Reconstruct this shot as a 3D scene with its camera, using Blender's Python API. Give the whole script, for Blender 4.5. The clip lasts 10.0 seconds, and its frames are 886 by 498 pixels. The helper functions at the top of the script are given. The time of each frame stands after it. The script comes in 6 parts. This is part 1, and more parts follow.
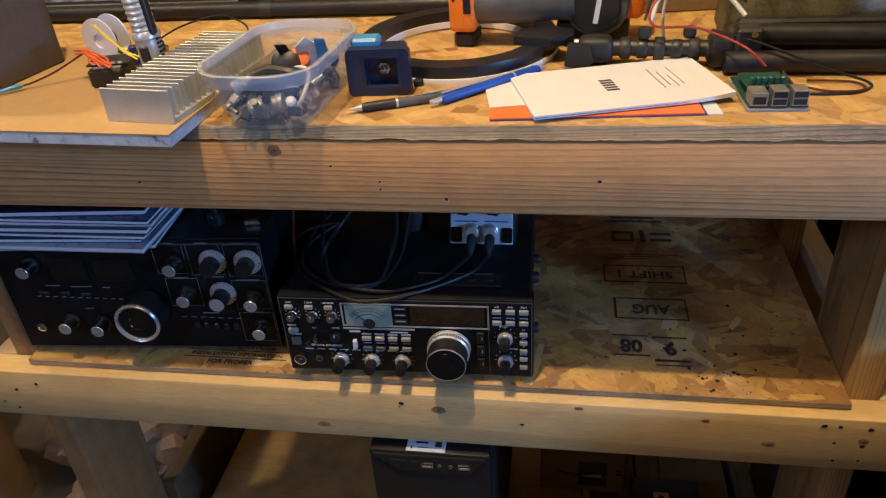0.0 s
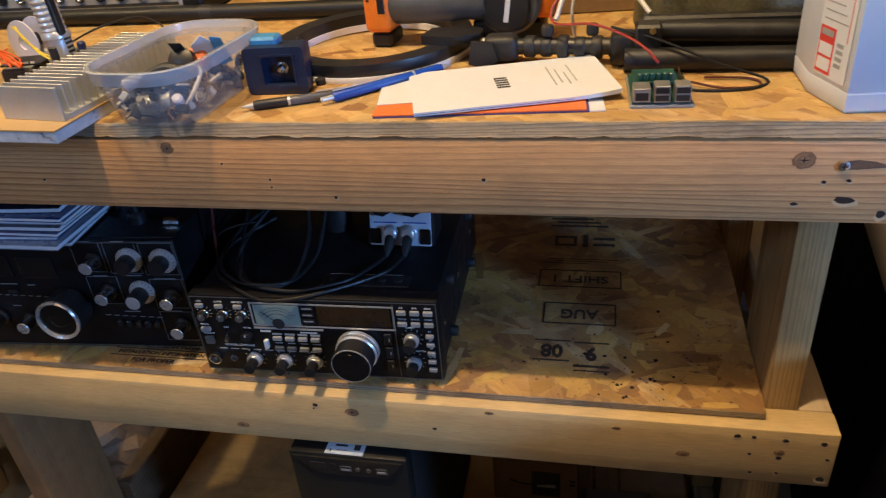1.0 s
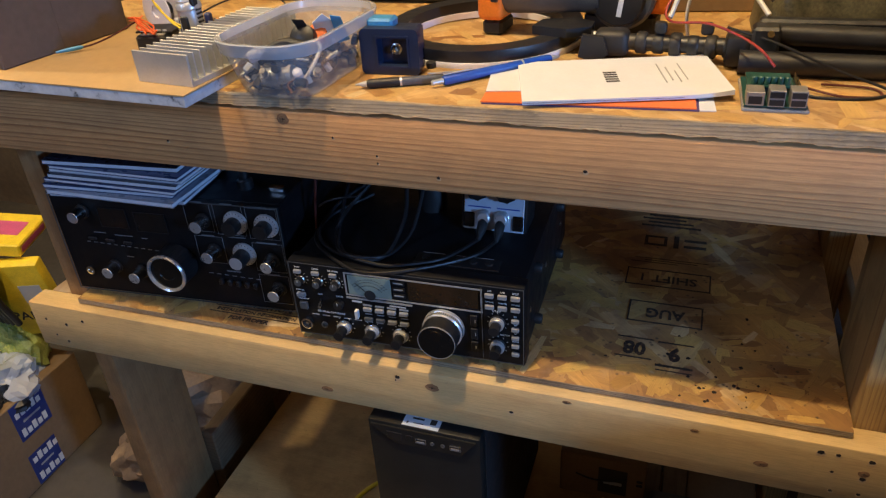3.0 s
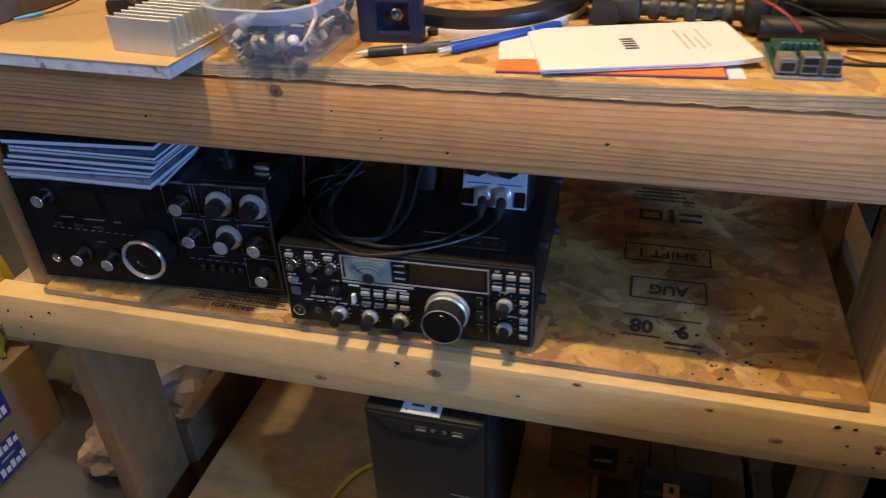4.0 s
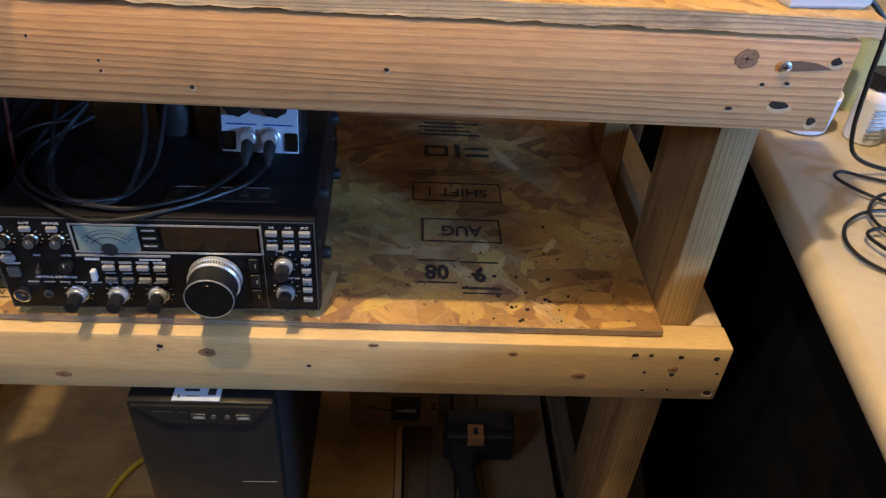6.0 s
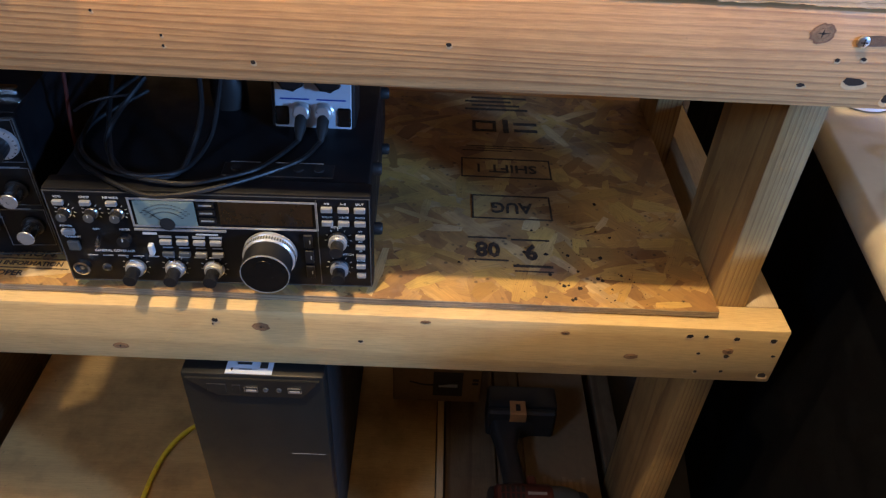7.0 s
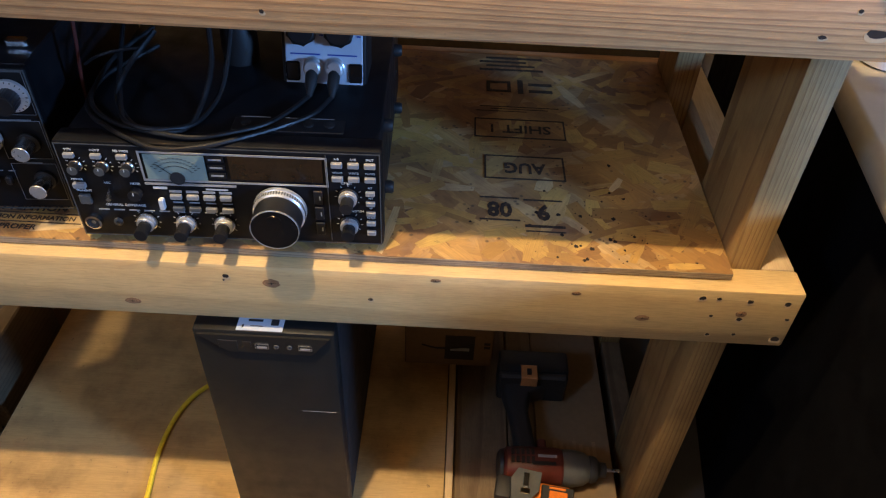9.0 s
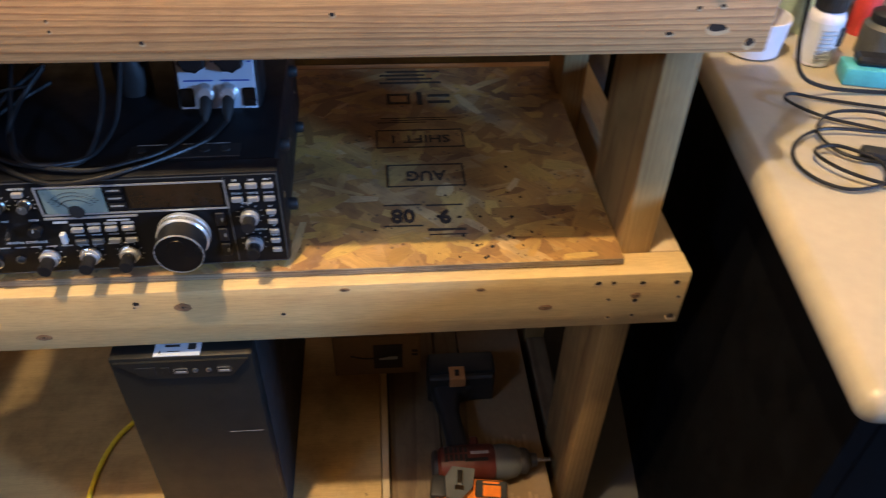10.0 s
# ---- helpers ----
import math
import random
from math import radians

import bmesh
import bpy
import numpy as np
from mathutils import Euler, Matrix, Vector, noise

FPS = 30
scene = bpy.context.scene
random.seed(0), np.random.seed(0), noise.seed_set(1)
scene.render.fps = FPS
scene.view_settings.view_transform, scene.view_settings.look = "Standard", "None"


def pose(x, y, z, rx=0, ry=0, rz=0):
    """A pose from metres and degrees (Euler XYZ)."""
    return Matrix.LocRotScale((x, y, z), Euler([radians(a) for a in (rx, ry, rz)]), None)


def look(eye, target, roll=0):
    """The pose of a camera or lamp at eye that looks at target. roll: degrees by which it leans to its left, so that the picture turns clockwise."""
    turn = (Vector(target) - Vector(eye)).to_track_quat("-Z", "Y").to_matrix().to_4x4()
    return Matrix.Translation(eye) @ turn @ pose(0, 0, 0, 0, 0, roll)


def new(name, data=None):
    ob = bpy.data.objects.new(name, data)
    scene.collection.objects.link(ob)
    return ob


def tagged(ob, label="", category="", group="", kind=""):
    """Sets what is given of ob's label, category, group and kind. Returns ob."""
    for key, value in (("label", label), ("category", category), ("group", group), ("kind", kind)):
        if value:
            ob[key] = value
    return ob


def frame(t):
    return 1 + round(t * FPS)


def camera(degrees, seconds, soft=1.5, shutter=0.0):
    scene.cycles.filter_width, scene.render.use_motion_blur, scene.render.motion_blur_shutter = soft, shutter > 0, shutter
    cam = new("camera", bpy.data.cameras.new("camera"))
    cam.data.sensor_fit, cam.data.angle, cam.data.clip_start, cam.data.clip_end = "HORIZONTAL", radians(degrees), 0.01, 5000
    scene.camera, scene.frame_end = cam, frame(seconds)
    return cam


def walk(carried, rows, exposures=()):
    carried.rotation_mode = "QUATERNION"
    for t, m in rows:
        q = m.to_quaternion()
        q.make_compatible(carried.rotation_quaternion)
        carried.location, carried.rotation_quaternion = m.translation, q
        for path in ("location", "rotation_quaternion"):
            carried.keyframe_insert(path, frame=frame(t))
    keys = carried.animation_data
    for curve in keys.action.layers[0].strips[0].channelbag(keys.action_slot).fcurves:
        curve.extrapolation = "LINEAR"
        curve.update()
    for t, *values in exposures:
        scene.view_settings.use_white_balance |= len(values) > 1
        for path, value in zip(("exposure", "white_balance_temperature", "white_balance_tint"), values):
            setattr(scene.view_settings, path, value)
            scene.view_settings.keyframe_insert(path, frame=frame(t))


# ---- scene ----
# ---------- camera ----------
cam = camera(61.8, 10.0, soft=1.2, shutter=0.5)
PATH = [
    (0, (0.031, -0.69, 1.278), (-0.282, 0.976, 0.217), -4.2),
    (0.5, (0.063, -0.699, 1.262), (-0.243, 0.989, 0.234), -4.2),
    (1, (0.183, -0.664, 1.251), (-0.225, 1.002, 0.224), -5.3),
    (1.5, (0.178, -0.66, 1.253), (-0.278, 0.997, 0.229), -5.2),
    (2, (0.168, -0.675, 1.264), (-0.377, 0.963, 0.253), -4.7),
    (2.5, (0.164, -0.691, 1.266), (-0.431, 0.929, 0.255), -3.9),
    (2.7, (0.168, -0.692, 1.264), (-0.435, 0.917, 0.241), -3.8),
    (3.8, (0.141, -0.669, 1.242), (-0.383, 0.93, 0.161), -3.2),
    (4, (0.093, -0.666, 1.24), (-0.373, 0.937, 0.138), -2.7),
    (4.5, (0.014, -0.652, 1.208), (-0.251, 0.98, 0.081), -0.7),
    (5, (0.059, -0.613, 1.197), (-0.018, 1.013, 0.035), 1.2),
    (5.5, (0.086, -0.59, 1.186), (0.189, 1.013, -0.005), 4.0),
    (5.7, (0.09, -0.579, 1.183), (0.209, 1.015, -0.019), 4.4),
    (7, (0.061, -0.563, 1.18), (0.095, 0.973, -0.1), 3.2),
    (7.5, (0.06, -0.566, 1.175), (0.08, 0.953, -0.126), 3.2),
    (8, (0.069, -0.566, 1.171), (0.083, 0.938, -0.147), 3.3),
    (8.5, (0.071, -0.565, 1.164), (0.069, 0.927, -0.168), 3.1),
    (9, (0.068, -0.568, 1.166), (0.061, 0.917, -0.174), 2.8),
    (9.5, (0.075, -0.565, 1.166), (0.117, 0.934, -0.156), 2.4),
    (10, (0.108, -0.599, 1.182), (0.258, 0.907, -0.125), 1.7),
]
walk(cam, [(t, look(eye, target, roll)) for t, eye, target, roll in PATH],
     exposures=[(0.0, -0.27), (2.7, -0.25), (3.8, -0.1), (5.5, 0.14), (7.0, 0.27), (8.5, 0.38), (10.0, 0.36)])

# ---------- light ----------
world = bpy.data.worlds.new("room_air")
scene.world = world
world.use_nodes = True
world.node_tree.nodes["Background"].inputs[0].default_value = (0.5, 0.6, 1.0, 1)
world.node_tree.nodes["Background"].inputs[1].default_value = 0.02


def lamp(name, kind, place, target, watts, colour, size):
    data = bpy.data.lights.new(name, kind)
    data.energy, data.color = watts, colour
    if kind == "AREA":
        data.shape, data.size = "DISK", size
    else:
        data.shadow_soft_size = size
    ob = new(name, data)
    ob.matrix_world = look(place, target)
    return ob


lamp("bench_lamp", "POINT", (-0.24, -0.465, 3.10), (0, 0, 0), 218, (1.0, 0.80, 0.50), 0.035)
# Added soft warm fill in mid-air below the ceiling; no fixture hangs there.
lamp("ceiling_lamp", "AREA", (0.2, -1.0, 2.35), (0.0, 0.0, 0.75), 1.5, (1.0, 0.88, 0.72), 0.3)
lamp("side_lamp", "POINT", (-1.22, -0.05, 2.10), (0, 0, 0), 46, (1.0, 0.80, 0.50), 0.03)
# Unseen fill added behind the desk to lift the side rail and desk.
lamp("desk_lamp", "POINT", (1.0, 0.75, 1.55), (0, 0, 0), 2.2, (1.0, 0.86, 0.62), 0.04)
# Added cool fill from front left; the walls there hold no window.
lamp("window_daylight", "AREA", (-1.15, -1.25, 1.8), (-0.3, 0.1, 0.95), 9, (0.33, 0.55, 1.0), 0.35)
# Unseen cool source added beyond the desk corner; no window is built there.
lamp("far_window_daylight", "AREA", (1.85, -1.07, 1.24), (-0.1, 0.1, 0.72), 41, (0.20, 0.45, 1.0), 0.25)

# ---------- mesh helpers ----------
def solid():
    return bmesh.new()


def box(bm, x0, x1, y0, y1, z0, z1, bevel=0.0, m=None, seg=1):
    made = bmesh.ops.create_cube(bm, size=1.0, matrix=Matrix.Translation(((x0 + x1) / 2, (y0 + y1) / 2, (z0 + z1) / 2)) @ Matrix.Diagonal((x1 - x0, y1 - y0, z1 - z0, 1)))
    vs = made["verts"]
    if bevel > 0:
        es = list({e for v in vs for e in v.link_edges})
        out = bmesh.ops.bevel(bm, geom=es, offset=bevel, segments=seg, profile=0.5, affect="EDGES", clamp_overlap=True)
        vs = list({v for f in out["faces"] for v in f.verts} | {v for v in vs if v.is_valid})
    if m is not None:
        bmesh.ops.transform(bm, matrix=m, verts=vs)
    return bm


def spin(bm, profile, m=None, seg=24, cap=True):
    """A turned shape round z from (radius, height) pairs."""
    rings = []
    for r, z in profile:
        rings.append([bm.verts.new((r * math.cos(2 * math.pi * i / seg), r * math.sin(2 * math.pi * i / seg), z)) for i in range(seg)])
    for a, b in zip(rings, rings[1:]):
        for i in range(seg):
            j = (i + 1) % seg
            bm.faces.new((a[i], a[j], b[j], b[i]))
    if cap:
        bm.faces.new(list(reversed(rings[0])))
        bm.faces.new(rings[-1])
    if m is not None:
        bmesh.ops.transform(bm, matrix=m, verts=[v for r in rings for v in r])
    return bm


def along(p, q):
    """The pose at p whose z axis points to q."""
    d = Vector(q) - Vector(p)
    return Matrix.Translation(p) @ d.to_track_quat("Z", "Y").to_matrix().to_4x4()


def rod(bm, p, q, r, seg=12, r2=None):
    d = (Vector(q) - Vector(p)).length
    return spin(bm, [(r, 0), (r if r2 is None else r2, d)], along(p, q), seg)


def glide(points, n=8):
    """A smooth run of points through the given ones."""
    ps = [Vector(p) for p in points]
    ps = [ps[0] * 2 - ps[1]] + ps + [ps[-1] * 2 - ps[-2]]
    out = []
    for a, b, c, d in zip(ps, ps[1:], ps[2:], ps[3:]):
        for i in range(n):
            t = i / n
            out.append(0.5 * ((2 * b) + (c - a) * t + (2 * a - 5 * b + 4 * c - d) * t * t + (3 * b - a - 3 * c + d) * t ** 3))
    return out + [ps[-2]]


def hose(bm, points, r, n=8, seg=8):
    """A round cable through the points."""
    run = glide(points, n)
    rings, up = [], Vector((0, 0, 1))
    for i, p in enumerate(run):
        d = (run[min(i + 1, len(run) - 1)] - run[max(i - 1, 0)]).normalized()
        side = d.cross(up)
        if side.length < 1e-3:
            side = d.cross(Vector((1, 0, 0)))
        side.normalize()
        up = side.cross(d).normalized()
        rings.append([bm.verts.new(p + r * (math.cos(2 * math.pi * k / seg) * side + math.sin(2 * math.pi * k / seg) * up)) for k in range(seg)])
    for a, b in zip(rings, rings[1:]):
        for k in range(seg):
            bm.faces.new((a[k], a[(k + 1) % seg], b[(k + 1) % seg], b[k]))
    bm.faces.new(list(reversed(rings[0])))
    bm.faces.new(rings[-1])
    return bm


def outline(bm, pts, z0, z1, m=None):
    """A flat shape with straight sides, thickened from z0 to z1."""
    a = [bm.verts.new((x, y, z0)) for x, y in pts]
    b = [bm.verts.new((x, y, z1)) for x, y in pts]
    n = len(pts)
    bm.faces.new(list(reversed(a)))
    bm.faces.new(b)
    for i in range(n):
        bm.faces.new((a[i], a[(i + 1) % n], b[(i + 1) % n], b[i]))
    if m is not None:
        bmesh.ops.transform(bm, matrix=m, verts=a + b)
    return bm


def rounded(w, d, r, n=6, cx=0.0, cy=0.0):
    pts = []
    for k, (sx, sy) in enumerate(((1, 1), (-1, 1), (-1, -1), (1, -1))):
        for i in range(n + 1):
            a = math.pi / 2 * (k + i / n)
            pts.append((cx + sx * (w / 2 - r) + r * math.cos(a), cy + sy * (d / 2 - r) + r * math.sin(a)))
    return pts


def loft(bm, loops, m=None, cap0=True, cap1=True):
    rings = [[bm.verts.new(p) for p in loop] for loop in loops]
    n = len(loops[0])
    for a, b in zip(rings, rings[1:]):
        for i in range(n):
            bm.faces.new((a[i], a[(i + 1) % n], b[(i + 1) % n], b[i]))
    if cap0:
        bm.faces.new(list(reversed(rings[0])))
    if cap1:
        bm.faces.new(rings[-1])
    if m is not None:
        bmesh.ops.transform(bm, matrix=m, verts=[v for r in rings for v in r])
    return bm


def finish(bm, name, material, smooth=0.6):
    bmesh.ops.recalc_face_normals(bm, faces=bm.faces)
    me = bpy.data.meshes.new(name)
    if smooth:
        for f in bm.faces:
            f.smooth = True
        for e in bm.edges:
            if len(e.link_faces) == 2 and e.calc_face_angle(0) > smooth:
                e.smooth = False
    bm.to_mesh(me)
    bm.free()
    me.materials.append(material)
    return me


def part(name, bm, material, parent, label="", smooth=0.6):
    ob = new(name, finish(bm, name, material, smooth))
    ob.parent = parent
    if label:
        ob["label"] = label
    return ob


def thing(name, m, label, category, group="", kind=""):
    ob = new(name)
    ob.empty_display_size = 0.02
    ob.matrix_world = m
    return tagged(ob, label, category, group, kind)


def lone(name, bm, material, label, category, m=None, group="", kind="", smooth=0.6):
    ob = new(name, finish(bm, name, material, smooth))
    if m is not None:
        ob.matrix_world = m
    return tagged(ob, label, category, group, kind)


def letters(text, size, m, material, parent, name="lettering", depth=0.0002, align="CENTER", bold=0.0, wide=1.0):
    """Words in the built-in font, as a thin mesh."""
    cu = bpy.data.curves.new("words", "FONT")
    cu.body, cu.size, cu.extrude, cu.align_x, cu.align_y, cu.offset, cu.resolution_u = text, size, depth, align, "CENTER", bold, 2
    ob = bpy.data.objects.new("words", cu)
    scene.collection.objects.link(ob)
    bpy.context.view_layer.update()
    me = bpy.data.meshes.new_from_object(ob.evaluated_get(bpy.context.evaluated_depsgraph_get()))
    bpy.data.objects.remove(ob)
    bpy.data.curves.remove(cu)
    me.transform(m @ Matrix.Diagonal((wide, 1, 1, 1)))
    me.materials.clear()
    me.materials.append(material)
    out = new(name, me)
    out.parent = parent
    out["kind"] = "stuff"
    return out


# ---------- materials ----------
class Nodes:
    def __init__(self, name):
        self.mat = bpy.data.materials.new(name)
        self.mat.use_nodes = True
        self.t = self.mat.node_tree
        self.out = self.t.nodes["Principled BSDF"]

    def node(self, kind, **values):
        n = self.t.nodes.new(kind)
        for k, v in values.items():
            key = int(k[1:]) if k[0] == "i" and k[1:].isdigit() else k
            if isinstance(key, int):
                if isinstance(v, bpy.types.NodeSocket):
                    self.t.links.new(v, n.inputs[key])
                else:
                    n.inputs[key].default_value = v
            else:
                setattr(n, key, v)
        return n

    def link(self, a, b):
        self.t.links.new(a, b)

    def coords(self, scale=(1, 1, 1), turn=(0, 0, 0), kind="Object"):
        tc = self.node("ShaderNodeTexCoord")
        mp = self.node("ShaderNodeMapping")
        self.link(tc.outputs[kind], mp.inputs[0])
        mp.inputs["Scale"].default_value = scale
        mp.inputs["Rotation"].default_value = turn
        return mp.outputs[0]

    def noise(self, vector, scale, detail=4, rough=0.55, distort=0.0):
        n = self.node("ShaderNodeTexNoise")
        self.link(vector, n.inputs["Vector"])
        n.inputs["Scale"].default_value, n.inputs["Detail"].default_value = scale, detail
        n.inputs["Roughness"].default_value, n.inputs["Distortion"].default_value = rough, distort
        return n

    def ramp(self, fac, *stops):
        r = self.node("ShaderNodeValToRGB")
        self.link(fac, r.inputs[0])
        while len(r.color_ramp.elements) < len(stops):
            r.color_ramp.elements.new(0.5)
        for e, (p, c) in zip(r.color_ramp.elements, stops):
            e.position = p
            e.color = (*c, 1) if not isinstance(c, (int, float)) else (c, c, c, 1)
        return r.outputs[0]

    def mix(self, fac, a, b, how="MIX"):
        n = self.node("ShaderNodeMix", data_type="RGBA", blend_type=how)
        for socket, v in ((n.inputs[0], fac), (n.inputs[6], a), (n.inputs[7], b)):
            if isinstance(v, bpy.types.NodeSocket):
                self.link(v, socket)
            else:
                socket.default_value = v if isinstance(v, (int, float)) else (*v, 1)
        return n.outputs[2]

    def maths(self, op, a, b=0.0):
        n = self.node("ShaderNodeMath", operation=op)
        for socket, v in ((n.inputs[0], a), (n.inputs[1], b)):
            if isinstance(v, bpy.types.NodeSocket):
                self.link(v, socket)
            else:
                socket.default_value = v
        return n.outputs[0]

    def done(self, colour=None, rough=None, bump=None, strength=0.3, depth=0.001, **more):
        for key, v in (("Base Color", colour), ("Roughness", rough)):
            if isinstance(v, bpy.types.NodeSocket):
                self.link(v, self.out.inputs[key])
            elif v is not None:
                self.out.inputs[key].default_value = v if isinstance(v, (int, float)) else (*v, 1)
        if bump is not None:
            b = self.node("ShaderNodeBump")
            b.inputs["Strength"].default_value, b.inputs["Distance"].default_value = strength, depth
            self.link(bump, b.inputs["Height"])
            self.link(b.outputs[0], self.out.inputs["Normal"])
        for k, v in more.items():
            self.out.inputs[k.replace("_", " ")].default_value = v
        return self.mat


def paint(name, colour, rough=0.5, metal=0.0, vary=0.25, scale=40, bump=0.15, depth=0.0004, **more):
    """A plain finish with faint blotches, scuffs and grain."""
    n = Nodes(name)
    c = n.coords()
    a = n.noise(c, scale, 5)
    b = n.noise(c, scale * 9, 3)
    both = n.mix(0.4, a.outputs[0], b.outputs[0])
    lo = tuple(v * (1 - vary) for v in colour)
    hi = tuple(min(1.0, v * (1 + vary * 0.7)) for v in colour)
    col = n.ramp(both, (0.3, lo), (0.7, hi))
    rg = n.ramp(a.outputs[0], (0.3, max(0.03, rough - 0.1)), (0.7, min(1.0, rough + 0.1)))
    return n.done(col, rg, b.outputs[0], bump, depth, Metallic=metal, **more)


def lumber(name, axis, light, dark, ring=150.0, seed=0.0, worn=0.25, contrast=1.0, tilt=(0.35, 1.0)):
    """Sawn softwood whose grain runs along one axis, with growth rings, fibres, stains."""
    n = Nodes(name)
    squeeze = [1.0, 1.0, 1.0]
    squeeze[axis] = 0.05
    tc = n.node("ShaderNodeTexCoord")
    info = n.node("ShaderNodeObjectInfo")
    shift = n.node("ShaderNodeVectorMath", operation="MULTIPLY_ADD")
    n.link(info.outputs["Random"], shift.inputs[0])
    shift.inputs[1].default_value = (7.3, 3.1, 5.7)
    n.link(tc.outputs["Object"], shift.inputs[2])
    mp = n.node("ShaderNodeMapping")
    n.link(shift.outputs[0], mp.inputs[0])
    mp.inputs["Scale"].default_value = squeeze
    mp.inputs["Location"].default_value = (seed, seed * 1.7, seed * 0.6)
    v = mp.outputs[0]
    warp = n.noise(v, 9.0, 3, 0.5)
    warp2 = n.noise(v, 38.0, 2, 0.5)
    other = [i for i in range(3) if i != axis]
    sep = n.node("ShaderNodeSeparateXYZ")
    n.link(v, sep.inputs[0])
    h = n.maths("ADD", n.maths("MULTIPLY", sep.outputs[other[1]], tilt[1]), n.maths("MULTIPLY", sep.outputs[other[0]], tilt[0]))
    h = n.maths("ADD", h, n.maths("MULTIPLY", warp.outputs[0], 0.085))
    h = n.maths("ADD", h, n.maths("MULTIPLY", warp2.outputs[0], 0.006))
    s = n.maths("FRACT", n.maths("MULTIPLY", h, ring))
    ringc = n.ramp(s, (0.0, 0.0), (0.55, 0.22), (0.84, 1.0), (0.97, 0.75), (1.0, 0.0))
    wid = n.noise(v, 22.0, 2)
    ringc = n.maths("MULTIPLY", ringc, n.ramp(wid.outputs[0], (0.3, 0.45), (0.6, 1.0)))
    fine = n.noise(v, 900.0, 3, 0.6)
    blot = n.noise(tc.outputs["Object"], 14.0, 5, 0.6)
    col = n.mix(n.maths("MULTIPLY", ringc, 0.75 * contrast), light, dark)
    col = n.mix(n.ramp(fine.outputs[0], (0.4, 0.0), (0.75, 0.35)), col, tuple(c * 0.55 for c in dark))
    col = n.mix(n.ramp(blot.outputs[0], (0.45, 0.0), (0.8, worn)), col, tuple(c * 0.45 for c in dark))
    spots = n.noise(tc.outputs["Object"], 75.0, 3, 0.7)
    col = n.mix(n.ramp(spots.outputs[0], (0.66, 0.0), (0.78, 0.55 * worn * 2)), col, (0.06, 0.04, 0.03))
    height = n.maths("ADD", n.maths("MULTIPLY", ringc, 0.6), fine.outputs[0])
    return n.done(col, n.ramp(blot.outputs[0], (0.3, 0.5), (0.7, 0.72)), height, 0.35, 0.0007)


def strands(name, tones, dirt, dirt_amount, size=42.0, seed=0.0):
    """Pressed strand board: flakes laid in several directions."""
    n = Nodes(name)
    layers = []
    for k, (turn, sx) in enumerate(((0.3, 0.3), (1.25, 0.22), (2.2, 0.36), (2.85, 0.13), (0.8, 0.18))):
        v = n.coords((1, 1, 1), (0, 0, turn))
        wob = n.noise(v, 45.0, 2)
        add = n.node("ShaderNodeVectorMath", operation="MULTIPLY_ADD")
        n.link(wob.outputs[1], add.inputs[0])
        add.inputs[1].default_value = (0.010, 0.010, 0)
        n.link(v, add.inputs[2])
        m2 = n.node("ShaderNodeMapping")
        n.link(add.outputs[0], m2.inputs[0])
        m2.inputs["Scale"].default_value = (sx, 1.0, 0.0)
        m2.inputs["Location"].default_value = (seed + k * 3.1, k * 1.7, 0)
        vo = n.node("ShaderNodeTexVoronoi", feature="F1", distance="CHEBYCHEV")
        n.link(m2.outputs[0], vo.inputs["Vector"])
        vo.inputs["Scale"].default_value = size * (1 + 0.25 * k)
        fib = n.node("ShaderNodeMapping")
        n.link(v, fib.inputs[0])
        fib.inputs["Scale"].default_value = (0.04, 1, 1)
        fn = n.noise(fib.outputs[0], 500.0, 3)
        sep = n.node("ShaderNodeSeparateColor")
        n.link(vo.outputs["Color"], sep.inputs[0])
        col = n.ramp(sep.outputs[0], (0.0, tones[0]), (0.35, tones[1]), (0.7, tones[2]), (1.0, tones[3]))
        col = n.mix(n.ramp(fn.outputs[0], (0.35, 0.0), (0.8, 0.45)), col, tuple(c * 0.5 for c in tones[0]))
        layers.append((col, sep.outputs[1], sep.outputs[2], vo.outputs["Distance"]))
    col, height = layers[0][0], layers[0][2]
    for c, pick, h, dist in layers[1:]:
        on = n.maths("GREATER_THAN", pick, 0.48)
        col = n.mix(on, col, c)
        height = n.mix(on, height, h)
    big = n.noise(n.coords(), 16.0, 4, 0.6, 0.8)
    col = n.mix(n.ramp(big.outputs[0], (0.35, 0.22), (0.6, 0.0)), col, tuple((a + b) / 2 for a, b in zip(tones[1], tones[2])))
    edge = n.ramp(layers[0][3], (0.3, 0.0), (0.75, 0.35))
    col = n.mix(edge, col, tuple(c * 0.45 for c in tones[0]))
    c0 = n.coords()
    stain = n.noise(c0, 7.0, 6, 0.65, 0.6)
    col = n.mix(n.ramp(stain.outputs[0], (0.4, 0.0), (0.62, dirt_amount)), col, dirt)
    dust = n.noise(c0, 24.0, 5, 0.7)
    col = n.mix(n.ramp(dust.outputs[0], (0.56, 0.0), (0.75, dirt_amount * 0.28)), col, (0.36, 0.29, 0.26))
    dots = n.node("ShaderNodeTexVoronoi")
    n.link(c0, dots.inputs["Vector"])
    dots.inputs["Scale"].default_value = 84.0
    keep = n.noise(c0, 11.0, 2)
    dot = n.maths("MULTIPLY", n.ramp(dots.outputs["Distance"], (0.12, 1.0), (0.24, 0.0)), n.ramp(keep.outputs[0], (0.46, 0.0), (0.52, dirt_amount)))
    col = n.mix(dot, col, (0.03, 0.022, 0.018))
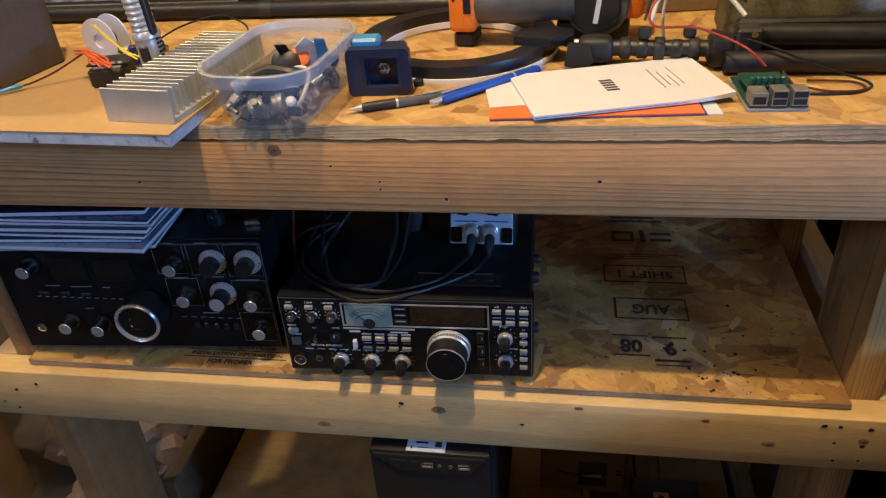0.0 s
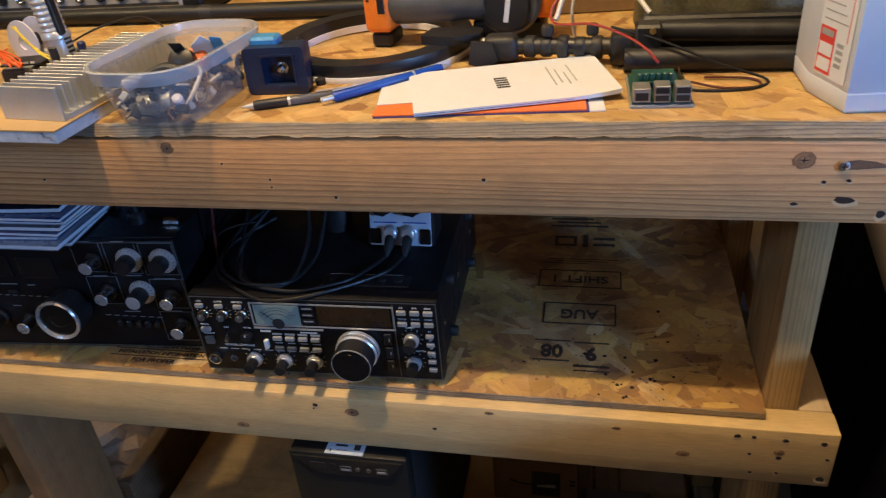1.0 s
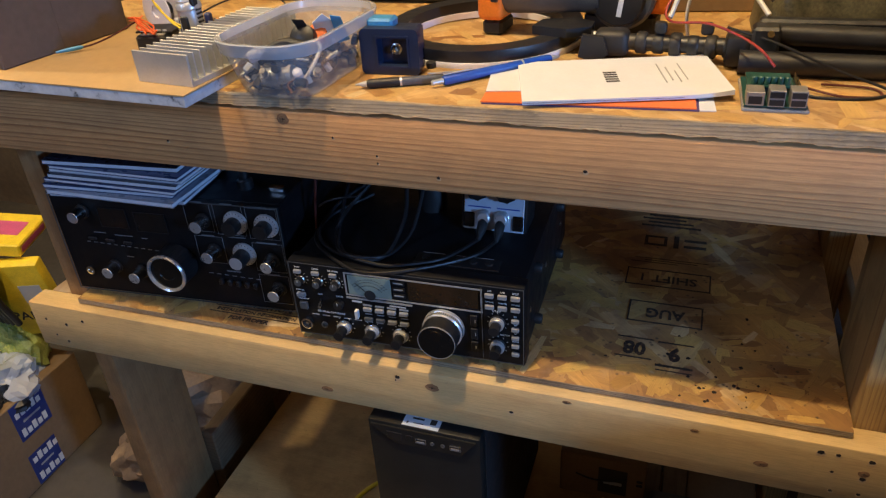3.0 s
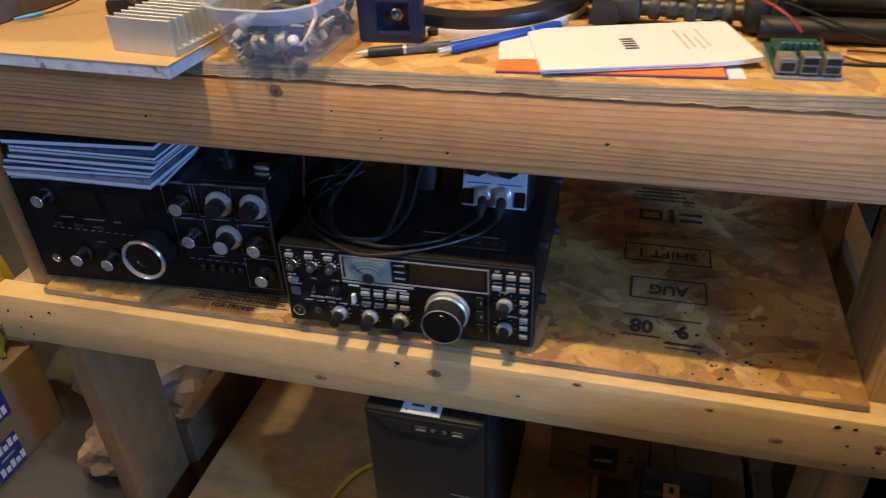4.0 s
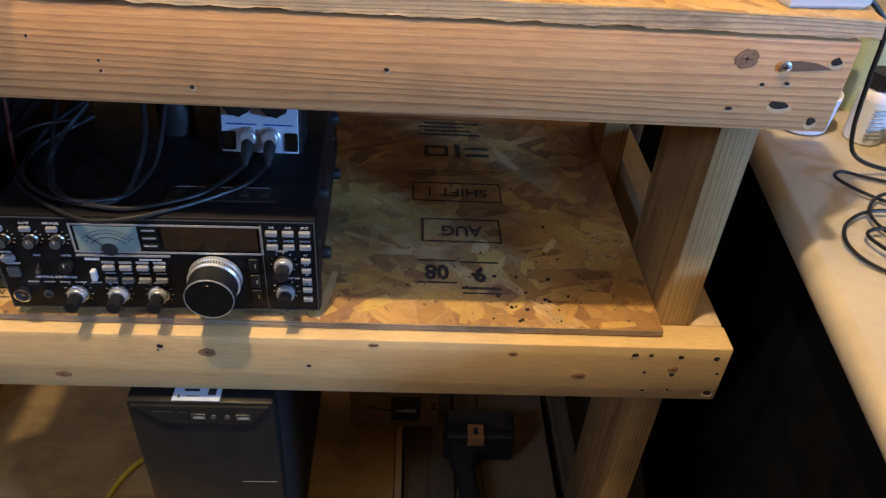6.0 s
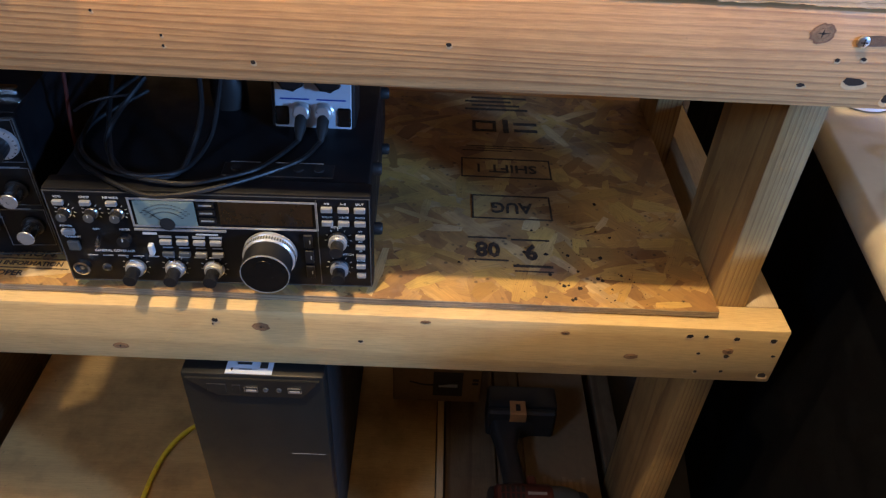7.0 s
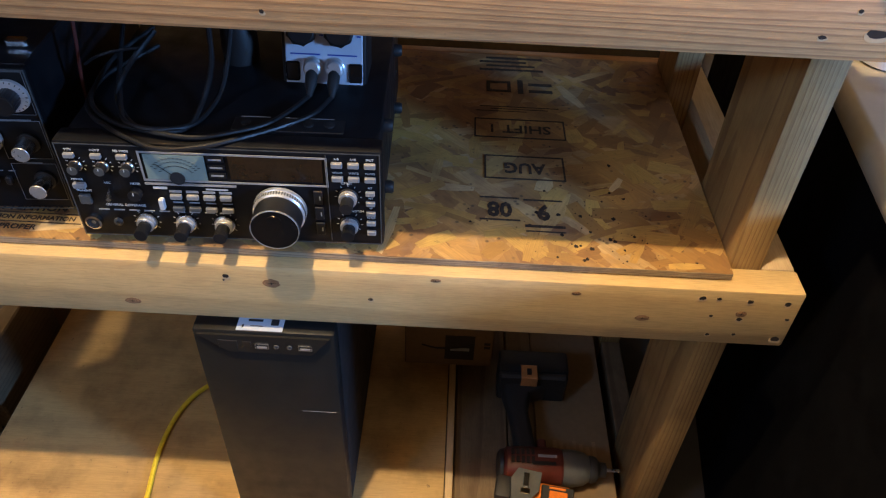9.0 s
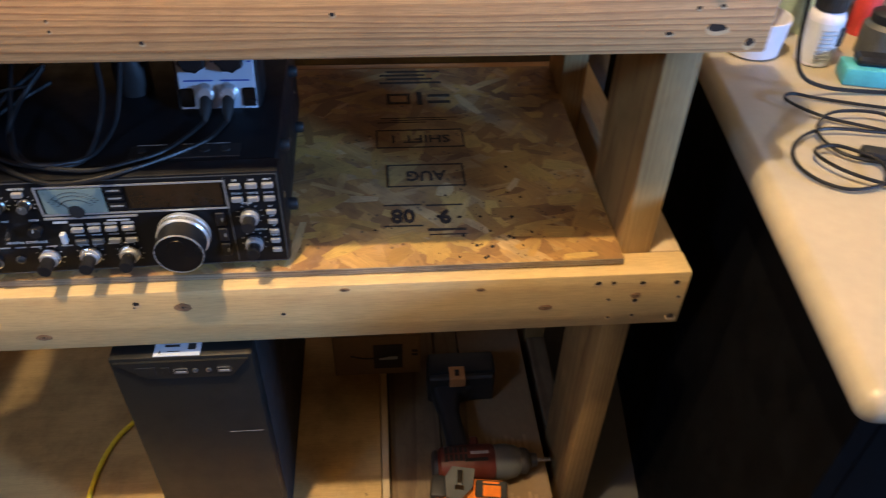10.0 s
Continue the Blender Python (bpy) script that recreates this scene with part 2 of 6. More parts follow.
    return n.done(col, n.ramp(stain.outputs[0], (0.3, 0.42), (0.7, 0.66)), height, 0.4, 0.0009)


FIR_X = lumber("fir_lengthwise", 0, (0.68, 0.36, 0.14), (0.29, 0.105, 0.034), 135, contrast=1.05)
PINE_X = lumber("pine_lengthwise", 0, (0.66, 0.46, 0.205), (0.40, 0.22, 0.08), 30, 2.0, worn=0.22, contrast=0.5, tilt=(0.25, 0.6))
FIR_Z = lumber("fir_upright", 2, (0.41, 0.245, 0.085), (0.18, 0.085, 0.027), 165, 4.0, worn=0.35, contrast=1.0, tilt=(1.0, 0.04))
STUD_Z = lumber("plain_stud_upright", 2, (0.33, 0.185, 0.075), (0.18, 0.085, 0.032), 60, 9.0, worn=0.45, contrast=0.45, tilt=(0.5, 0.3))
PINE_Y = lumber("pine_crosswise", 1, (0.58, 0.42, 0.23), (0.36, 0.2, 0.09), 70, 1.0, contrast=0.35)
OSB_TOP = strands("strand_board_top", ((0.37, 0.19, 0.06), (0.55, 0.33, 0.11), (0.60, 0.37, 0.13), (0.68, 0.46, 0.21)), (0.22, 0.13, 0.06), 0.3)
OSB_SHELF = strands("strand_board_shelf", ((0.27, 0.125, 0.042), (0.54, 0.29, 0.08), (0.64, 0.36, 0.10), (0.72, 0.49, 0.22)), (0.14, 0.07, 0.038), 0.66, 26.0, 5.0)
OSB_EDGE = lumber("strand_board_edge", 0, (0.40, 0.305, 0.19), (0.11, 0.075, 0.045), 420, 3.0, worn=0.7)


def flake_material(name, tones, soil):
    """Single wood strands: each its own tone, fibres along its length."""
    n = Nodes(name)
    geo = n.node("ShaderNodeNewGeometry")
    col = n.ramp(geo.outputs["Random Per Island"], (0.0, tones[0]), (0.2, tones[1]), (0.5, tones[2]), (0.85, tones[3]), (1.0, tones[4]))
    uv = n.node("ShaderNodeUVMap")
    mp = n.node("ShaderNodeMapping")
    n.link(uv.outputs[0], mp.inputs[0])
    mp.inputs["Scale"].default_value = (30, 900, 1)
    fib = n.noise(mp.outputs[0], 1.0, 4, 0.6)
    col = n.mix(n.ramp(fib.outputs[0], (0.42, 0.0), (0.75, 0.5)), col, tuple(c * 0.45 for c in tones[1]))
    c0 = n.coords()
    stain = n.noise(c0, 7.0, 6, 0.65, 0.6)
    col = n.mix(n.ramp(stain.outputs[0], (0.42, 0.0), (0.66, soil)), col, (0.14, 0.075, 0.042))
    fleck = n.noise(c0, 130.0, 3, 0.7)
    col = n.mix(n.ramp(fleck.outputs[0], (0.62, 0.0), (0.72, soil)), col, (0.07, 0.042, 0.028))
    return n.done(col, n.ramp(stain.outputs[0], (0.3, 0.38), (0.7, 0.62)), fib.outputs[0], 0.35, 0.0004)


FLAKES = flake_material("pressed_wood_strand", ((0.22, 0.10, 0.036), (0.48, 0.265, 0.075), (0.64, 0.39, 0.105), (0.68, 0.44, 0.13), (0.78, 0.58, 0.31)), 0.6)
FLAKES_TOP = flake_material("worktop_wood_strand", ((0.28, 0.12, 0.035), (0.50, 0.30, 0.095), (0.57, 0.36, 0.12), (0.60, 0.40, 0.145), (0.68, 0.50, 0.24)), 0.4)
BLACK = paint("black_plastic", (0.012, 0.012, 0.013), 0.42)
BLACK_METAL = paint("black_painted_steel", (0.006, 0.0065, 0.008), 0.45, 0.0, 0.3, Specular_IOR_Level=0.3)
STEEL = paint("bright_steel", (0.62, 0.62, 0.63), 0.28, 1.0, 0.15)
ALU = paint("brushed_aluminium", (0.55, 0.54, 0.51), 0.42, 0.55, 0.12)
WHITE = paint("white_paper", (0.60, 0.62, 0.66), 0.75, 0.0, 0.06)
INK = paint("black_ink", (0.025, 0.022, 0.02), 0.7)
# Card and plank tones lowered to carry the shade under the bench.
CARD = paint("brown_cardboard", (0.19, 0.12, 0.06), 0.8, 0.0, 0.2, 12)
SHADE_PLANK = lumber("shade_toned_plank", 1, (0.17, 0.115, 0.062), (0.09, 0.052, 0.027), 90, 7.0, worn=0.7)
PLY = lumber("plywood_sheet", 0, (0.52, 0.33, 0.125), (0.34, 0.195, 0.07), 40, 6.0, worn=0.75, contrast=0.4)
BOARD = paint("tan_hardboard", (0.40, 0.265, 0.12), 0.6, 0.0, 0.12, 9)
ROCK = paint("dark_wall_board", (0.10, 0.075, 0.055), 0.85, 0.0, 0.4, 6)
CONCRETE = paint("concrete", (0.055, 0.05, 0.045), 0.85, 0.0, 0.3, 5)
LAMINATE = paint("cream_laminate", (0.40, 0.335, 0.24), 0.42, 0.0, 0.1, 7)
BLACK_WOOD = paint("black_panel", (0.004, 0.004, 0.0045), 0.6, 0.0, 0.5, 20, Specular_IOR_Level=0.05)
POLY = paint("milky_polythene", (0.60, 0.63, 0.69), 0.35, 0.0, 0.05, 6, Subsurface_Weight=0.2)
ORANGE = paint("orange_plastic", (0.80, 0.20, 0.02), 0.4)

# ---------- the room ----------
def setting(name, bm, material, label):
    return tagged(new(name, finish(bm, name, material, 0)), label, name.split("_")[0], kind="structure")


setting("floor", box(solid(), -2.6, 2.4, -2.6, 1.3, -0.08, 0.0), CONCRETE, "bare grey concrete workshop floor")
setting("ceiling", box(solid(), -2.6, 2.4, -2.6, 1.3, 3.2, 3.3), PLY, "plain unpainted ceiling")
setting("wall_north", box(solid(), -2.6, 2.4, 1.2, 1.3, 0.0, 3.2), ROCK, "dark wall behind the workbench")
setting("wall_south", box(solid(), -2.6, 2.4, -2.7, -2.6, 0.0, 3.2), ROCK, "dark wall behind the camera")
setting("wall_east", box(solid(), 2.4, 2.5, -2.6, 1.3, 0.0, 3.2), ROCK, "dark wall beyond the desk")
setting("wall_west", box(solid(), -2.7, -2.6, -2.6, 1.3, 0.0, 3.2), ROCK, "dark wall beyond the boxes")

# ---------- the workbench ----------
bench = thing("workbench", pose(0, 0, 0), "homemade workbench of screwed softwood studs and strand board", "workbench")


def stud(name, x0, x1, y0, y1, z0, z1, material, bevel=0.003, label=""):
    ob = part(name, box(solid(), x0, x1, y0, y1, z0, z1, bevel, seg=2), material, bench, label)
    return ob


stud("front_rail", -0.80, 0.456, 0.0, 0.038, 0.884, 0.968, FIR_X)
stud("front_rail", -0.802, 0.457, 0.0, 0.038, 0.530, 0.614, PINE_X)
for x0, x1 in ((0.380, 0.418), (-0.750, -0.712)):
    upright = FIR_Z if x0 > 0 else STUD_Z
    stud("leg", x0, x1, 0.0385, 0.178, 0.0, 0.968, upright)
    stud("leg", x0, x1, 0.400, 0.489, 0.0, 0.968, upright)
for x0, x1 in ((0.4185, 0.456), (-0.788, -0.7505)):
    for z0 in (0.530, 0.884):
        stud("side_rail", x0, x1, 0.0385, 0.527, z0, z0 + 0.0838, PINE_Y)
for z0 in (0.530, 0.884):
    stud("back_rail", -0.7495, 0.4175, 0.4895, 0.527, z0, z0 + 0.0838, FIR_X)
worktop = stud("worktop", -0.815, 0.470, 0.0065, 0.80, 0.9695, 0.985, OSB_TOP, 0.0012, "rough strand board worktop")
shelf = stud("shelf", -0.712, 0.379, 0.0165, 0.489, 0.6145, 0.6245, OSB_SHELF, 0.0012, "stained strand board shelf with stencilled print")

# ---------- the desk beside it ----------
desk = thing("desk", pose(0.512, 0.046, 0, 0, 0, -6.85), "cream laminate desk with black panel side", "desk")
part("desktop", box(solid(), 0.0, 0.75, -0.322, 0.95, 0.692, 0.73, 0.016, seg=4), LAMINATE, desk)
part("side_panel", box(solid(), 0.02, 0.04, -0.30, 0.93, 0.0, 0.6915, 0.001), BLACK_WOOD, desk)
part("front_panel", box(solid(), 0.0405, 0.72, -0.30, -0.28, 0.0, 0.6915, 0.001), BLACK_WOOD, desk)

# ---------- more materials ----------
PANEL = paint("black_panel_enamel", (0.005, 0.005, 0.006), 0.5, 0.0, 0.2, 60, Specular_IOR_Level=0.25)
KNOB = paint("black_knob_plastic", (0.009, 0.009, 0.01), 0.46)
KNOBFACE = paint("black_knob_cap", (0.004, 0.004, 0.0045), 0.22)
CHROME = paint("chromed_metal", (0.80, 0.80, 0.80), 0.16, 1.0, 0.08)
SILVER = paint("satin_silver", (0.58, 0.58, 0.58), 0.36, 0.6, 0.12, 90)
GREY = paint("grey_button_plastic", (0.27, 0.265, 0.255), 0.5)
PRINT = paint("pale_print", (0.62, 0.62, 0.60), 0.6)
PRINT_DIM = paint("dim_print", (0.30, 0.31, 0.32), 0.6)
PRINT_FAINT = paint("faint_print", (0.17, 0.18, 0.19), 0.6)
NAVY = paint("dark_blue_plastic", (0.012, 0.022, 0.055), 0.38)
BLUE = paint("bright_blue_plastic", (0.010, 0.065, 0.36), 0.35)
SKY = paint("light_blue_plastic", (0.05, 0.26, 0.52), 0.4)
RED = paint("red_wire", (0.30, 0.022, 0.015), 0.42)
MAROON = paint("dull_red_plastic", (0.09, 0.018, 0.013), 0.42)
YELLOW = paint("yellow_plastic", (0.80, 0.60, 0.04), 0.45)
ORANGE_WIRE = paint("orange_wire", (0.80, 0.13, 0.03), 0.42)
GREYWIRE = paint("pale_grey_wire", (0.55, 0.53, 0.50), 0.45)
RUBBER = paint("black_rubber", (0.016, 0.015, 0.015), 0.55)
CORD = paint("black_cable", (0.010, 0.010, 0.011), 0.46, Specular_IOR_Level=0.35)
ORANGE_CARD = paint("orange_card", (0.78, 0.17, 0.04), 0.6)
PURPLE = paint("purple_card", (0.06, 0.04, 0.16), 0.6)
GREEN = paint("green_circuit_board", (0.012, 0.062, 0.048), 0.4)
BRASS = paint("brass", (0.60, 0.42, 0.16), 0.3, 1.0)
GREYPLASTIC = paint("mid_grey_plastic", (0.075, 0.077, 0.075), 0.42)
DIFFUSER = paint("white_diffuser", (0.72, 0.70, 0.78), 0.45, 0.0, 0.05)
CAMO = paint("olive_printed_pouch", (0.095, 0.082, 0.042), 0.4, 0.0, 0.95, 34, 0.3)
SACK = paint("brown_crumpled_paper", (0.36, 0.25, 0.16), 0.75, 0.0, 0.35, 14, 0.6, 0.002)
LABELBLUE = paint("dark_blue_label", (0.018, 0.035, 0.16), 0.5)
REDPRINT = paint("red_print", (0.62, 0.05, 0.04), 0.55)
CHIPS = paint("dry_wood_chips", (0.50, 0.31, 0.12), 0.8, 0.0, 0.5, 150, 0.8, 0.003)
BAG = paint("crinkled_clear_bag", (0.33, 0.35, 0.36), 0.25, 0.0, 0.6, 30, 0.8, 0.003)
MELAMINE = Nodes("scuffed_foil_edge")
_c = MELAMINE.coords()
_a = MELAMINE.noise(_c, 34.0, 5, 0.7)
MELAMINE = MELAMINE.done(MELAMINE.ramp(_a.outputs[0], (0.36, (0.06, 0.065, 0.08)), (0.43, (0.42, 0.45, 0.50)), (0.7, (0.60, 0.63, 0.67))), 0.5, _a.outputs[0], 0.5, 0.001)


def clear(name, tint, rough, milk):
    """Thin see-through plastic with a little milkiness."""
    n = Nodes(name)
    c = n.coords()
    a = n.noise(c, 30.0, 4)
    mixs = n.node("ShaderNodeMixShader")
    tr = n.node("ShaderNodeBsdfTransparent")
    tr.inputs[0].default_value = (*tint, 1)
    n.done((0.72, 0.74, 0.78), n.ramp(a.outputs[0], (0.3, rough), (0.7, rough + 0.15)), a.outputs[0], 0.1, 0.0005)
    lw = n.node("ShaderNodeLayerWeight")
    lw.inputs[0].default_value = 0.35
    gl = n.node("ShaderNodeBsdfGlossy")
    gl.inputs["Roughness"].default_value = rough
    m2 = n.node("ShaderNodeMixShader")
    n.link(lw.outputs["Fresnel"], m2.inputs[0])
    n.link(n.out.outputs[0], m2.inputs[1])
    n.link(gl.outputs[0], m2.inputs[2])
    mixs.inputs[0].default_value = milk
    n.link(tr.outputs[0], mixs.inputs[1])
    n.link(m2.outputs[0], mixs.inputs[2])
    n.link(mixs.outputs[0], n.t.nodes["Material Output"].inputs[0])
    return n.mat


TUBPLASTIC = clear("clear_food_tub_plastic", (0.90, 0.91, 0.93), 0.12, 0.17)
CASE = clear("clear_acrylic", (0.85, 0.87, 0.9), 0.1, 0.3)
LENS = paint("dark_display_glass", (0.03, 0.016, 0.007), 0.08, 0.0, 0.3, 30)
METERFACE = paint("pale_meter_face", (0.23, 0.29, 0.25), 0.35, 0.0, 0.08)

# Greyish card, darkened in colour for the shade falling on the tall box.
SHADED_CARD = paint("shaded_grey_cardboard", (0.085, 0.066, 0.06), 0.8, 0.0, 0.2, 12)
CARDPRINT = paint("faded_carton_print", (0.24, 0.155, 0.085), 0.8)
PLATE = paint("white_blue_face_plate", (0.52, 0.58, 0.66), 0.4, 0.0, 0.06)
TIN = paint("dull_tin_plate", (0.36, 0.35, 0.33), 0.4, 0.7, 0.2, 80)
DARKLENS = paint("black_window_glass", (0.006, 0.006, 0.007), 0.2)
DARKCLEAR = paint("smoky_clear_plastic", (0.09, 0.095, 0.11), 0.2)
PINK = paint("pink_print", (0.55, 0.10, 0.25), 0.5)
OLIVE = paint("olive_green_film", (0.28, 0.32, 0.08), 0.3, 0.0, 0.5, 30, 0.6, 0.002)
FILM = clear("crinkled_clear_film", (0.8, 0.83, 0.86), 0.14, 0.5)
CAPSILVER = paint("turned_silver_cap", (0.42, 0.42, 0.42), 0.32, 0.6, 0.2, 90)
CHASSIS = paint("matt_black_steel", (0.008, 0.008, 0.008), 0.8)
COPPER = paint("coppery_metal", (0.55, 0.25, 0.09), 0.4, 0.4)
# ---------- panel furniture for the radios ----------
def at(x, y, z):
    return Matrix.Translation((x, y, z))


def facing(x, y, z):
    """z axis towards the viewer (-y)."""
    return at(x, y, z) @ pose(0, 0, 0, 90, 0, 0)


def knurl(bm, r, z0, z1, m, teeth=28, depth=0.05):
    loops = []
    for z in (z0, z1):
        loops.append([((r * (1 - depth * (i % 2))) * math.cos(math.pi * i / teeth), (r * (1 - depth * (i % 2))) * math.sin(math.pi * i / teeth), z) for i in range(2 * teeth)])
    loops = [[Vector(p) for p in l] for l in loops]
    return loft(bm, loops, m)


def knob(radio, x, z, r, d, body=KNOB, cap=None, skirt=None, skirt_r=0.0, name="knob", label="", ticks=0.0):
    k = part(name, knurl(solid(), r, 0.0005, d * 0.92, facing(x, 0, z)), body, radio, label)
    part("knob_top", spin(solid(), [(r * 0.97, d * 0.92), (r * 0.93, d), (r * 0.4, d * 1.0)], facing(x, 0, z), 24), cap or body, k)
    part("pointer", box(solid(), -r * 0.07, r * 0.07, r * 0.25, r * 0.85, d, d + 0.0004, m=facing(x, 0, z)), PRINT, k)
    if ticks:
        bm = solid()
        for i in range(9):
            box(bm, -0.0003, 0.0003, ticks, ticks + 0.0022, 0.0001, 0.0004, m=facing(x, 0.0012, z) @ pose(0, 0, 0, 0, 0, -130 + 32.5 * i))
        part("scale_marks", bm, PRINT, k)
    if skirt:
        part("skirt", spin(solid(), [(skirt_r, 0.0004), (skirt_r, 0.0022), (skirt_r * 0.9, 0.003)], facing(x, 0, z), 28), skirt, k)
    return k


def button(radio, x, z, w, h, d=0.004, material=GREY, name="push_button"):
    return part(name, box(solid(), x - w / 2, x + w / 2, -d, 0.0004, z - h / 2, z + h / 2, 0.0008), material, radio)


def dash(bm, x, z, w, h=0.0012, y=-0.0004):
    return box(bm, x - w / 2, x + w / 2, y, 0.0003, z - h / 2, z + h / 2)


def rim(bm, x0, x1, z0, z1, t=0.0006, y=-0.0004):
    box(bm, x0, x1, y, 0.0002, z0, z0 + t)
    box(bm, x0, x1, y, 0.0002, z1 - t, z1)
    box(bm, x0, x0 + t, y, 0.0002, z0 + t, z1 - t)
    box(bm, x1 - t, x1, y, 0.0002, z0 + t, z1 - t)
    return bm


def small(text, x, z, size, radio, material=PRINT):
    return letters(text, size, facing(x, -0.0004, z), material, radio, "printing")


# ---------- the smaller transceiver ----------
def build_transceiver():
    ob = thing("transceiver", pose(-0.3165, 0.0135, 0.6248, 0, 0, 1.3), "black radio transceiver with silver tuning knob and cables on top", "radio")
    W, H = 0.318, 0.120
    F = 0.0095
    part("case", box(solid(), 0.004, W - 0.004, 0.026, 0.335, F + 0.002, F + H - 0.003, 0.003, seg=2), BLACK_METAL, ob)
    part("front_bezel", box(solid(), 0, W, 0.0015, 0.026, F, F + H, 0.003, seg=2), PANEL, ob)
    part("bezel_edge", rim(solid(), 0.0015, W - 0.0015, F + 0.002, F + H - 0.002, 0.0011, 0.0006), GREYPLASTIC, ob)
    for x in (0.03, W - 0.03):
        for y in (0.04, 0.30):
            part("foot", spin(solid(), [(0.011, 0.0), (0.012, 0.003), (0.012, F + 0.003)], at(x, y, 0), 18), RUBBER, ob)
    for y, z in ((0.085, 0.104), (0.255, 0.104), (0.085, 0.022), (0.255, 0.022)):
        part("side_foot", spin(solid(), [(0.0075, 0), (0.0075, 0.007), (0.006, 0.010)], along((W - 0.0045, y, z + 0.003), (W + 0.1, y, z + 0.003)), 16), RUBBER, ob)
    for y in (0.05, 0.16, 0.28):
        part("case_screw", spin(solid(), [(0.004, 0), (0.004, 0.0012), (0.002, 0.002)], along((W - 0.0045, y, 0.064), (W + 0.1, y, 0.064)), 12), STEEL, ob)
    # slots and lids on the top
    part("top_socket_strip", box(solid(), 0.165, 0.277, 0.034, 0.058, F + H - 0.0032, F + H - 0.0015, 0.0005), KNOB, ob)
    for i in range(5):
        part("trimmer", spin(solid(), [(0.005, 0), (0.005, 0.0016), (0.002, 0.002)], at(0.178 + i * 0.021, 0.047, F + H - 0.0016), 14), RUBBER, ob)
    part("top_print", box(box(solid(), 0.17, 0.20, 0.0605, 0.0615, F + H - 0.0032, F + H - 0.0026), 0.215, 0.265, 0.0605, 0.0615, F + H - 0.0032, F + H - 0.0026), PRINT_DIM, ob)

    def X(x):
        return x + 0.3165

    def Z(z):
        return z - 0.6248

    # meter and display
    glass = part("meter_and_display_surround", rim(solid(), X(-0.236), X(-0.052), Z(0.711), Z(0.7465), 0.002, -0.0005), SILVER, ob)
    part("meter_face", box(solid(), X(-0.231), X(-0.172), -0.0006, 0.001, Z(0.7135), Z(0.743)), METERFACE, ob, "pale meter face with fine scales")
    sc = solid()
    for r in (0.019, 0.024, 0.028):
        for i in range(15):
            a = math.radians(38 + i * 7.4)
            dash(sc, X(-0.2015) + r * 1.05 * math.cos(a), Z(0.7115) + r * math.sin(a), 0.0028, 0.0005, -0.0009)
    part("meter_scale", sc, INK, ob)
    part("meter_hub", spin(solid(), [(0.0075, 0), (0.0075, 0.0012)], facing(X(-0.2015), -0.0004, Z(0.7155)), 20), INK, ob)
    part("meter_needle", box(solid(), -0.0003, 0.0003, 0, 0.026, 0.0008, 0.0011, m=facing(X(-0.2015), -0.0004, Z(0.7155)) @ pose(0, 0, 0, 0, 0, 48)), INK, ob)
    part("display_window", box(solid(), X(-0.1485), X(-0.057), -0.0005, 0.001, Z(0.7165), Z(0.7435)), LENS, ob, "dark amber display window, switched off")
    for i in range(3):
        part("indicator", box(solid(), X(-0.1695), X(-0.153), -0.0007, 0.001, Z(0.7365) - i * 0.0095, Z(0.7425) - i * 0.0095), KNOB, ob)
        part("indicator_print", dash(solid(), X(-0.1612), Z(0.7395) - i * 0.0095, 0.0125, 0.0017, -0.0010), PRINT_DIM, ob)
    part("trim_strip", box(solid(), X(-0.236), X(-0.145), -0.001, 0.001, Z(0.7065), Z(0.7085)), SILVER, ob)
    part("maker_badge", dash(solid(), X(-0.222), Z(0.7025), 0.014, 0.0028), PRINT, ob)
    part("model_bar", dash(solid(), X(-0.165), Z(0.7025), 0.022, 0.0016), PRINT, ob)
    # left controls
    for x in (-0.302, -0.276, -0.251):
        button(ob, X(x), Z(0.7395), 0.0105, 0.0055)
        knob(ob, X(x + 0.003), Z(0.7270), 0.0052, 0.011, KNOB, GREYPLASTIC, STEEL, 0.0066, ticks=0.0080)
    for text, x in (("VOX", -0.302), ("COMP", -0.276), ("NB WIDE", -0.251)):
        small(text, X(x), Z(0.7455), 0.0036, ob)
    small("POWER", X(-0.303), Z(0.7095), 0.0034, ob)
    button(ob, X(-0.3015), Z(0.7035), 0.0125, 0.0062, 0.005)
    small("TRANSMIT", X(-0.3), Z(0.6955), 0.0034, ob)
    button(ob, X(-0.3005), Z(0.6858), 0.0115, 0.0115, 0.004, GREYPLASTIC, "rocker_switch")
    part("toggle_lever", rod(solid(), (X(-0.274), 0, Z(0.697)), (X(-0.2715), -0.013, Z(0.6945)), 0.0018, 10, 0.0024), STEEL, ob)
    small("AGC", X(-0.274), Z(0.7065), 0.0034, ob)
    knob(ob, X(-0.247), Z(0.696), 0.0065, 0.009)
    small("METER", X(-0.246), Z(0.7065), 0.0034, ob)
    small("GENERAL COVERAGE", X(-0.262), Z(0.6785), 0.0042, ob)
    sl = part("slide_switch", box(solid(), X(-0.2255), X(-0.2205), -0.006, 0.0004, Z(0.6775), Z(0.6905), 0.0008), PRINT, ob)
    marks = solid()
    for i in range(4):
        button(ob, X(-0.2075 + i * 0.0168), Z(0.6928), 0.0118, 0.0056)
        button(ob, X(-0.2075 + i * 0.0168), Z(0.6775), 0.0118, 0.0056, material=GREY if i > 1 else GREYPLASTIC)
        dash(marks, X(-0.2075 + i * 0.0168), Z(0.6985), 0.0125, 0.0026)
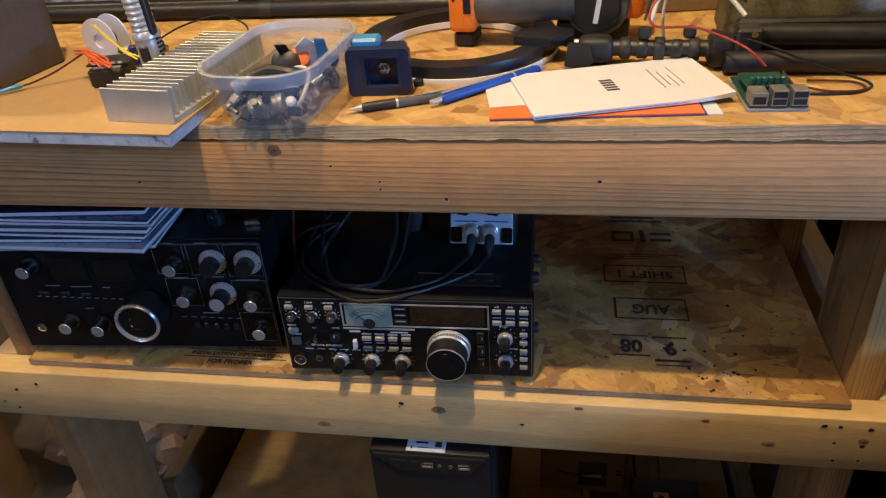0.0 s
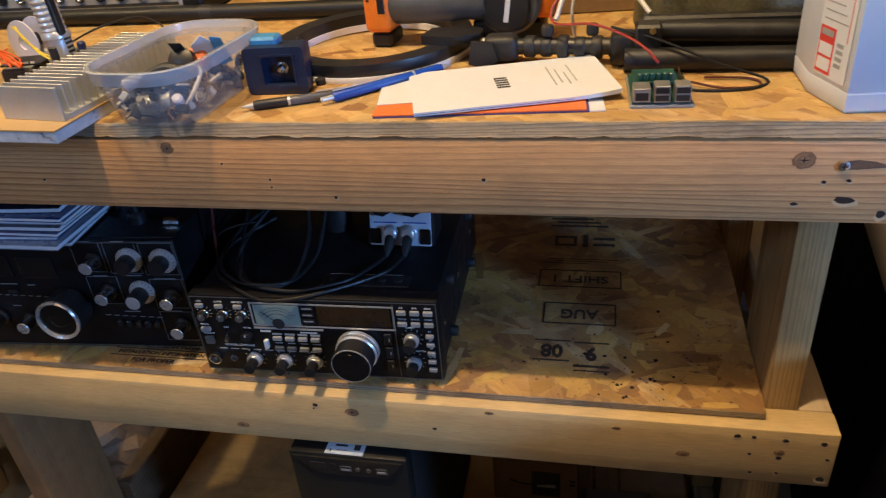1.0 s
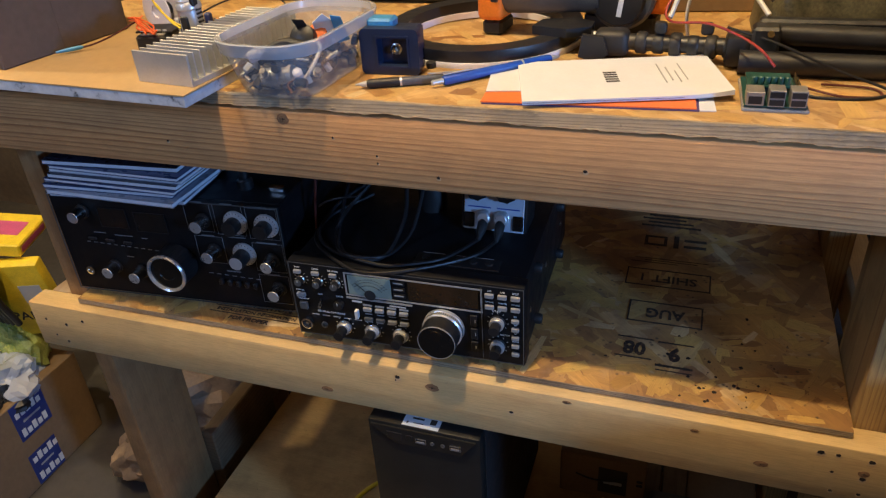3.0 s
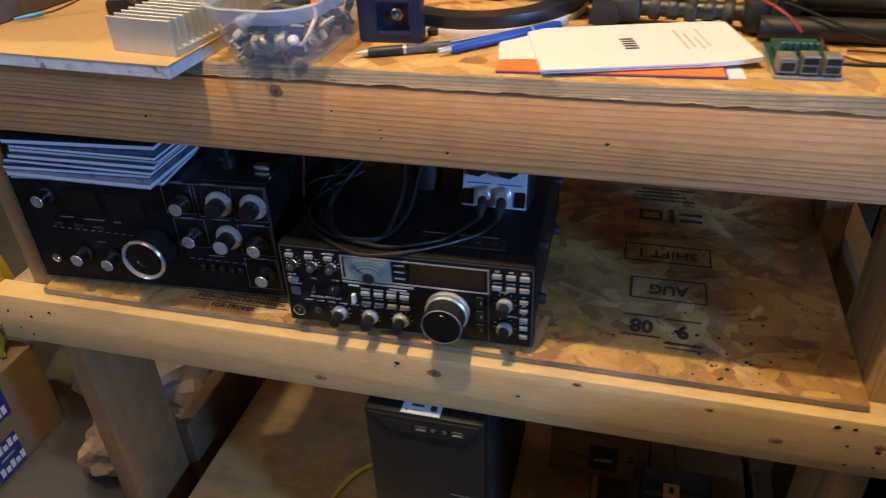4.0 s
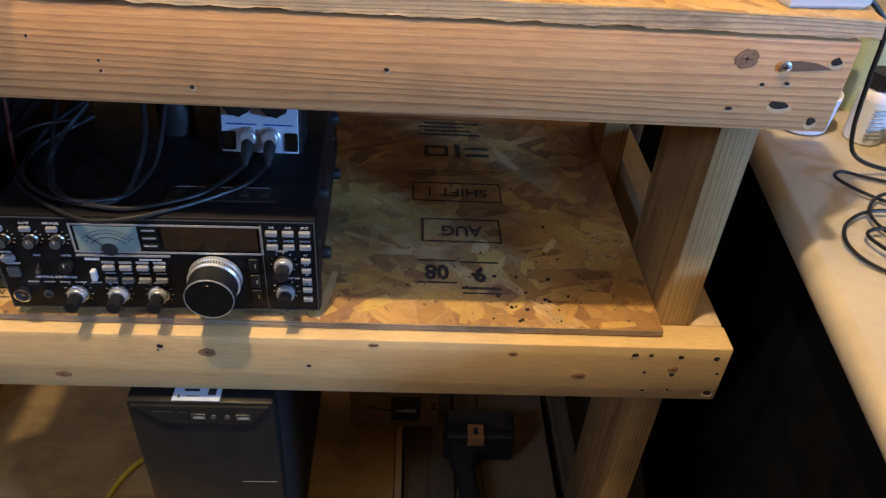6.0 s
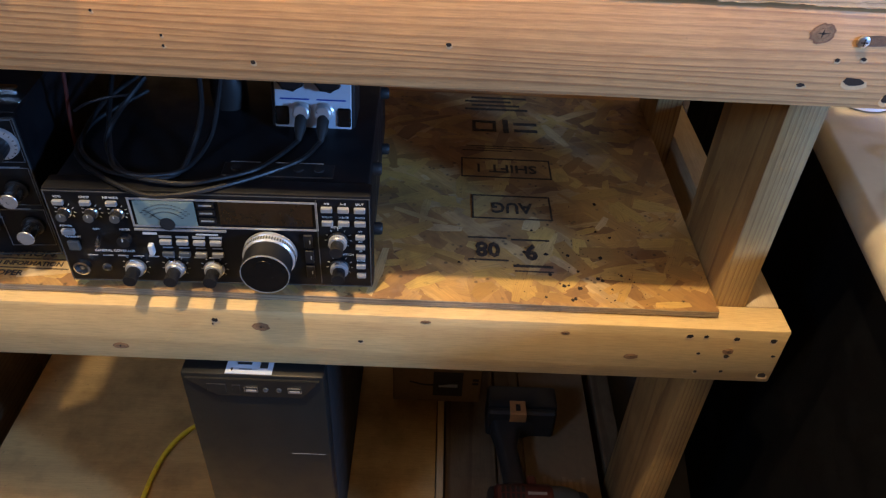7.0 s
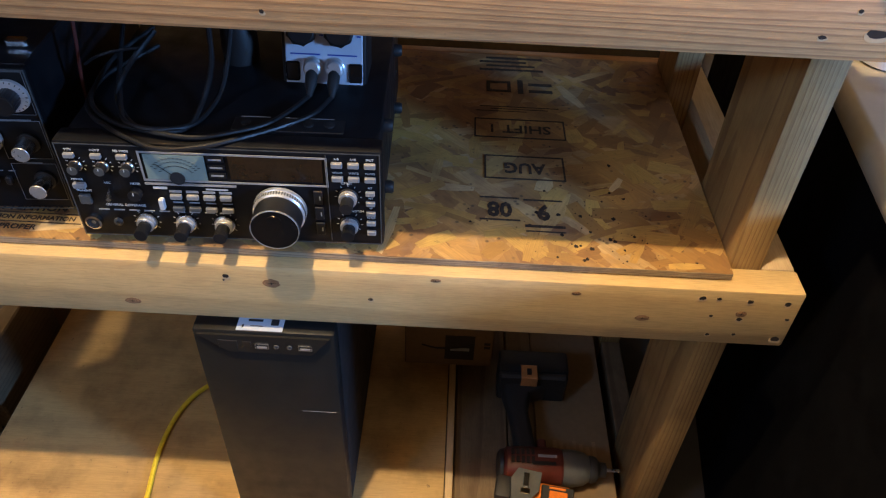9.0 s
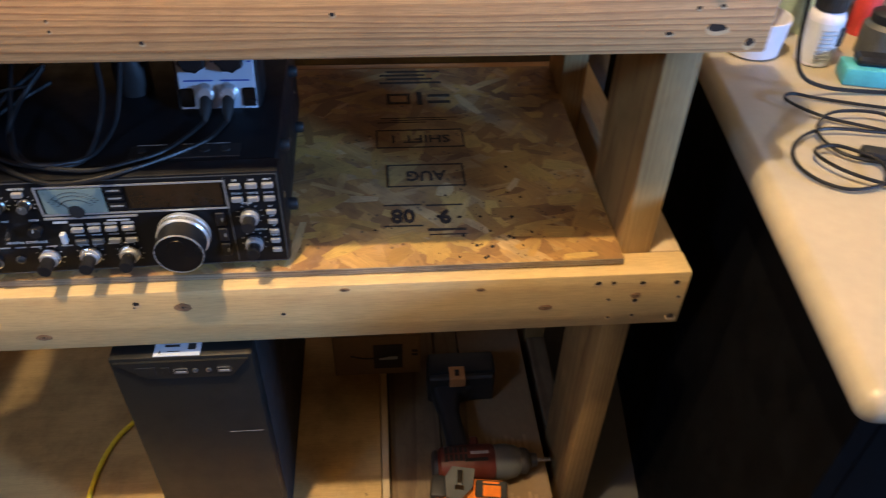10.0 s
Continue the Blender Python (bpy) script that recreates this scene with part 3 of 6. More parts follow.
        dash(marks, X(-0.2075 + i * 0.0168), Z(0.6845), 0.010, 0.0013)
    for i in range(9):
        dash(marks, X(-0.286 + i * 0.0155), Z(0.6718), 0.0105, 0.0011)
    part("panel_print", marks, PRINT_DIM, ob)["kind"] = "stuff"
    part("mic_socket", spin(spin(solid(), [(0.0085, 0), (0.0085, 0.006), (0.0066, 0.007), (0.0062, 0.003)], facing(X(-0.299), 0, Z(0.6575)), 24), [(0.0025, 0.003), (0.0025, 0.0045)], facing(X(-0.299), 0, Z(0.6575)), 10), CHROME, ob, "chrome microphone socket")
    part("mic_insert", spin(solid(), [(0.0061, 0.0028), (0.0061, 0.0034)], facing(X(-0.299), 0, Z(0.6575)), 20), INK, ob)
    part("headphone_socket", spin(solid(), [(0.0048, 0), (0.0048, 0.002), (0.0028, 0.0026), (0.0026, 0.0008)], facing(X(-0.275), 0, Z(0.656)), 18), GREYPLASTIC, ob)
    for x in (-0.245, -0.204, -0.164):
        k = knob(ob, X(x), Z(0.6575), 0.0092, 0.008, SILVER, SILVER, STEEL, 0.0108, ticks=0.0122)
        part("inner_knob", knurl(solid(), 0.0068, 0.008, 0.024, facing(X(x), 0, Z(0.6575))), KNOB, k)
    # tuning
    hub = facing(X(-0.1030), 0, Z(0.6822))
    t = part("tuning_knob", knurl(solid(), 0.0246, 0.012, 0.0345, hub, 60, 0.012), KNOB, ob, "large tuning knob with silver ring")
    part("silver_ring", spin(solid(), [(0.0272, 0.001), (0.0272, 0.0050), (0.0262, 0.0058), (0.0266, 0.0066), (0.0266, 0.0115), (0.0250, 0.0132), (0.02, 0.0132)], hub, 48), SILVER, t)
    teeth = solid()
    for i in range(60):
        box(teeth, -0.0005, 0.0005, 0.0262, 0.0270, 0.0070, 0.0112, m=hub @ pose(0, 0, 0, 0, 0, 6 * i))
    part("ring_knurl", teeth, GREYPLASTIC, t)
    part("chrome_line", spin(solid(), [(0.0246, 0.0343), (0.0246, 0.0358), (0.0242, 0.0361), (0.0236, 0.0358), (0.0235, 0.0345)], hub, 48), CAPSILVER, t)
    part("knob_face", spin(solid(), [(0.0235, 0.0346), (0.0235, 0.0357), (0.0229, 0.0358), (0.0004, 0.0358)], hub, 48), KNOBFACE, t)
    part("finger_dimple", spin(solid(), [(0.0086, 0.0359), (0.0083, 0.0364), (0.0076, 0.0366), (0.0066, 0.0364), (0.0045, 0.03610), (0.0006, 0.0359)], hub @ at(0.0, 0.0098, 0), 28), KNOBFACE, t)
    for i in range(3):
        button(ob, X(-0.0635), Z(0.698 - i * 0.0205), 0.009, 0.017, 0.0022, KNOB, "arrow_button")
        part("button_print", dash(solid(), X(-0.0615), Z(0.698 - i * 0.0205), 0.0012, 0.0045, -0.0026), PRINT_DIM, ob)
    part("panel_divider", box(solid(), X(-0.0535), X(-0.0528), -0.0005, 0.001, Z(0.640), Z(0.749)), GREYPLASTIC, ob)
    names = (("A/B", "A=B", "SPLIT"), ("VFO/M", "WRITE", "M-VFO"))
    for j, row in enumerate(names):
        for i, text in enumerate(row):
            button(ob, X(-0.0425 + i * 0.0162), Z(0.7395 - j * 0.0165), 0.0112, 0.006)
            small(text, X(-0.0425 + i * 0.0162), Z(0.7458 - j * 0.0165), 0.0034, ob)
    small("RIT/XIT", X(-0.034), Z(0.7165), 0.0034, ob)
    for x, z in ((-0.033, 0.7005), (-0.033, 0.6645)):
        knob(ob, X(x), Z(z), 0.0093, 0.009, SILVER, SILVER, KNOB, 0.0102, ticks=0.0116)
        part("inner_knob", knurl(solid(), 0.0066, 0.009, 0.022, facing(X(x), 0, Z(z))), KNOB, ob)
    small("NOTCH", X(-0.024), Z(0.6815), 0.0034, ob)
    for i, text in enumerate(("RIT", "XIT", "AF", "FILTER", "")):
        button(ob, X(-0.0105), Z(0.7058 - i * 0.0129), 0.0095, 0.0055)
        if text:
            small(text, X(-0.0105), Z(0.7118 - i * 0.0129), 0.003, ob)
    return ob


build_transceiver()


# ---------- the older, larger transceiver ----------
def build_old_radio():
    yaw = math.degrees(math.atan2(0.024, 0.368))
    ob = thing("vintage_transceiver", pose(-0.711, 0.030, 0.6248, 0, 0, yaw), "vintage black radio transceiver with chrome knobs under a stack of magazines", "radio")
    W, z0, H = 0.369, 0.014, 0.166
    part("case", box(solid(), 0.003, W - 0.003, 0.012, 0.32, z0, z0 + H, 0.002), BLACK_METAL, ob)
    part("front_panel", box(solid(), 0, W, 0.001, 0.0119, z0 - 0.002, z0 + H + 0.001, 0.0015), PANEL, ob)
    part("panel_edge", rim(solid(), 0.0, W, z0 - 0.002, z0 + H + 0.001, 0.0010, -0.0012), GREYPLASTIC, ob)
    for x in (0.03, W - 0.03):
        for y in (0.03, 0.28):
            part("foot", spin(solid(), [(0.013, 0), (0.014, 0.004), (0.014, 0.0145)], at(x, y, 0), 18), RUBBER, ob)

    def U(x):
        return x + 0.711

    def V(x, z):
        return z - 0.7 * (0.03 + 0.024 * (x + 0.711) / 0.368 - 0.035) - 0.6248

    def chrome_knob(x, z, r=0.0090, d=0.023):
        k = part("chrome_knob", knurl(solid(), r, 0.003, d, facing(U(x), 0, V(x, z)), 18, 0.03), CHROME, ob, "chrome control knob")
        part("knob_cap", spin(solid(), [(r * 0.96, d), (r * 0.90, d + 0.0008), (0.001, d + 0.0008)], facing(U(x), 0, V(x, z)), 20), CAPSILVER, k)
        part("collar", spin(solid(), [(r * 1.25, 0.0004), (r * 1.25, 0.003), (r, 0.004)], facing(U(x), 0, V(x, z)), 20), KNOB, k)

    for x, z in ((-0.657, 0.776), (-0.458, 0.787), (-0.452, 0.739), (-0.363, 0.736), (-0.361, 0.689), (-0.630, 0.686), (-0.585, 0.684)):
        chrome_knob(x, z)
    for x, z, d in ((-0.408, 0.790, 0.022), (-0.362, 0.791, 0.022), (-0.405, 0.740, 0.028)):
        k = part("control_knob", knurl(solid(), 0.0112, 0.004, d, facing(U(x), 0, V(x, z)), 24, 0.04), KNOB, ob)
        part("dial_skirt", spin(solid(), [(0.0178, 0.0006), (0.0173, 0.004), (0.0115, 0.006)], facing(U(x), 0, V(x, z)), 30), SILVER, k, "silver graduated dial skirt")
        part("knob_cap", spin(solid(), [(0.0098, d), (0.0095, d + 0.0006), (0.002, d + 0.0006)], facing(U(x), 0, V(x, z)), 24), SILVER if x < -0.404 and z < 0.75 else KNOB, k)
        tick = solid()
        for i in range(20):
            a = i * math.pi / 10
            box(tick, -0.0004, 0.0004, 0.0138, 0.0164, 0.0036, 0.0049, m=facing(U(x), 0, V(x, z)) @ pose(0, 0, 0, 0, 0, math.degrees(a)))
        part("graduation", tick, INK, k)
    x, z = -0.515, 0.712
    t = part("tuning_knob", knurl(solid(), 0.0295, 0.002, 0.034, facing(U(x), 0, V(x, z)), 50, 0.02), KNOB, ob, "large black tuning knob with chrome rim")
    part("chrome_rim", spin(solid(), [(0.0298, 0.034), (0.0302, 0.037), (0.0285, 0.0395), (0.0258, 0.0375), (0.0255, 0.034)], facing(U(x), 0, V(x, z)), 44), CAPSILVER, t)
    part("finger_dish", spin(solid(), [(0.0256, 0.0345), (0.0256, 0.0350), (0.012, 0.0352), (0.0095, 0.032), (0.001, 0.0315)], facing(U(x), 0, V(x, z)), 40), KNOBFACE, t)
    part("phone_socket", spin(solid(), [(0.0068, 0), (0.0068, 0.004), (0.004, 0.005), (0.0035, 0.001)], facing(U(-0.678), 0, V(-0.678, 0.672)), 18), CHROME, ob)
    # windows
    for x0, x1, name in ((-0.632, -0.586, "meter_window"), (-0.572, -0.522, "dial_window")):
        part(name, box(solid(), U(x0), U(x1), -0.0004, 0.001, V(x0, 0.754), V(x0, 0.784), 0.0002), DARKLENS, ob)
        part("window_frame", rim(solid(), U(x0) - 0.001, U(x1) + 0.001, V(x0, 0.753), V(x0, 0.785), 0.001, -0.0008), KNOB, ob)
    lines = solid()
    for x0, x1, za, zb in ((-0.486, -0.445, 0.767, 0.812), (-0.440, -0.396, 0.767, 0.814), (-0.391, -0.345, 0.767, 0.815), (-0.480, -0.436, 0.716, 0.760), (-0.391, -0.345, 0.714, 0.760), (-0.391, -0.345, 0.660, 0.708)):
        rim(lines, U(x0), U(x1), V(x0, za), V(x0, zb), 0.0004)
    for x, z, w in ((-0.465, 0.8145, 0.02), (-0.418, 0.8165, 0.018), (-0.368, 0.8175, 0.02), (-0.458, 0.762, 0.02), (-0.412, 0.765, 0.026), (-0.368, 0.762, 0.03), (-0.43, 0.706, 0.022), (-0.368, 0.710, 0.02), (-0.64, 0.742, 0.02), (-0.60, 0.742, 0.03), (-0.565, 0.742, 0.01), (-0.60, 0.706, 0.012)):
        dash(lines, U(x), V(x, z), w, 0.0013)
    for i in range(14):
        xx = -0.665 + i * 0.0115
        dash(lines, U(xx), V(xx, 0.7235), 0.006, 0.0010)
    for i in range(7):
        xx = -0.468 + i * 0.0125
        dash(lines, U(xx), V(xx, 0.698), 0.007, 0.0010)
    part("panel_print", lines, PRINT_FAINT, ob)["kind"] = "stuff"
    for i in range(5):
        xx = -0.452 + i * 0.0135
        part("lever_switch", box(solid(), U(xx) - 0.003, U(xx) + 0.003, -0.006, 0, V(xx, 0.683), V(xx, 0.692), 0.001), KNOB, ob)
    for i in range(3):
        xx = -0.655 + i * 0.03
        part("slide_key", box(solid(), U(xx) - 0.007, U(xx) + 0.007, -0.004, 0, V(xx, 0.729), V(xx, 0.7335), 0.001), KNOB, ob)
    # the top: vent grille, plug and chrome post
    for i in range(9):
        part("vent_slat", box(solid(), 0.262 + i * 0.0105, 0.267 + i * 0.0105, 0.12, 0.26, z0 + H, z0 + H + 0.0016, 0.0005), KNOB, ob)
    part("top_plug", spin(spin(solid(), [(0.011, 0), (0.011, 0.012), (0.008, 0.016)], at(0.295, 0.055, z0 + H), 20), [(0.006, 0.016), (0.006, 0.026), (0.003, 0.029)], at(0.295, 0.055, z0 + H), 16), KNOB, ob)
    part("bright_clip", box(solid(), 0.335, 0.356, 0.045, 0.055, z0 + H, z0 + H + 0.009, 0.002), CHROME, ob)
    return ob


build_old_radio()


# ---------- magazines on the old radio ----------
def build_magazine(i, m, w, d, h):
    ob = thing("magazine", m, "dog-eared magazine with a dark cover in a loose stack", "magazine", "magazines stacked on the radio")
    part("page_block", box(solid(), 0.0012, w, 0.0008, d - 0.001, 0.0004, h - 0.0004, 0.0006), WHITE, ob)
    dark = paint("magazine_cover", random.choice(((0.02, 0.025, 0.05), (0.04, 0.06, 0.16), (0.3, 0.34, 0.42), (0.015, 0.015, 0.02))), 0.3, 0.0, 0.4, 25) if i < 5 else COVERS[i % 5]
    COVERS.append(dark)
    part("cover", box(solid(), 0, w + 0.001, 0, d, h - 0.0003, h), dark, ob)
    part("back_cover", box(solid(), 0, w + 0.001, 0, d, 0, 0.0003), dark, ob)


COVERS = []
random.seed(5)
height = 0.8075
for i in range(9):
    h = random.uniform(0.0045, 0.0066)
    build_magazine(i, pose(-0.694 + random.uniform(-0.006, 0.010) + i * 0.0008, 0.006 + random.uniform(0, 0.010) + i * 0.0015, height, 0, 0, 2.5 + random.uniform(-2.5, 2.5)), 0.215 + random.uniform(-0.004, 0.004), 0.27, h)
    height += h + 0.0003

# ---------- control box and cables on the small radio ----------
def build_station():
    ob = thing("control_box", pose(-0.120, 0.152, 0.7435, 0, 0, 0), "pale control box with two black plugs, on the radio", "control box")
    m = pose(0, 0, 0, -14, 0, 0)
    part("body", box(solid(), 0, 0.092, 0.0, 0.05, 0.002, 0.100, 0.003, m, 2), KNOB, ob)
    part("face_plate", box(solid(), 0.004, 0.088, -0.0015, 0.0005, 0.006, 0.096, 0.001, m), PLATE, ob, "pale face plate")
    for x in (0.024, 0.064):
        k = part("dial_knob", knurl(solid(), 0.0165, 0.0, 0.013, m @ facing(x, -0.001, 0.066), 9, 0.10), KNOB, ob)
        part("knob_top", spin(solid(), [(0.0145, 0.013), (0.013, 0.0145), (0.003, 0.0145)], m @ facing(x, -0.001, 0.066), 24), KNOB, k)
        part("dial_print", dash(solid(), 0, 0, 0.004, 0.0015), BLUE, ob).matrix_local = m @ at(x + 0.020, -0.0021, 0.060)
    for x in (0.012, 0.080):
        part("paddle_switch", box(solid(), x - 0.0075, x + 0.0075, -0.004, 0.0, 0.010, 0.031, 0.0015, m), KNOBFACE, ob)
    part("panel_print", box(box(solid(), 0.010, 0.042, -0.0021, -0.001, 0.0385, 0.0400, 0, m), 0.05, 0.082, -0.0021, -0.001, 0.0385, 0.0400, 0, m), BLUE, ob)
    for x in (0.034, 0.058):
        p = part("socket", spin(solid(), [(0.0108, 0), (0.0108, 0.003), (0.0092, 0.004), (0.0092, 0.011), (0.0075, 0.0125)], m @ facing(x, -0.001, 0.026), 20), SILVER, ob)
        at0 = m @ Vector((x, -0.004, 0.026))
        part("plug", spin(solid(), [(0.0060, 0.0), (0.0068, 0.010), (0.0064, 0.022), (0.0042, 0.029), (0.0028, 0.038)], along(at0, at0 + Vector((0, -0.80, -0.46))), 18), RUBBER, ob)
    return ob


build_station()
T = 0.7475


def cable(name, pts, r, material, label, n=10):
    return lone(name, hose(solid(), pts, r, n, 8), material, label, "cable")


BL = "black cable looped over the top of the radio"
Q = 0.7540
cable("cable", [(-0.086, 0.118, Q), (-0.0995, 0.090, Q), (-0.1182, 0.0600, Q + 0.001), (-0.1450, 0.0400, Q + 0.003), (-0.1771, 0.0260, Q + 0.004), (-0.2080, 0.0250, Q + 0.0065), (-0.2380, 0.0330, Q + 0.006), (-0.2630, 0.0440, Q + 0.004), (-0.2911, 0.0668, Q + 0.003), (-0.3080, 0.100, Q + 0.003), (-0.3050, 0.16, Q + 0.012), (-0.28, 0.22, Q + 0.02)], 0.0025, CORD, BL)
cable("cable", [(-0.062, 0.118, Q), (-0.0760, 0.084, Q), (-0.1067, 0.0560, Q), (-0.1405, 0.0280, Q + 0.003), (-0.1755, 0.0105, Q + 0.003), (-0.2104, 0.0070, Q + 0.002), (-0.2447, 0.0205, Q + 0.004), (-0.2700, 0.0380, Q + 0.004), (-0.2930, 0.0600, Q), (-0.3100, 0.090, Q - 0.001), (-0.3080, 0.14, Q + 0.002), (-0.27, 0.20, Q + 0.008)], 0.0025, CORD, BL)
cable("cable", [(-0.172, 0.120, 0.876), (-0.1740, 0.105, 0.840), (-0.1757, 0.098, 0.800), (-0.1840, 0.085, 0.770), (-0.1921, 0.0516, Q + 0.001), (-0.2081, 0.0315, Q + 0.005), (-0.2354, 0.0330, Q + 0.007), (-0.2620, 0.062, Q + 0.004), (-0.2750, 0.085, 0.764), (-0.2715, 0.100, 0.777), (-0.2540, 0.105, 0.800), (-0.240, 0.13, 0.815)], 0.0029, CORD, BL)
cable("cable", [(-0.160, 0.150, 0.860), (-0.1640, 0.130, 0.810), (-0.1720, 0.105, 0.768), (-0.1830, 0.070, Q + 0.001), (-0.1960, 0.044, Q + 0.003), (-0.2230, 0.028, Q + 0.010), (-0.2520, 0.042, Q + 0.009), (-0.2700, 0.080, Q + 0.010), (-0.2860, 0.13, Q + 0.02), (-0.292, 0.18, Q + 0.05)], 0.0027, CORD, BL)
cable("cable", [(-0.312, 0.110, Q + 0.030), (-0.295, 0.105, Q + 0.042), (-0.272, 0.105, Q + 0.050), (-0.250, 0.110, Q + 0.052)], 0.0016, CORD, "thin black lead across the radio")
cable("cable", [(-0.330, 0.12, 0.70), (-0.326, 0.12, 0.76), (-0.320, 0.12, 0.80), (-0.318, 0.13, 0.84), (-0.316, 0.16, 0.875)], 0.0020, MAROON, "red power lead hanging between the radios")
hp = thing("barrel_plug", pose(-0.176, 0.20, T), "thick black plug with ribbed strain relief standing on the radio", "plug")
part("plug_body", spin(solid(), [(0.020, 0.0), (0.021, 0.02), (0.019, 0.055), (0.013, 0.068)], None, 26), RUBBER, hp)
for i in range(4):
    part("rib", spin(solid(), [(0.0125 - i * 0.001, 0.0685 + i * 0.007), (0.0125 - i * 0.001, 0.0725 + i * 0.007)], None, 20), RUBBER, hp)
# ---------- worn details of the bench ----------
def ragged(x0, x1, y, z0, z1, n, amount, parent, material, name, seed, lean=0.0):
    """The torn face of a strand board edge: layered chips along the board."""
    rnd = random.Random(seed)
    bm = solid()
    rows = 6
    grid = []
    for j in range(rows + 1):
        line = []
        off = rnd.uniform(-amount, amount) * 0.5
        for i in range(n + 1):
            x = x0 + (x1 - x0) * i / n
            w = noise.noise(Vector((x * 60, j * 3.7 + seed, 0))) * amount + noise.noise(Vector((x * 420, j * 9.1, seed))) * amount * 0.6
            zz = z0 + (z1 - z0) * j / rows
            if j == 0:
                zz += abs(noise.noise(Vector((x * 25, 1.3, seed)))) * 0.0040 + abs(noise.noise(Vector((x * 110, 7.3, seed)))) * 0.0020
            if j == rows:
                zz -= abs(noise.noise(Vector((x * 40, 5.3, seed)))) * 0.0016
            line.append(bm.verts.new((x, y - abs(off) - abs(w) - lean * (1 - j / rows), zz)))
        grid.append(line)
    for a, b in zip(grid, grid[1:]):
        for i in range(n):
            bm.faces.new((a[i], a[i + 1], b[i + 1], b[i]))
    for line, dy in ((grid[0], 1), (grid[-1], 1)):
        back = [bm.verts.new((v.co.x, y + 0.0045, v.co.z)) for v in line]
        for i in range(n):
            bm.faces.new((line[i], line[i + 1], back[i + 1], back[i]))
    return part(name, bm, material, parent, "ragged torn board edge", 0.5)


ragged(-0.814, 0.4695, 0.0042, 0.9698, 0.9849, 620, 0.0011, worktop, OSB_EDGE, "worktop_edge", 3, 0.0042)
ragged(-0.711, 0.3785, 0.0164, 0.6150, 0.6242, 300, 0.0009, shelf, OSB_EDGE, "shelf_edge", 8)


def strew(parent, x0, x1, y0, y1, z, count, seed, material):
    """Wood strands pressed flat into a board's face, each lying a hair over the last."""
    rnd = random.Random(seed)
    me = bpy.data.meshes.new("strand_face")
    verts, faces, uvs = [], [], []
    for k in range(count):
        length, width = rnd.uniform(0.022, 0.085), rnd.uniform(0.008, 0.026)
        a = rnd.gauss(0.2, 0.75) if rnd.random() < 0.8 else rnd.uniform(0, math.pi)
        cx, cy = rnd.uniform(x0, x1), rnd.uniform(y0, y1)
        reach = 0.5 * (length * abs(math.cos(a)) + width * abs(math.sin(a))), 0.5 * (length * abs(math.sin(a)) + width * abs(math.cos(a)))
        cx = min(max(cx, x0 + reach[0]), x1 - reach[0])
        cy = min(max(cy, y0 + reach[1]), y1 - reach[1])
        h = z + 0.00002 + 0.00028 * k / count
        skew = [rnd.uniform(-0.2, 0.2) for _ in range(6)]
        ring = ((-0.5, -0.4 + skew[0]), (0.0, -0.5), (0.5 + skew[1] * 0.2, -0.4 + skew[2]), (0.5, 0.3 + skew[3]), (0.05, 0.5), (-0.5 + skew[4] * 0.2, 0.3 + skew[5]))
        first = len(verts)
        for u, v in ring:
            lx, ly = u * length, v * width
            verts.append((min(max(cx + lx * math.cos(a) - ly * math.sin(a), x0), x1), min(max(cy + lx * math.sin(a) + ly * math.cos(a), y0), y1), h))
            uvs.append((lx + k, ly + k * 0.37))
        faces.append(tuple(range(first, first + 6)))
    me.from_pydata(verts, [], faces)
    layer = me.uv_layers.new(name="grain")
    for loop in me.loops:
        layer.data[loop.index].uv = uvs[loop.vertex_index]
    me.materials.append(material)
    ob = new("strand_face", me)
    ob.parent = parent
    ob["kind"] = "stuff"
    return ob


strew(shelf, -0.710, 0.3775, 0.0180, 0.487, 0.6245, 400, 41, FLAKES)
strew(worktop, -0.810, 0.468, 0.0070, 0.50, 0.985, 460, 43, FLAKES_TOP)


def drops(parent, z, count, seed):
    """Dark spatters dried on the shelf."""
    rnd = random.Random(seed)
    bm = solid()
    for k in range(count):
        r = 0.0004 + 0.0022 * rnd.random() ** 4
        cx, cy = rnd.gauss(0.235, 0.06), 0.02 + abs(rnd.gauss(0.05, 0.085))
        if not (0.04 < cx < 0.372 and cy < 0.40):
            continue
        ring = [(cx + r * rnd.uniform(0.75, 1.3) * math.cos(i * 0.6283), cy + r * rnd.uniform(0.75, 1.5) * math.sin(i * 0.6283)) for i in range(10)]
        outline(bm, ring, z, z + 0.0003)
    ob = part("dried_spatter", bm, HOLEDARK, parent)
    ob["kind"] = "stuff"


def hole(x, z, r, y=0.0, stretch=1.0, rail=None, lip=True):
    """A screw hole: a dark dimple with a torn lip."""
    rnd = random.Random(int((x + 2) * 9973 + z * 7919))
    bm = solid()
    ring = []
    for i in range(14):
        a = 2 * math.pi * i / 14
        q = r * rnd.uniform(0.8, 1.15)
        ring.append((q * stretch * math.cos(a), q * math.sin(a)))
    outline(bm, ring, 0.0001, 0.0005, facing(x, y, z))
    part("screw_hole", bm, HOLEDARK, bench)
    if lip:
        bm = solid()
        outline(bm, [(px * 1.45 + 0.0004, py * 1.7 - r * 0.35) if py < 0 else (px * 1.15, py * 0.6) for px, py in ring], 0.00005, 0.0003, facing(x, y, z))
        part("splintered_lip", bm, SPLINTER, bench)


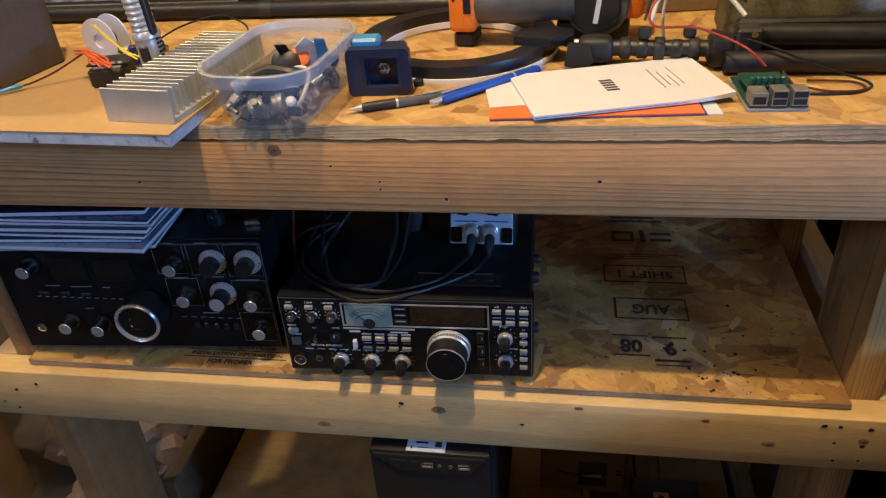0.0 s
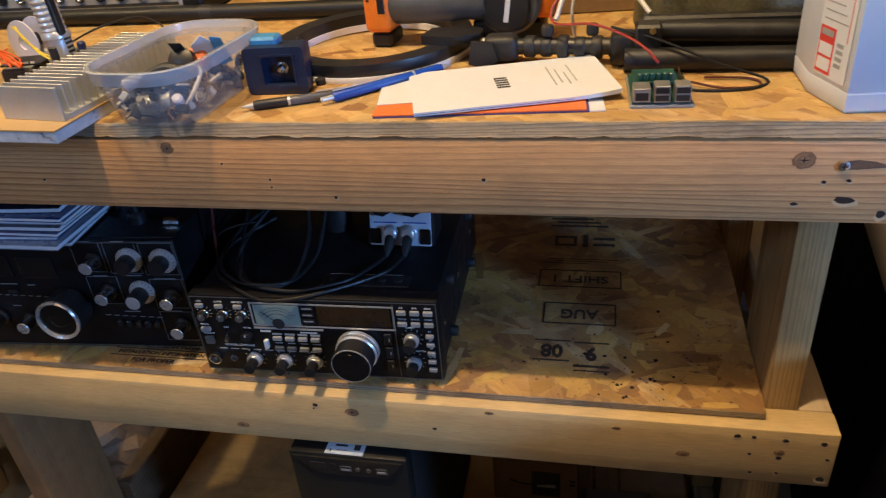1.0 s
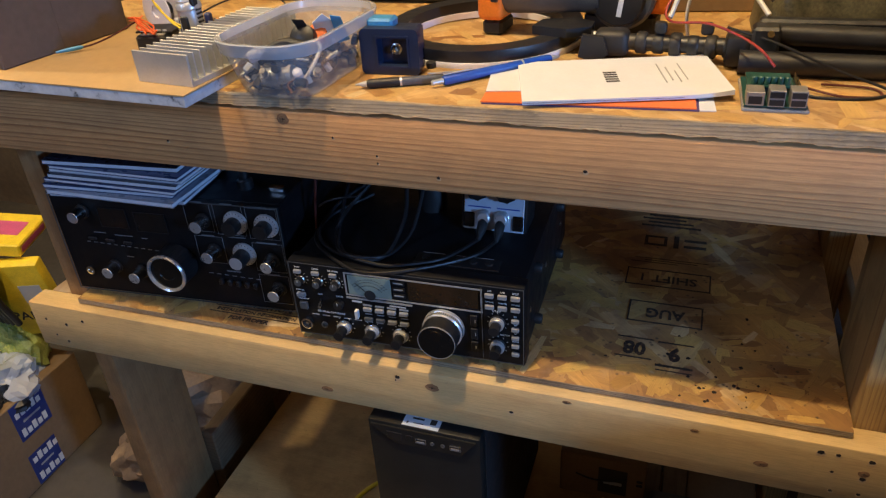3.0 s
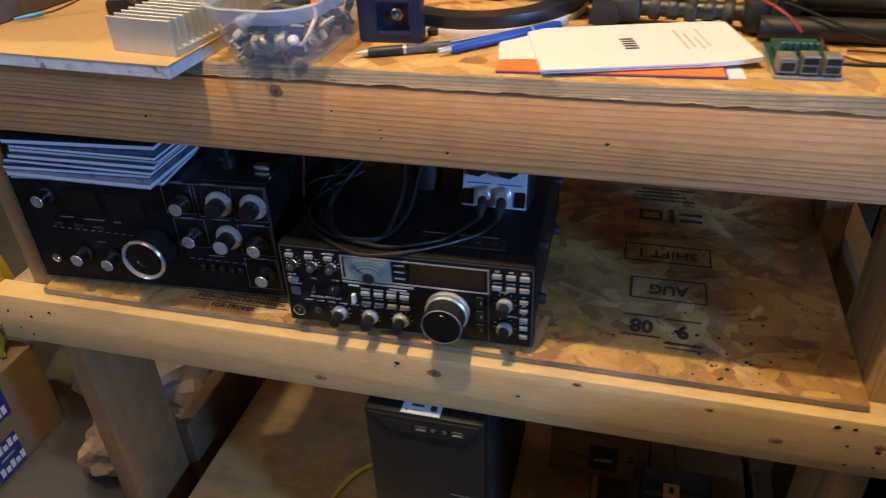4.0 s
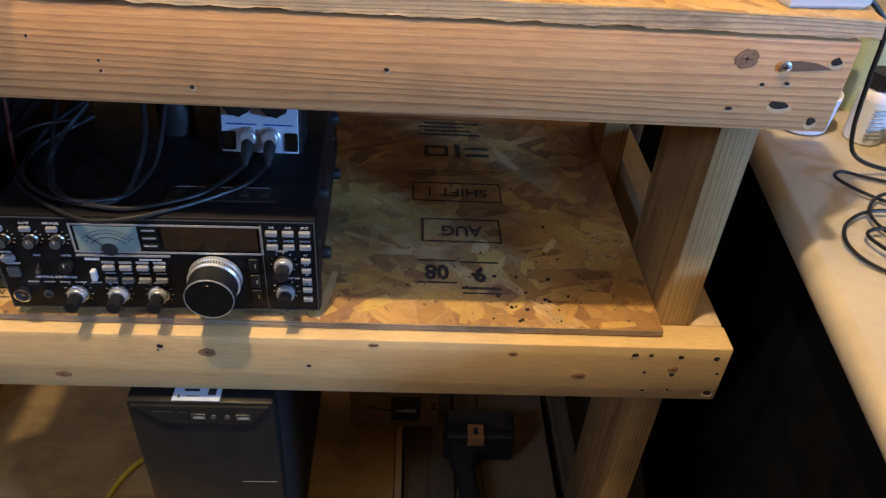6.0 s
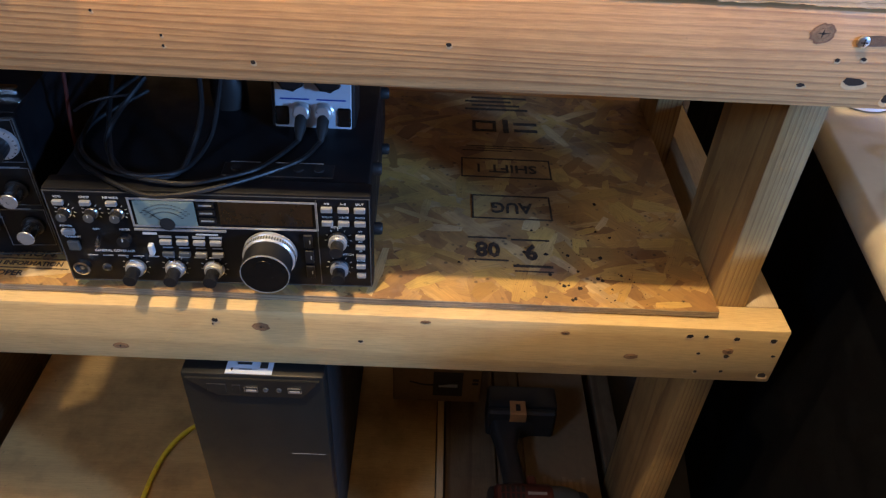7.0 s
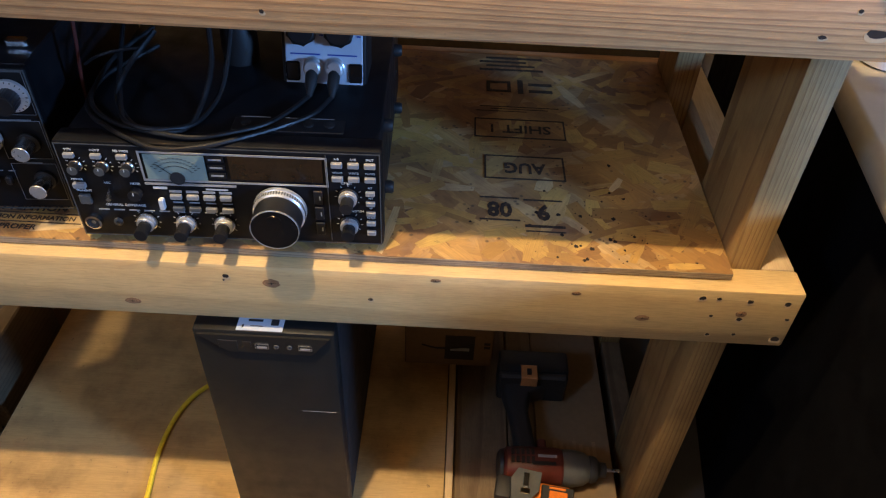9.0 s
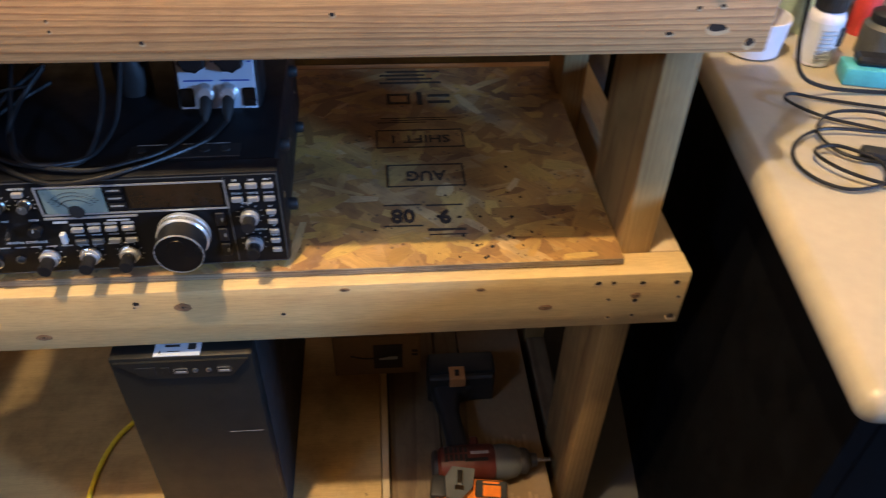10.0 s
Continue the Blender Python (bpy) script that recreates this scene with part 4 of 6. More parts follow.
HOLEDARK = paint("deep_hole", (0.02, 0.012, 0.008), 0.9)
drops(shelf, 0.6247, 130, 5)
SPLINTER = paint("pale_splinter", (0.58, 0.40, 0.22), 0.7)
GOUGED = paint("gouged_wood", (0.16, 0.085, 0.045), 0.7, 0.0, 0.5, 150, 0.6, 0.001)
KNOTRIM = paint("knot_rim", (0.25, 0.115, 0.05), 0.6, 0.0, 0.6, 150, 0.5, 0.001)
KNOTWOOD = paint("dark_knot", (0.31, 0.165, 0.075), 0.6, 0.0, 0.6, 120, 0.5, 0.001)
for x, z, r, st in ((0.440, 0.950, 0.0036, 1.3), (0.384, 0.927, 0.0016, 1.4), (0.405, 0.929, 0.0016, 1.4), (0.404, 0.909, 0.0038, 2.4), (0.362, 0.904, 0.0016, 2.2), (0.438, 0.895, 0.0036, 1.2), (0.069, 0.925, 0.0018, 1.2), (-0.091, 0.902, 0.0018, 1.2), (-0.162, 0.922, 0.0013, 1.0), (-0.162, 0.913, 0.0013, 1.0), (-0.442, 0.918, 0.0016, 1.0), (-0.214, 0.940, 0.0013, 1.0)):
    hole(x, z, r, 0.0, st)
for x, z, r, st in ((0.348, 0.602, 0.0028, 1.4), (0.366, 0.602, 0.0022, 1.3), (0.400, 0.600, 0.0026, 1.3), (0.396, 0.572, 0.0028, 1.2), (0.364, 0.575, 0.0018, 1.2), (0.441, 0.599, 0.0030, 1.2), (0.448, 0.575, 0.0018, 1.3), (0.368, 0.545, 0.0018, 1.3), (0.397, 0.547, 0.0018, 1.3), (0.445, 0.543, 0.0036, 1.4), (-0.012, 0.573, 0.0018, 1.6), (-0.169, 0.598, 0.0026, 1.3), (-0.172, 0.592, 0.0012, 1.0), (-0.736, 0.580, 0.0024, 1.2), (-0.775, 0.585, 0.0022, 1.1), (-0.700, 0.593, 0.0024, 1.1), (-0.765, 0.555, 0.0018, 1.1), (-0.745, 0.545, 0.0022, 1.1)):
    hole(x, z, r, 0.0, st)
def knot(x, z, rx, rz, rail_y=0.0):
    """A knot: concentric rings of darker wood with a star crack."""
    rnd = random.Random(int(x * 1000) + 77)
    base = [(math.cos(2 * math.pi * i / 22) * rnd.uniform(0.88, 1.12), math.sin(2 * math.pi * i / 22) * rnd.uniform(0.88, 1.12)) for i in range(22)]
    k = part("knot", outline(solid(), [(rx * a, rz * b) for a, b in base], 0.00005, 0.0003, facing(x, rail_y, z)), KNOTRIM, bench)
    for f, h, mat in ((0.84, 0.0004, KNOTWOOD), (0.55, 0.0005, KNOTRIM), (0.47, 0.0006, KNOTWOOD)):
        part("knot_ring", outline(solid(), [(rx * f * a, rz * f * b) for a, b in base], 0.0001, h, facing(x, rail_y, z)), mat, k)
    part("knot_crack", outline(solid(), [(-rx * 0.5, 0.0002), (-rx * 0.05, rz * 0.08), (0.0, rz * 0.5), (rx * 0.08, rz * 0.06), (rx * 0.6, 0.0004), (rx * 0.06, -rz * 0.1), (-rx * 0.05, -rz * 0.45), (-rx * 0.06, -rz * 0.06)], 0.0003, 0.0008, facing(x, rail_y, z)), HOLEDARK, k)


for x, z, rx, rz in ((0.364, 0.949, 0.010, 0.0085), (-0.274, 0.958, 0.0075, 0.0065)):
    knot(x, z, rx, rz)
for x, z, rx, rz in ((0.290, 0.566, 0.0078, 0.0045), (0.396, 0.580, 0.006, 0.0045), (0.212, 0.599, 0.005, 0.0025), (0.059, 0.607, 0.006, 0.0025), (-0.120, 0.590, 0.0095, 0.006), (-0.281, 0.551, 0.009, 0.0045)):
    knot(x, z, rx, rz)
# gouge with a bolt at the end of the upper rail
part("gouge", outline(solid(), [(-0.004, 0.004), (0.010, 0.0055), (0.024, 0.004), (0.040, -0.001), (0.010, -0.004), (-0.003, -0.004)], 0.00005, 0.0004, facing(0.400, 0.0, 0.944)), GOUGED, bench)
sc = part("bolt_head", spin(solid(), [(0.0050, 0.0003), (0.0048, 0.0025), (0.0028, 0.0032)], facing(0.398, 0.0, 0.944), 16), STEEL, bench, "steel screw head in a gouge")
part("screw_slot", box(box(solid(), -0.003, 0.003, -0.0005, 0.0005, 0.003, 0.0036, m=facing(0.398, 0, 0.944)), -0.0005, 0.0005, -0.003, 0.003, 0.003, 0.0036, m=facing(0.398, 0, 0.944)), HOLEDARK, sc)


# stencilled print on the shelf
def flat(x, y, turn=0.0, z=0.6250):
    return pose(x, y, z, 0, 0, turn)


_n = Nodes("faded_stencil_ink")
_c = _n.coords()
STENCIL = _n.done(_n.ramp(_n.noise(_c, 160.0, 5, 0.75).outputs[0], (0.42, (0.02, 0.014, 0.010)), (0.55, (0.05, 0.03, 0.018)), (0.74, (0.20, 0.11, 0.045))), 0.7)


def bar(x0, x1, y0, y1):
    part("stencil_bar", box(solid(), x0, x1, y0, y1, 0.6246, 0.6252), STENCIL, shelf)


def frame_box(x0, x1, y0, y1, t=0.0016):
    for a in ((x0, x1, y0, y0 + t), (x0, x1, y1 - t, y1), (x0, x0 + t, y0 + t, y1 - t), (x1 - t, x1, y0 + t, y1 - t)):
        bar(*a)


letters("08", 0.036, flat(0.1285, 0.1075, 180), STENCIL, shelf, "stencil", 0.0002, "CENTER", 0.0014, 0.80)
letters("9", 0.036, flat(0.1795, 0.1045, 180), STENCIL, shelf, "stencil", 0.0002, "CENTER", 0.0016, 0.80)
bar(0.105, 0.152, 0.1270, 0.1292)
bar(0.105, 0.152, 0.0860, 0.0884)
bar(0.157, 0.203, 0.1250, 0.1275)
bar(0.157, 0.203, 0.0765, 0.0805)
bar(0.158, 0.203, 0.0685, 0.0704)
frame_box(0.111, 0.2115, 0.166, 0.216, 0.0023)
letters("AUG", 0.030, flat(0.161, 0.1905, 180), STENCIL, shelf, "stencil", 0.0002, "CENTER", 0.0008, 0.82)
frame_box(0.098, 0.2195, 0.2565, 0.3025, 0.0021)
letters("SHIFT 1", 0.026, flat(0.158, 0.279, 180), STENCIL, shelf, "stencil", 0.0002, "CENTER", 0.0004, 1.0)
for i, (x0, x1) in enumerate(((0.10, 0.17), (0.12, 0.20), (0.105, 0.215))):
    bar(x0, x1, 0.322 + i * 0.006, 0.3228 + i * 0.006)
frame_box(0.115, 0.150, 0.375, 0.405, 0.005)
bar(0.160, 0.168, 0.372, 0.410)
bar(0.176, 0.210, 0.376, 0.383)
bar(0.176, 0.210, 0.395, 0.402)
for i in range(4):
    bar(0.105 + 0.01 * (i % 2), 0.20 - 0.012 * (i % 3), 0.437 + i * 0.012, 0.442 + i * 0.012)
for i, (text, size) in enumerate((("ATTENTION", 0.0155), ("INSTALLATION INFORMATION", 0.0095), ("FOR PROPER", 0.0115))):
    letters(text, size, flat((-0.402, -0.410, -0.414)[i], (0.0655, 0.0485, 0.0325)[i]), STENCIL, shelf, "stencil", 0.0002, "CENTER", 0.0003)
bar(-0.485, -0.335, 0.0405, 0.0420)
bar(-0.485, -0.335, 0.0560, 0.0572)

# ---------- under the bench ----------
lone("plywood_sheet", box(solid(), -0.652, 0.085, -0.16, 0.489, 0.078, 0.09, 0.001), PLY, "dusty plywood sheet lying under the workbench", "board")
lone("batten", box(solid(), 0.0865, 0.0985, -0.16, 0.42, 0.0755, 0.094, 0.001), PINE_Y, "thin wooden batten lying between planks", "batten")
lone("plank", box(solid(), 0.101, 0.190, -0.16, 0.488, 0.060, 0.0795, 0.002), SHADE_PLANK, "softwood plank, toned dark for the shade under the workbench", "plank", group="planks under the bench")
lone("plank", box(solid(), 0.1925, 0.2395, -0.16, 0.488, 0.060, 0.0792, 0.002), SHADE_PLANK, "softwood plank, toned dark for the shade under the workbench", "plank", group="planks under the bench")
flatbox = thing("flattened_carton", pose(0.2405, 0, 0), "flattened brown cardboard carton lying under the workbench", "cardboard")
part("sheet", box(solid(), 0.0, 0.124, -0.16, 0.485, 0.070, 0.0805, 0.001), CARD, flatbox)
for j in range(7):
    part("print_bar", box(solid(), 0.028 + j * 0.011, 0.034 + j * 0.011, 0.128 + 0.006 * (j % 2), 0.162 - 0.005 * (j % 3), 0.0804, 0.0808), CARDPRINT, flatbox)
for j in range(6):
    part("print_bar", box(solid(), 0.055 + j * 0.010, 0.061 + j * 0.010, 0.0, 0.05 - 0.006 * (j % 3), 0.0804, 0.0808), CARDPRINT, flatbox)
for x0, x1, z in ((-0.65, -0.61, 0.0), (-0.30, -0.26, 0.0), (0.05, 0.0845, 0.0)):
    lone("floor_sleeper", box(solid(), x0, x1, -0.15, 0.46, 0.0, 0.0775, 0.002), PINE_Y, "rough timber sleeper under the boards", "timber", group="sleepers")
lone("floor_sleeper", box(solid(), 0.1, 0.37, 0.05, 0.10, 0.0, 0.0598, 0.002), FIR_X, "rough timber sleeper under the boards", "timber", group="sleepers")
lone("floor_sleeper", box(solid(), 0.1, 0.37, 0.38, 0.43, 0.0, 0.0598, 0.002), FIR_X, "rough timber sleeper under the boards", "timber", group="sleepers")
lone("flat_packing", box(solid(), 0.2405, 0.36, -0.1, 0.3, 0.0602, 0.0698, 0.002), CARD, "brown cardboard packing under the carton", "cardboard")
lone("side_plank", box(solid(), -0.722, -0.690, 0.181, 0.398, 0.0, 0.172, 0.003), SHADE_PLANK, "softwood board standing on edge beside a leg", "plank")
slat = lone("punched_slat", box(solid(), 0.3815, 0.4165, 0.182, 0.396, 0.0, 0.075, 0.001), SHADE_PLANK, "old softwood slat with screw holes between the legs", "slat")


def build_computer():
    ob = thing("computer_tower", pose(-0.2225, -0.006, 0.0902), "dark grey computer tower with a price sticker on top", "computer")
    W, D, H = 0.167, 0.395, 0.422
    CASEGREY = paint("charcoal_steel", (0.0125, 0.0125, 0.0115), 0.45, 0.0, 0.2, 30, Specular_IOR_Level=0.3)
    part("chassis", box(solid(), 0.001, W - 0.001, 0.030, D, 0.008, H - 0.001, 0.002), CHASSIS, ob)
    bm = box(solid(), 0, W, 0.0025, 0.0295, 0.006, H, 0.004, seg=2)
    part("front_panel", bm, CASEGREY, ob, "smooth charcoal front panel")
    # port recess, a shallow trapezium
    part("port_plate", outline(solid(), [(0.006, H - 0.005), (W - 0.006, H - 0.005), (W - 0.028, H - 0.034), (0.040, H - 0.034)], -0.0024, 0.0006, pose(0, 0, 0, 90, 0, 0)), CASEGREY, ob)
    for x in (0.081, 0.132):
        u = part("usb_port", box(solid(), x - 0.0075, x + 0.0075, -0.0013, 0.0, H - 0.0245, H - 0.0175), BLACK, ob)
        part("usb_shell", rim(solid(), x - 0.008, x + 0.008, H - 0.0252, H - 0.0168, 0.0008, -0.0018), STEEL, u)
        part("usb_tongue", box(solid(), x - 0.006, x + 0.006, -0.0021, -0.0008, H - 0.0235, H - 0.0212), SILVER, u)
    for x in (0.098, 0.1135):
        part("audio_jack", spin(solid(), [(0.0032, 0.0), (0.0032, 0.0016), (0.0016, 0.002), (0.0015, 0.0008)], facing(x, -0.0004, H - 0.021), 16), GREYPLASTIC, ob)
    part("power_button", box(solid(), 0.030, 0.052, -0.0014, 0.0, H - 0.028, H - 0.013, 0.0005), CASEGREY, ob)
    part("reset_button", box(solid(), 0.059, 0.0685, -0.0014, 0.0, H - 0.024, H - 0.014, 0.0005), CASEGREY, ob)
    part("scratch", box(solid(), 0.117, 0.160, 0.0022, 0.003, H - 0.1502, H - 0.1497), PRINT_DIM, ob)
    st = part("price_sticker", box(solid(), 0.052, 0.106, 0.004, 0.040, H - 0.0001, H + 0.0006), PLATE, ob, "white price sticker")
    for x0, x1, y0, y1 in ((0.064, 0.081, 0.018, 0.0215), (0.0675, 0.082, 0.0105, 0.0114), (0.058, 0.060, 0.008, 0.0125), (0.091, 0.100, 0.013, 0.0225)):
        part("sticker_print", box(solid(), x0, x1, y0, y1, H + 0.0005, H + 0.0009), INK, st)
    for x in (0.02, W - 0.02):
        for y in (0.05, D - 0.04):
            part("foot", spin(solid(), [(0.010, 0), (0.010, 0.0085)], at(x, y, 0), 14), RUBBER, ob)


build_computer()


def build_impact_driver():
    ob = thing("impact_driver", pose(0.255, 0.088, 0.1135), "dull red cordless impact driver lying on its side", "power tool")
    m = pose(0, 0, 0, 0, 90, 0)
    part("motor_body", spin(solid(), [(0.022, -0.078), (0.029, -0.072), (0.031, -0.04), (0.031, 0.012), (0.027, 0.018)], m, 28), MAROON, ob)
    part("rear_cap", spin(solid(), [(0.018, -0.086), (0.024, -0.083), (0.0265, -0.0775), (0.020, -0.0765)], m, 28), RUBBER, ob)
    part("nose_housing", spin(solid(), [(0.029, 0.017), (0.0295, 0.035), (0.026, 0.052), (0.020, 0.060)], m, 28), GREYPLASTIC, ob)
    part("nose_ring", spin(solid(), [(0.0205, 0.060), (0.022, 0.064), (0.020, 0.072), (0.012, 0.078), (0.0115, 0.088)], m, 24), RUBBER, ob)
    part("bit", rod(solid(), (0.086, 0, 0), (0.112, 0, 0), 0.003, 6), STEEL, ob)
    for i in range(5):
        for j in range(2):
            part("vent", box(solid(), -0.066 + i * 0.008, -0.061 + i * 0.008, -0.012 + j * 0.014, -0.001 + j * 0.014, 0.0285, 0.0312), RUBBER, ob)
    part("name_plate", box(solid(), -0.034, 0.004, -0.014, -0.006, 0.0280, 0.0297), RUBBER, ob)
    part("white_lettering_bar", box(solid(), -0.024, 0.006, -0.002, 0.003, 0.0305, 0.0313), PRINT_DIM, ob)
    # handle runs back to the battery
    loops = []
    for y, w, h, cx in ((0.015, 0.040, 0.034, -0.038), (0.05, 0.034, 0.033, -0.042), (0.10, 0.034, 0.033, -0.049), (0.135, 0.05, 0.038, -0.050), (0.150, 0.085, 0.046, -0.034)):
        loops.append([Vector((cx + px, y, pz)) for px, pz in rounded(w, h, 0.012)])
    part("handle", loft(solid(), loops), RUBBER, ob, "black rubber grip")
    part("trigger", box(solid(), -0.020, -0.006, 0.024, 0.048, -0.006, 0.010, 0.003), MAROON, ob)
    part("forward_switch", box(solid(), -0.012, 0.006, 0.014, 0.026, 0.004, 0.016, 0.003), RUBBER, ob)
    b = part("battery", box(solid(), -0.083, 0.038, 0.158, 0.205, -0.030, 0.046, 0.006, seg=2), BLACK, ob, "black and red battery pack")
    part("battery_shoe", box(solid(), -0.083, 0.036, 0.146, 0.160, -0.024, 0.042, 0.004), RUBBER, ob)
    part("print_bar", box(solid(), -0.062, -0.046, 0.1569, 0.1581, 0.026, 0.038), MAROON, b)
    part("print_bar", box(solid(), -0.004, 0.024, 0.1569, 0.1581, 0.030, 0.034), PRINT, b)
    clip = solid()
    box(clip, -0.046, -0.018, 0.140, 0.168, 0.0462, 0.0492, 0.001)
    box(clip, -0.046, -0.018, 0.138, 0.1395, 0.028, 0.0492, 0.0005)
    c = part("belt_clip", clip, COPPER, ob, "bright copper-coloured belt clip")
    part("clip_slot", box(solid(), -0.036, -0.028, 0.146, 0.160, 0.0490, 0.0496), HOLEDARK, c)


build_impact_driver()


def build_ratchet_tool():
    ob = thing("orange_multi_tool", pose(0.226, 0.040, 0.0805, 0, 0, -8), "orange and grey power tool lying on a carton", "power tool")
    part("body", box(solid(), -0.060, 0.060, -0.052, 0.008, 0.004, 0.062, 0.012, seg=3), ORANGE, ob)
    part("grey_cover", outline(solid(), [(-0.036, -0.04), (-0.014, -0.044), (0.004, -0.02), (0.006, 0.012), (-0.030, 0.014), (-0.040, -0.005)], 0.0615, 0.076), GREYPLASTIC, ob)
    part("blade_clamp", box(box(solid(), -0.021, -0.013, -0.020, 0.004, 0.076, 0.083, 0.001), -0.024, -0.010, -0.030, -0.020, 0.076, 0.080, 0.001), CHROME, ob)
    part("black_grip", box(solid(), -0.062, -0.036, -0.035, 0.004, 0.050, 0.068, 0.006, seg=2), RUBBER, ob)
    part("side_band", box(solid(), 0.008, 0.058, -0.030, 0.0, 0.0615, 0.066, 0.002), RUBBER, ob)
    part("orange_inset", box(solid(), 0.020, 0.048, -0.030, -0.010, 0.0658, 0.0685, 0.002), ORANGE, ob)
    part("print_bar", box(solid(), 0.020, 0.045, -0.0065, -0.003, 0.0655, 0.0664), ORANGE, ob)
    part("base_rest", box(solid(), -0.055, 0.055, -0.045, 0.0, 0.0, 0.0041), RUBBER, ob)


build_ratchet_tool()


def build_carton(m, w, d, h, label, name="cardboard_box", card=CARD):
    ob = thing(name, m, label, "box")
    part("carton", box(solid(), 0, w, 0, d, 0, h, 0.002), card, ob)
    return ob


c = build_carton(pose(0.004, 0.302, 0.0945), 0.158, 0.115, 0.105, "brown cardboard parcel box with dark tape patch")
part("tape_patch", box(solid(), 0.072, 0.125, -0.0006, 0.0002, 0.018, 0.082), INK, c)
part("print_stroke", hose(solid(), [(0.03, -0.0008, 0.055), (0.06, -0.0008, 0.047), (0.10, -0.0008, 0.052), (0.125, -0.0008, 0.064)], 0.0016, 6, 6), INK, c)
part("print_bar", box(solid(), 0.082, 0.116, -0.0011, 0.0, 0.042, 0.050), PRINT_DIM, c)
part("print_bar", box(solid(), 0.142, 0.153, -0.0006, 0.0002, 0.05, 0.056), INK, c)
part("print_bar", box(solid(), 0.142, 0.153, -0.0006, 0.0002, 0.06, 0.066), INK, c)
cable("extension_cord", [(-0.370, -0.14, 0.0945), (-0.374, 0.0, 0.0945), (-0.382, 0.09, 0.0945), (-0.372, 0.17, 0.0945), (-0.340, 0.225, 0.0945), (-0.28, 0.26, 0.0945), (-0.20, 0.405, 0.0945)], 0.0042, YELLOW, "yellow extension cord lying on the plywood")

# ---------- left of the bench ----------
bx = build_carton(pose(-1.46, -0.22, 0), 0.345, 0.50, 0.225, "brown cardboard box with dark blue printed labels on the floor")
for y0, y1, z0, z1 in ((0.305, 0.39, 0.125, 0.222), (0.300, 0.375, 0.0, 0.088)):
    l = part("printed_label", box(solid(), 0.3448, 0.3456, y0, y1, z0 + 0.004, z1), LABELBLUE, bx, "dark blue label")
    for k, rise in enumerate((0.012, 0.062)):
        for j in range(5):
            a = y0 + 0.008 + j * 0.0142
            part("label_print", box(solid(), 0.3455, 0.3460, a, a + 0.0105, z0 + rise, z0 + rise + (0.020 if j % 2 == k else 0.014)), PRINT, l)
    part("label_print", box(solid(), 0.3455, 0.3460, y0 + 0.02, y1 - 0.018, z0 + 0.044, z0 + 0.049), PRINT_DIM, l)


def clump(name, centre, size, material, label, category, seed, detail=3, rough=0.35):
    bm = solid()
    bmesh.ops.create_icosphere(bm, subdivisions=detail, radius=1.0)
    for v in bm.verts:
        p = v.co.copy()
        k = 1 + rough * noise.noise(p * 1.7 + Vector((seed, 0, 0))) + rough * 0.6 * abs(noise.noise(p * 4.5 + Vector((0, seed, 0))))
        v.co = Vector((p.x * size[0] * k, p.y * size[1] * k, p.z * size[2] * k))
    low = min(v.co.z for v in bm.verts)
    for v in bm.verts:
        v.co.z = max(v.co.z, low + size[2] * 0.25)
    return lone(name, bm, material, label, category, Matrix.Translation(centre), smooth=0.35)


for cx, cy, cz, sx, sy, sz, mat, text, sd in ((-1.20, 0.16, 0.235, 0.075, 0.08, 0.06, FILM, "crumpled clear plastic bag in the box", 2.0), (-1.22, 0.05, 0.24, 0.08, 0.09, 0.07, FILM, "crumpled clear plastic bag in the box", 7.0), (-1.30, 0.13, 0.25, 0.07, 0.08, 0.08, OLIVE, "green plastic packet in the box", 3.0), (-1.17, 0.10, 0.215, 0.05, 0.06, 0.04, BLACK, "bundle of black leads in the box", 5.0), (-1.26, -0.06, 0.235, 0.09, 0.10, 0.06, FILM, "crumpled clear plastic bag in the box", 11.0), (-1.20, 0.22, 0.28, 0.05, 0.05, 0.08, OLIVE, "green plastic packet in the box", 13.0), (-1.30, 0.02, 0.22, 0.08, 0.1, 0.05, BLACK, "bundle of black leads in the box", 17.0)):
    clump("plastic_bag", (cx, cy, cz), (sx, sy, sz), mat, text, "bag", sd, 4, 0.6)
yb = thing("parts_packet", pose(-1.150, 0.24, 0.310, 12, 0, 20), "yellow packet with handwritten word standing in the box", "packet")
part("packet", box(solid(), -0.07, 0.09, -0.012, 0.018, 0.0, 0.205, 0.004, seg=2), YELLOW, yb)
letters("PARTS", 0.035, facing(0.03, -0.0124, 0.06), INK, yb, "handwriting", 0.0002, "CENTER", 0.0005)
part("paper_label", box(solid(), 0.03, 0.075, -0.0126, -0.0118, 0.10, 0.15), WHITE, yb)
ytop = thing("yellow_carton", pose(-1.150, 0.265, 0.524, 0, 8, 20), "small yellow and pink flat carton on the packet", "carton")
part("carton", box(solid(), -0.09, 0.05, -0.06, 0.07, 0.0, 0.028, 0.003), YELLOW, ytop)
part("pink_panel", box(solid(), -0.07, 0.030, -0.02, 0.035, 0.0279, 0.0286), PINK, ytop)
part("pink_band", box(solid(), 0.0498, 0.0506, -0.05, 0.05, 0.008, 0.02), PINK, ytop)
for i in range(5):
    cable("jumper_lead", [(-1.19 + 0.014 * i, 0.20, 0.36), (-1.17 + 0.013 * i, 0.16, 0.48), (-1.20 + 0.02 * i, 0.19, 0.515)], 0.007, BLACK, "black ribbed lead sticking out of the box", 6)
clump("crumpled_paper", (-0.90, 0.40, 0.10), (0.16, 0.15, 0.115), SACK, "crumpled brown packing paper on the floor", "paper", 4.0, 4, 0.5)
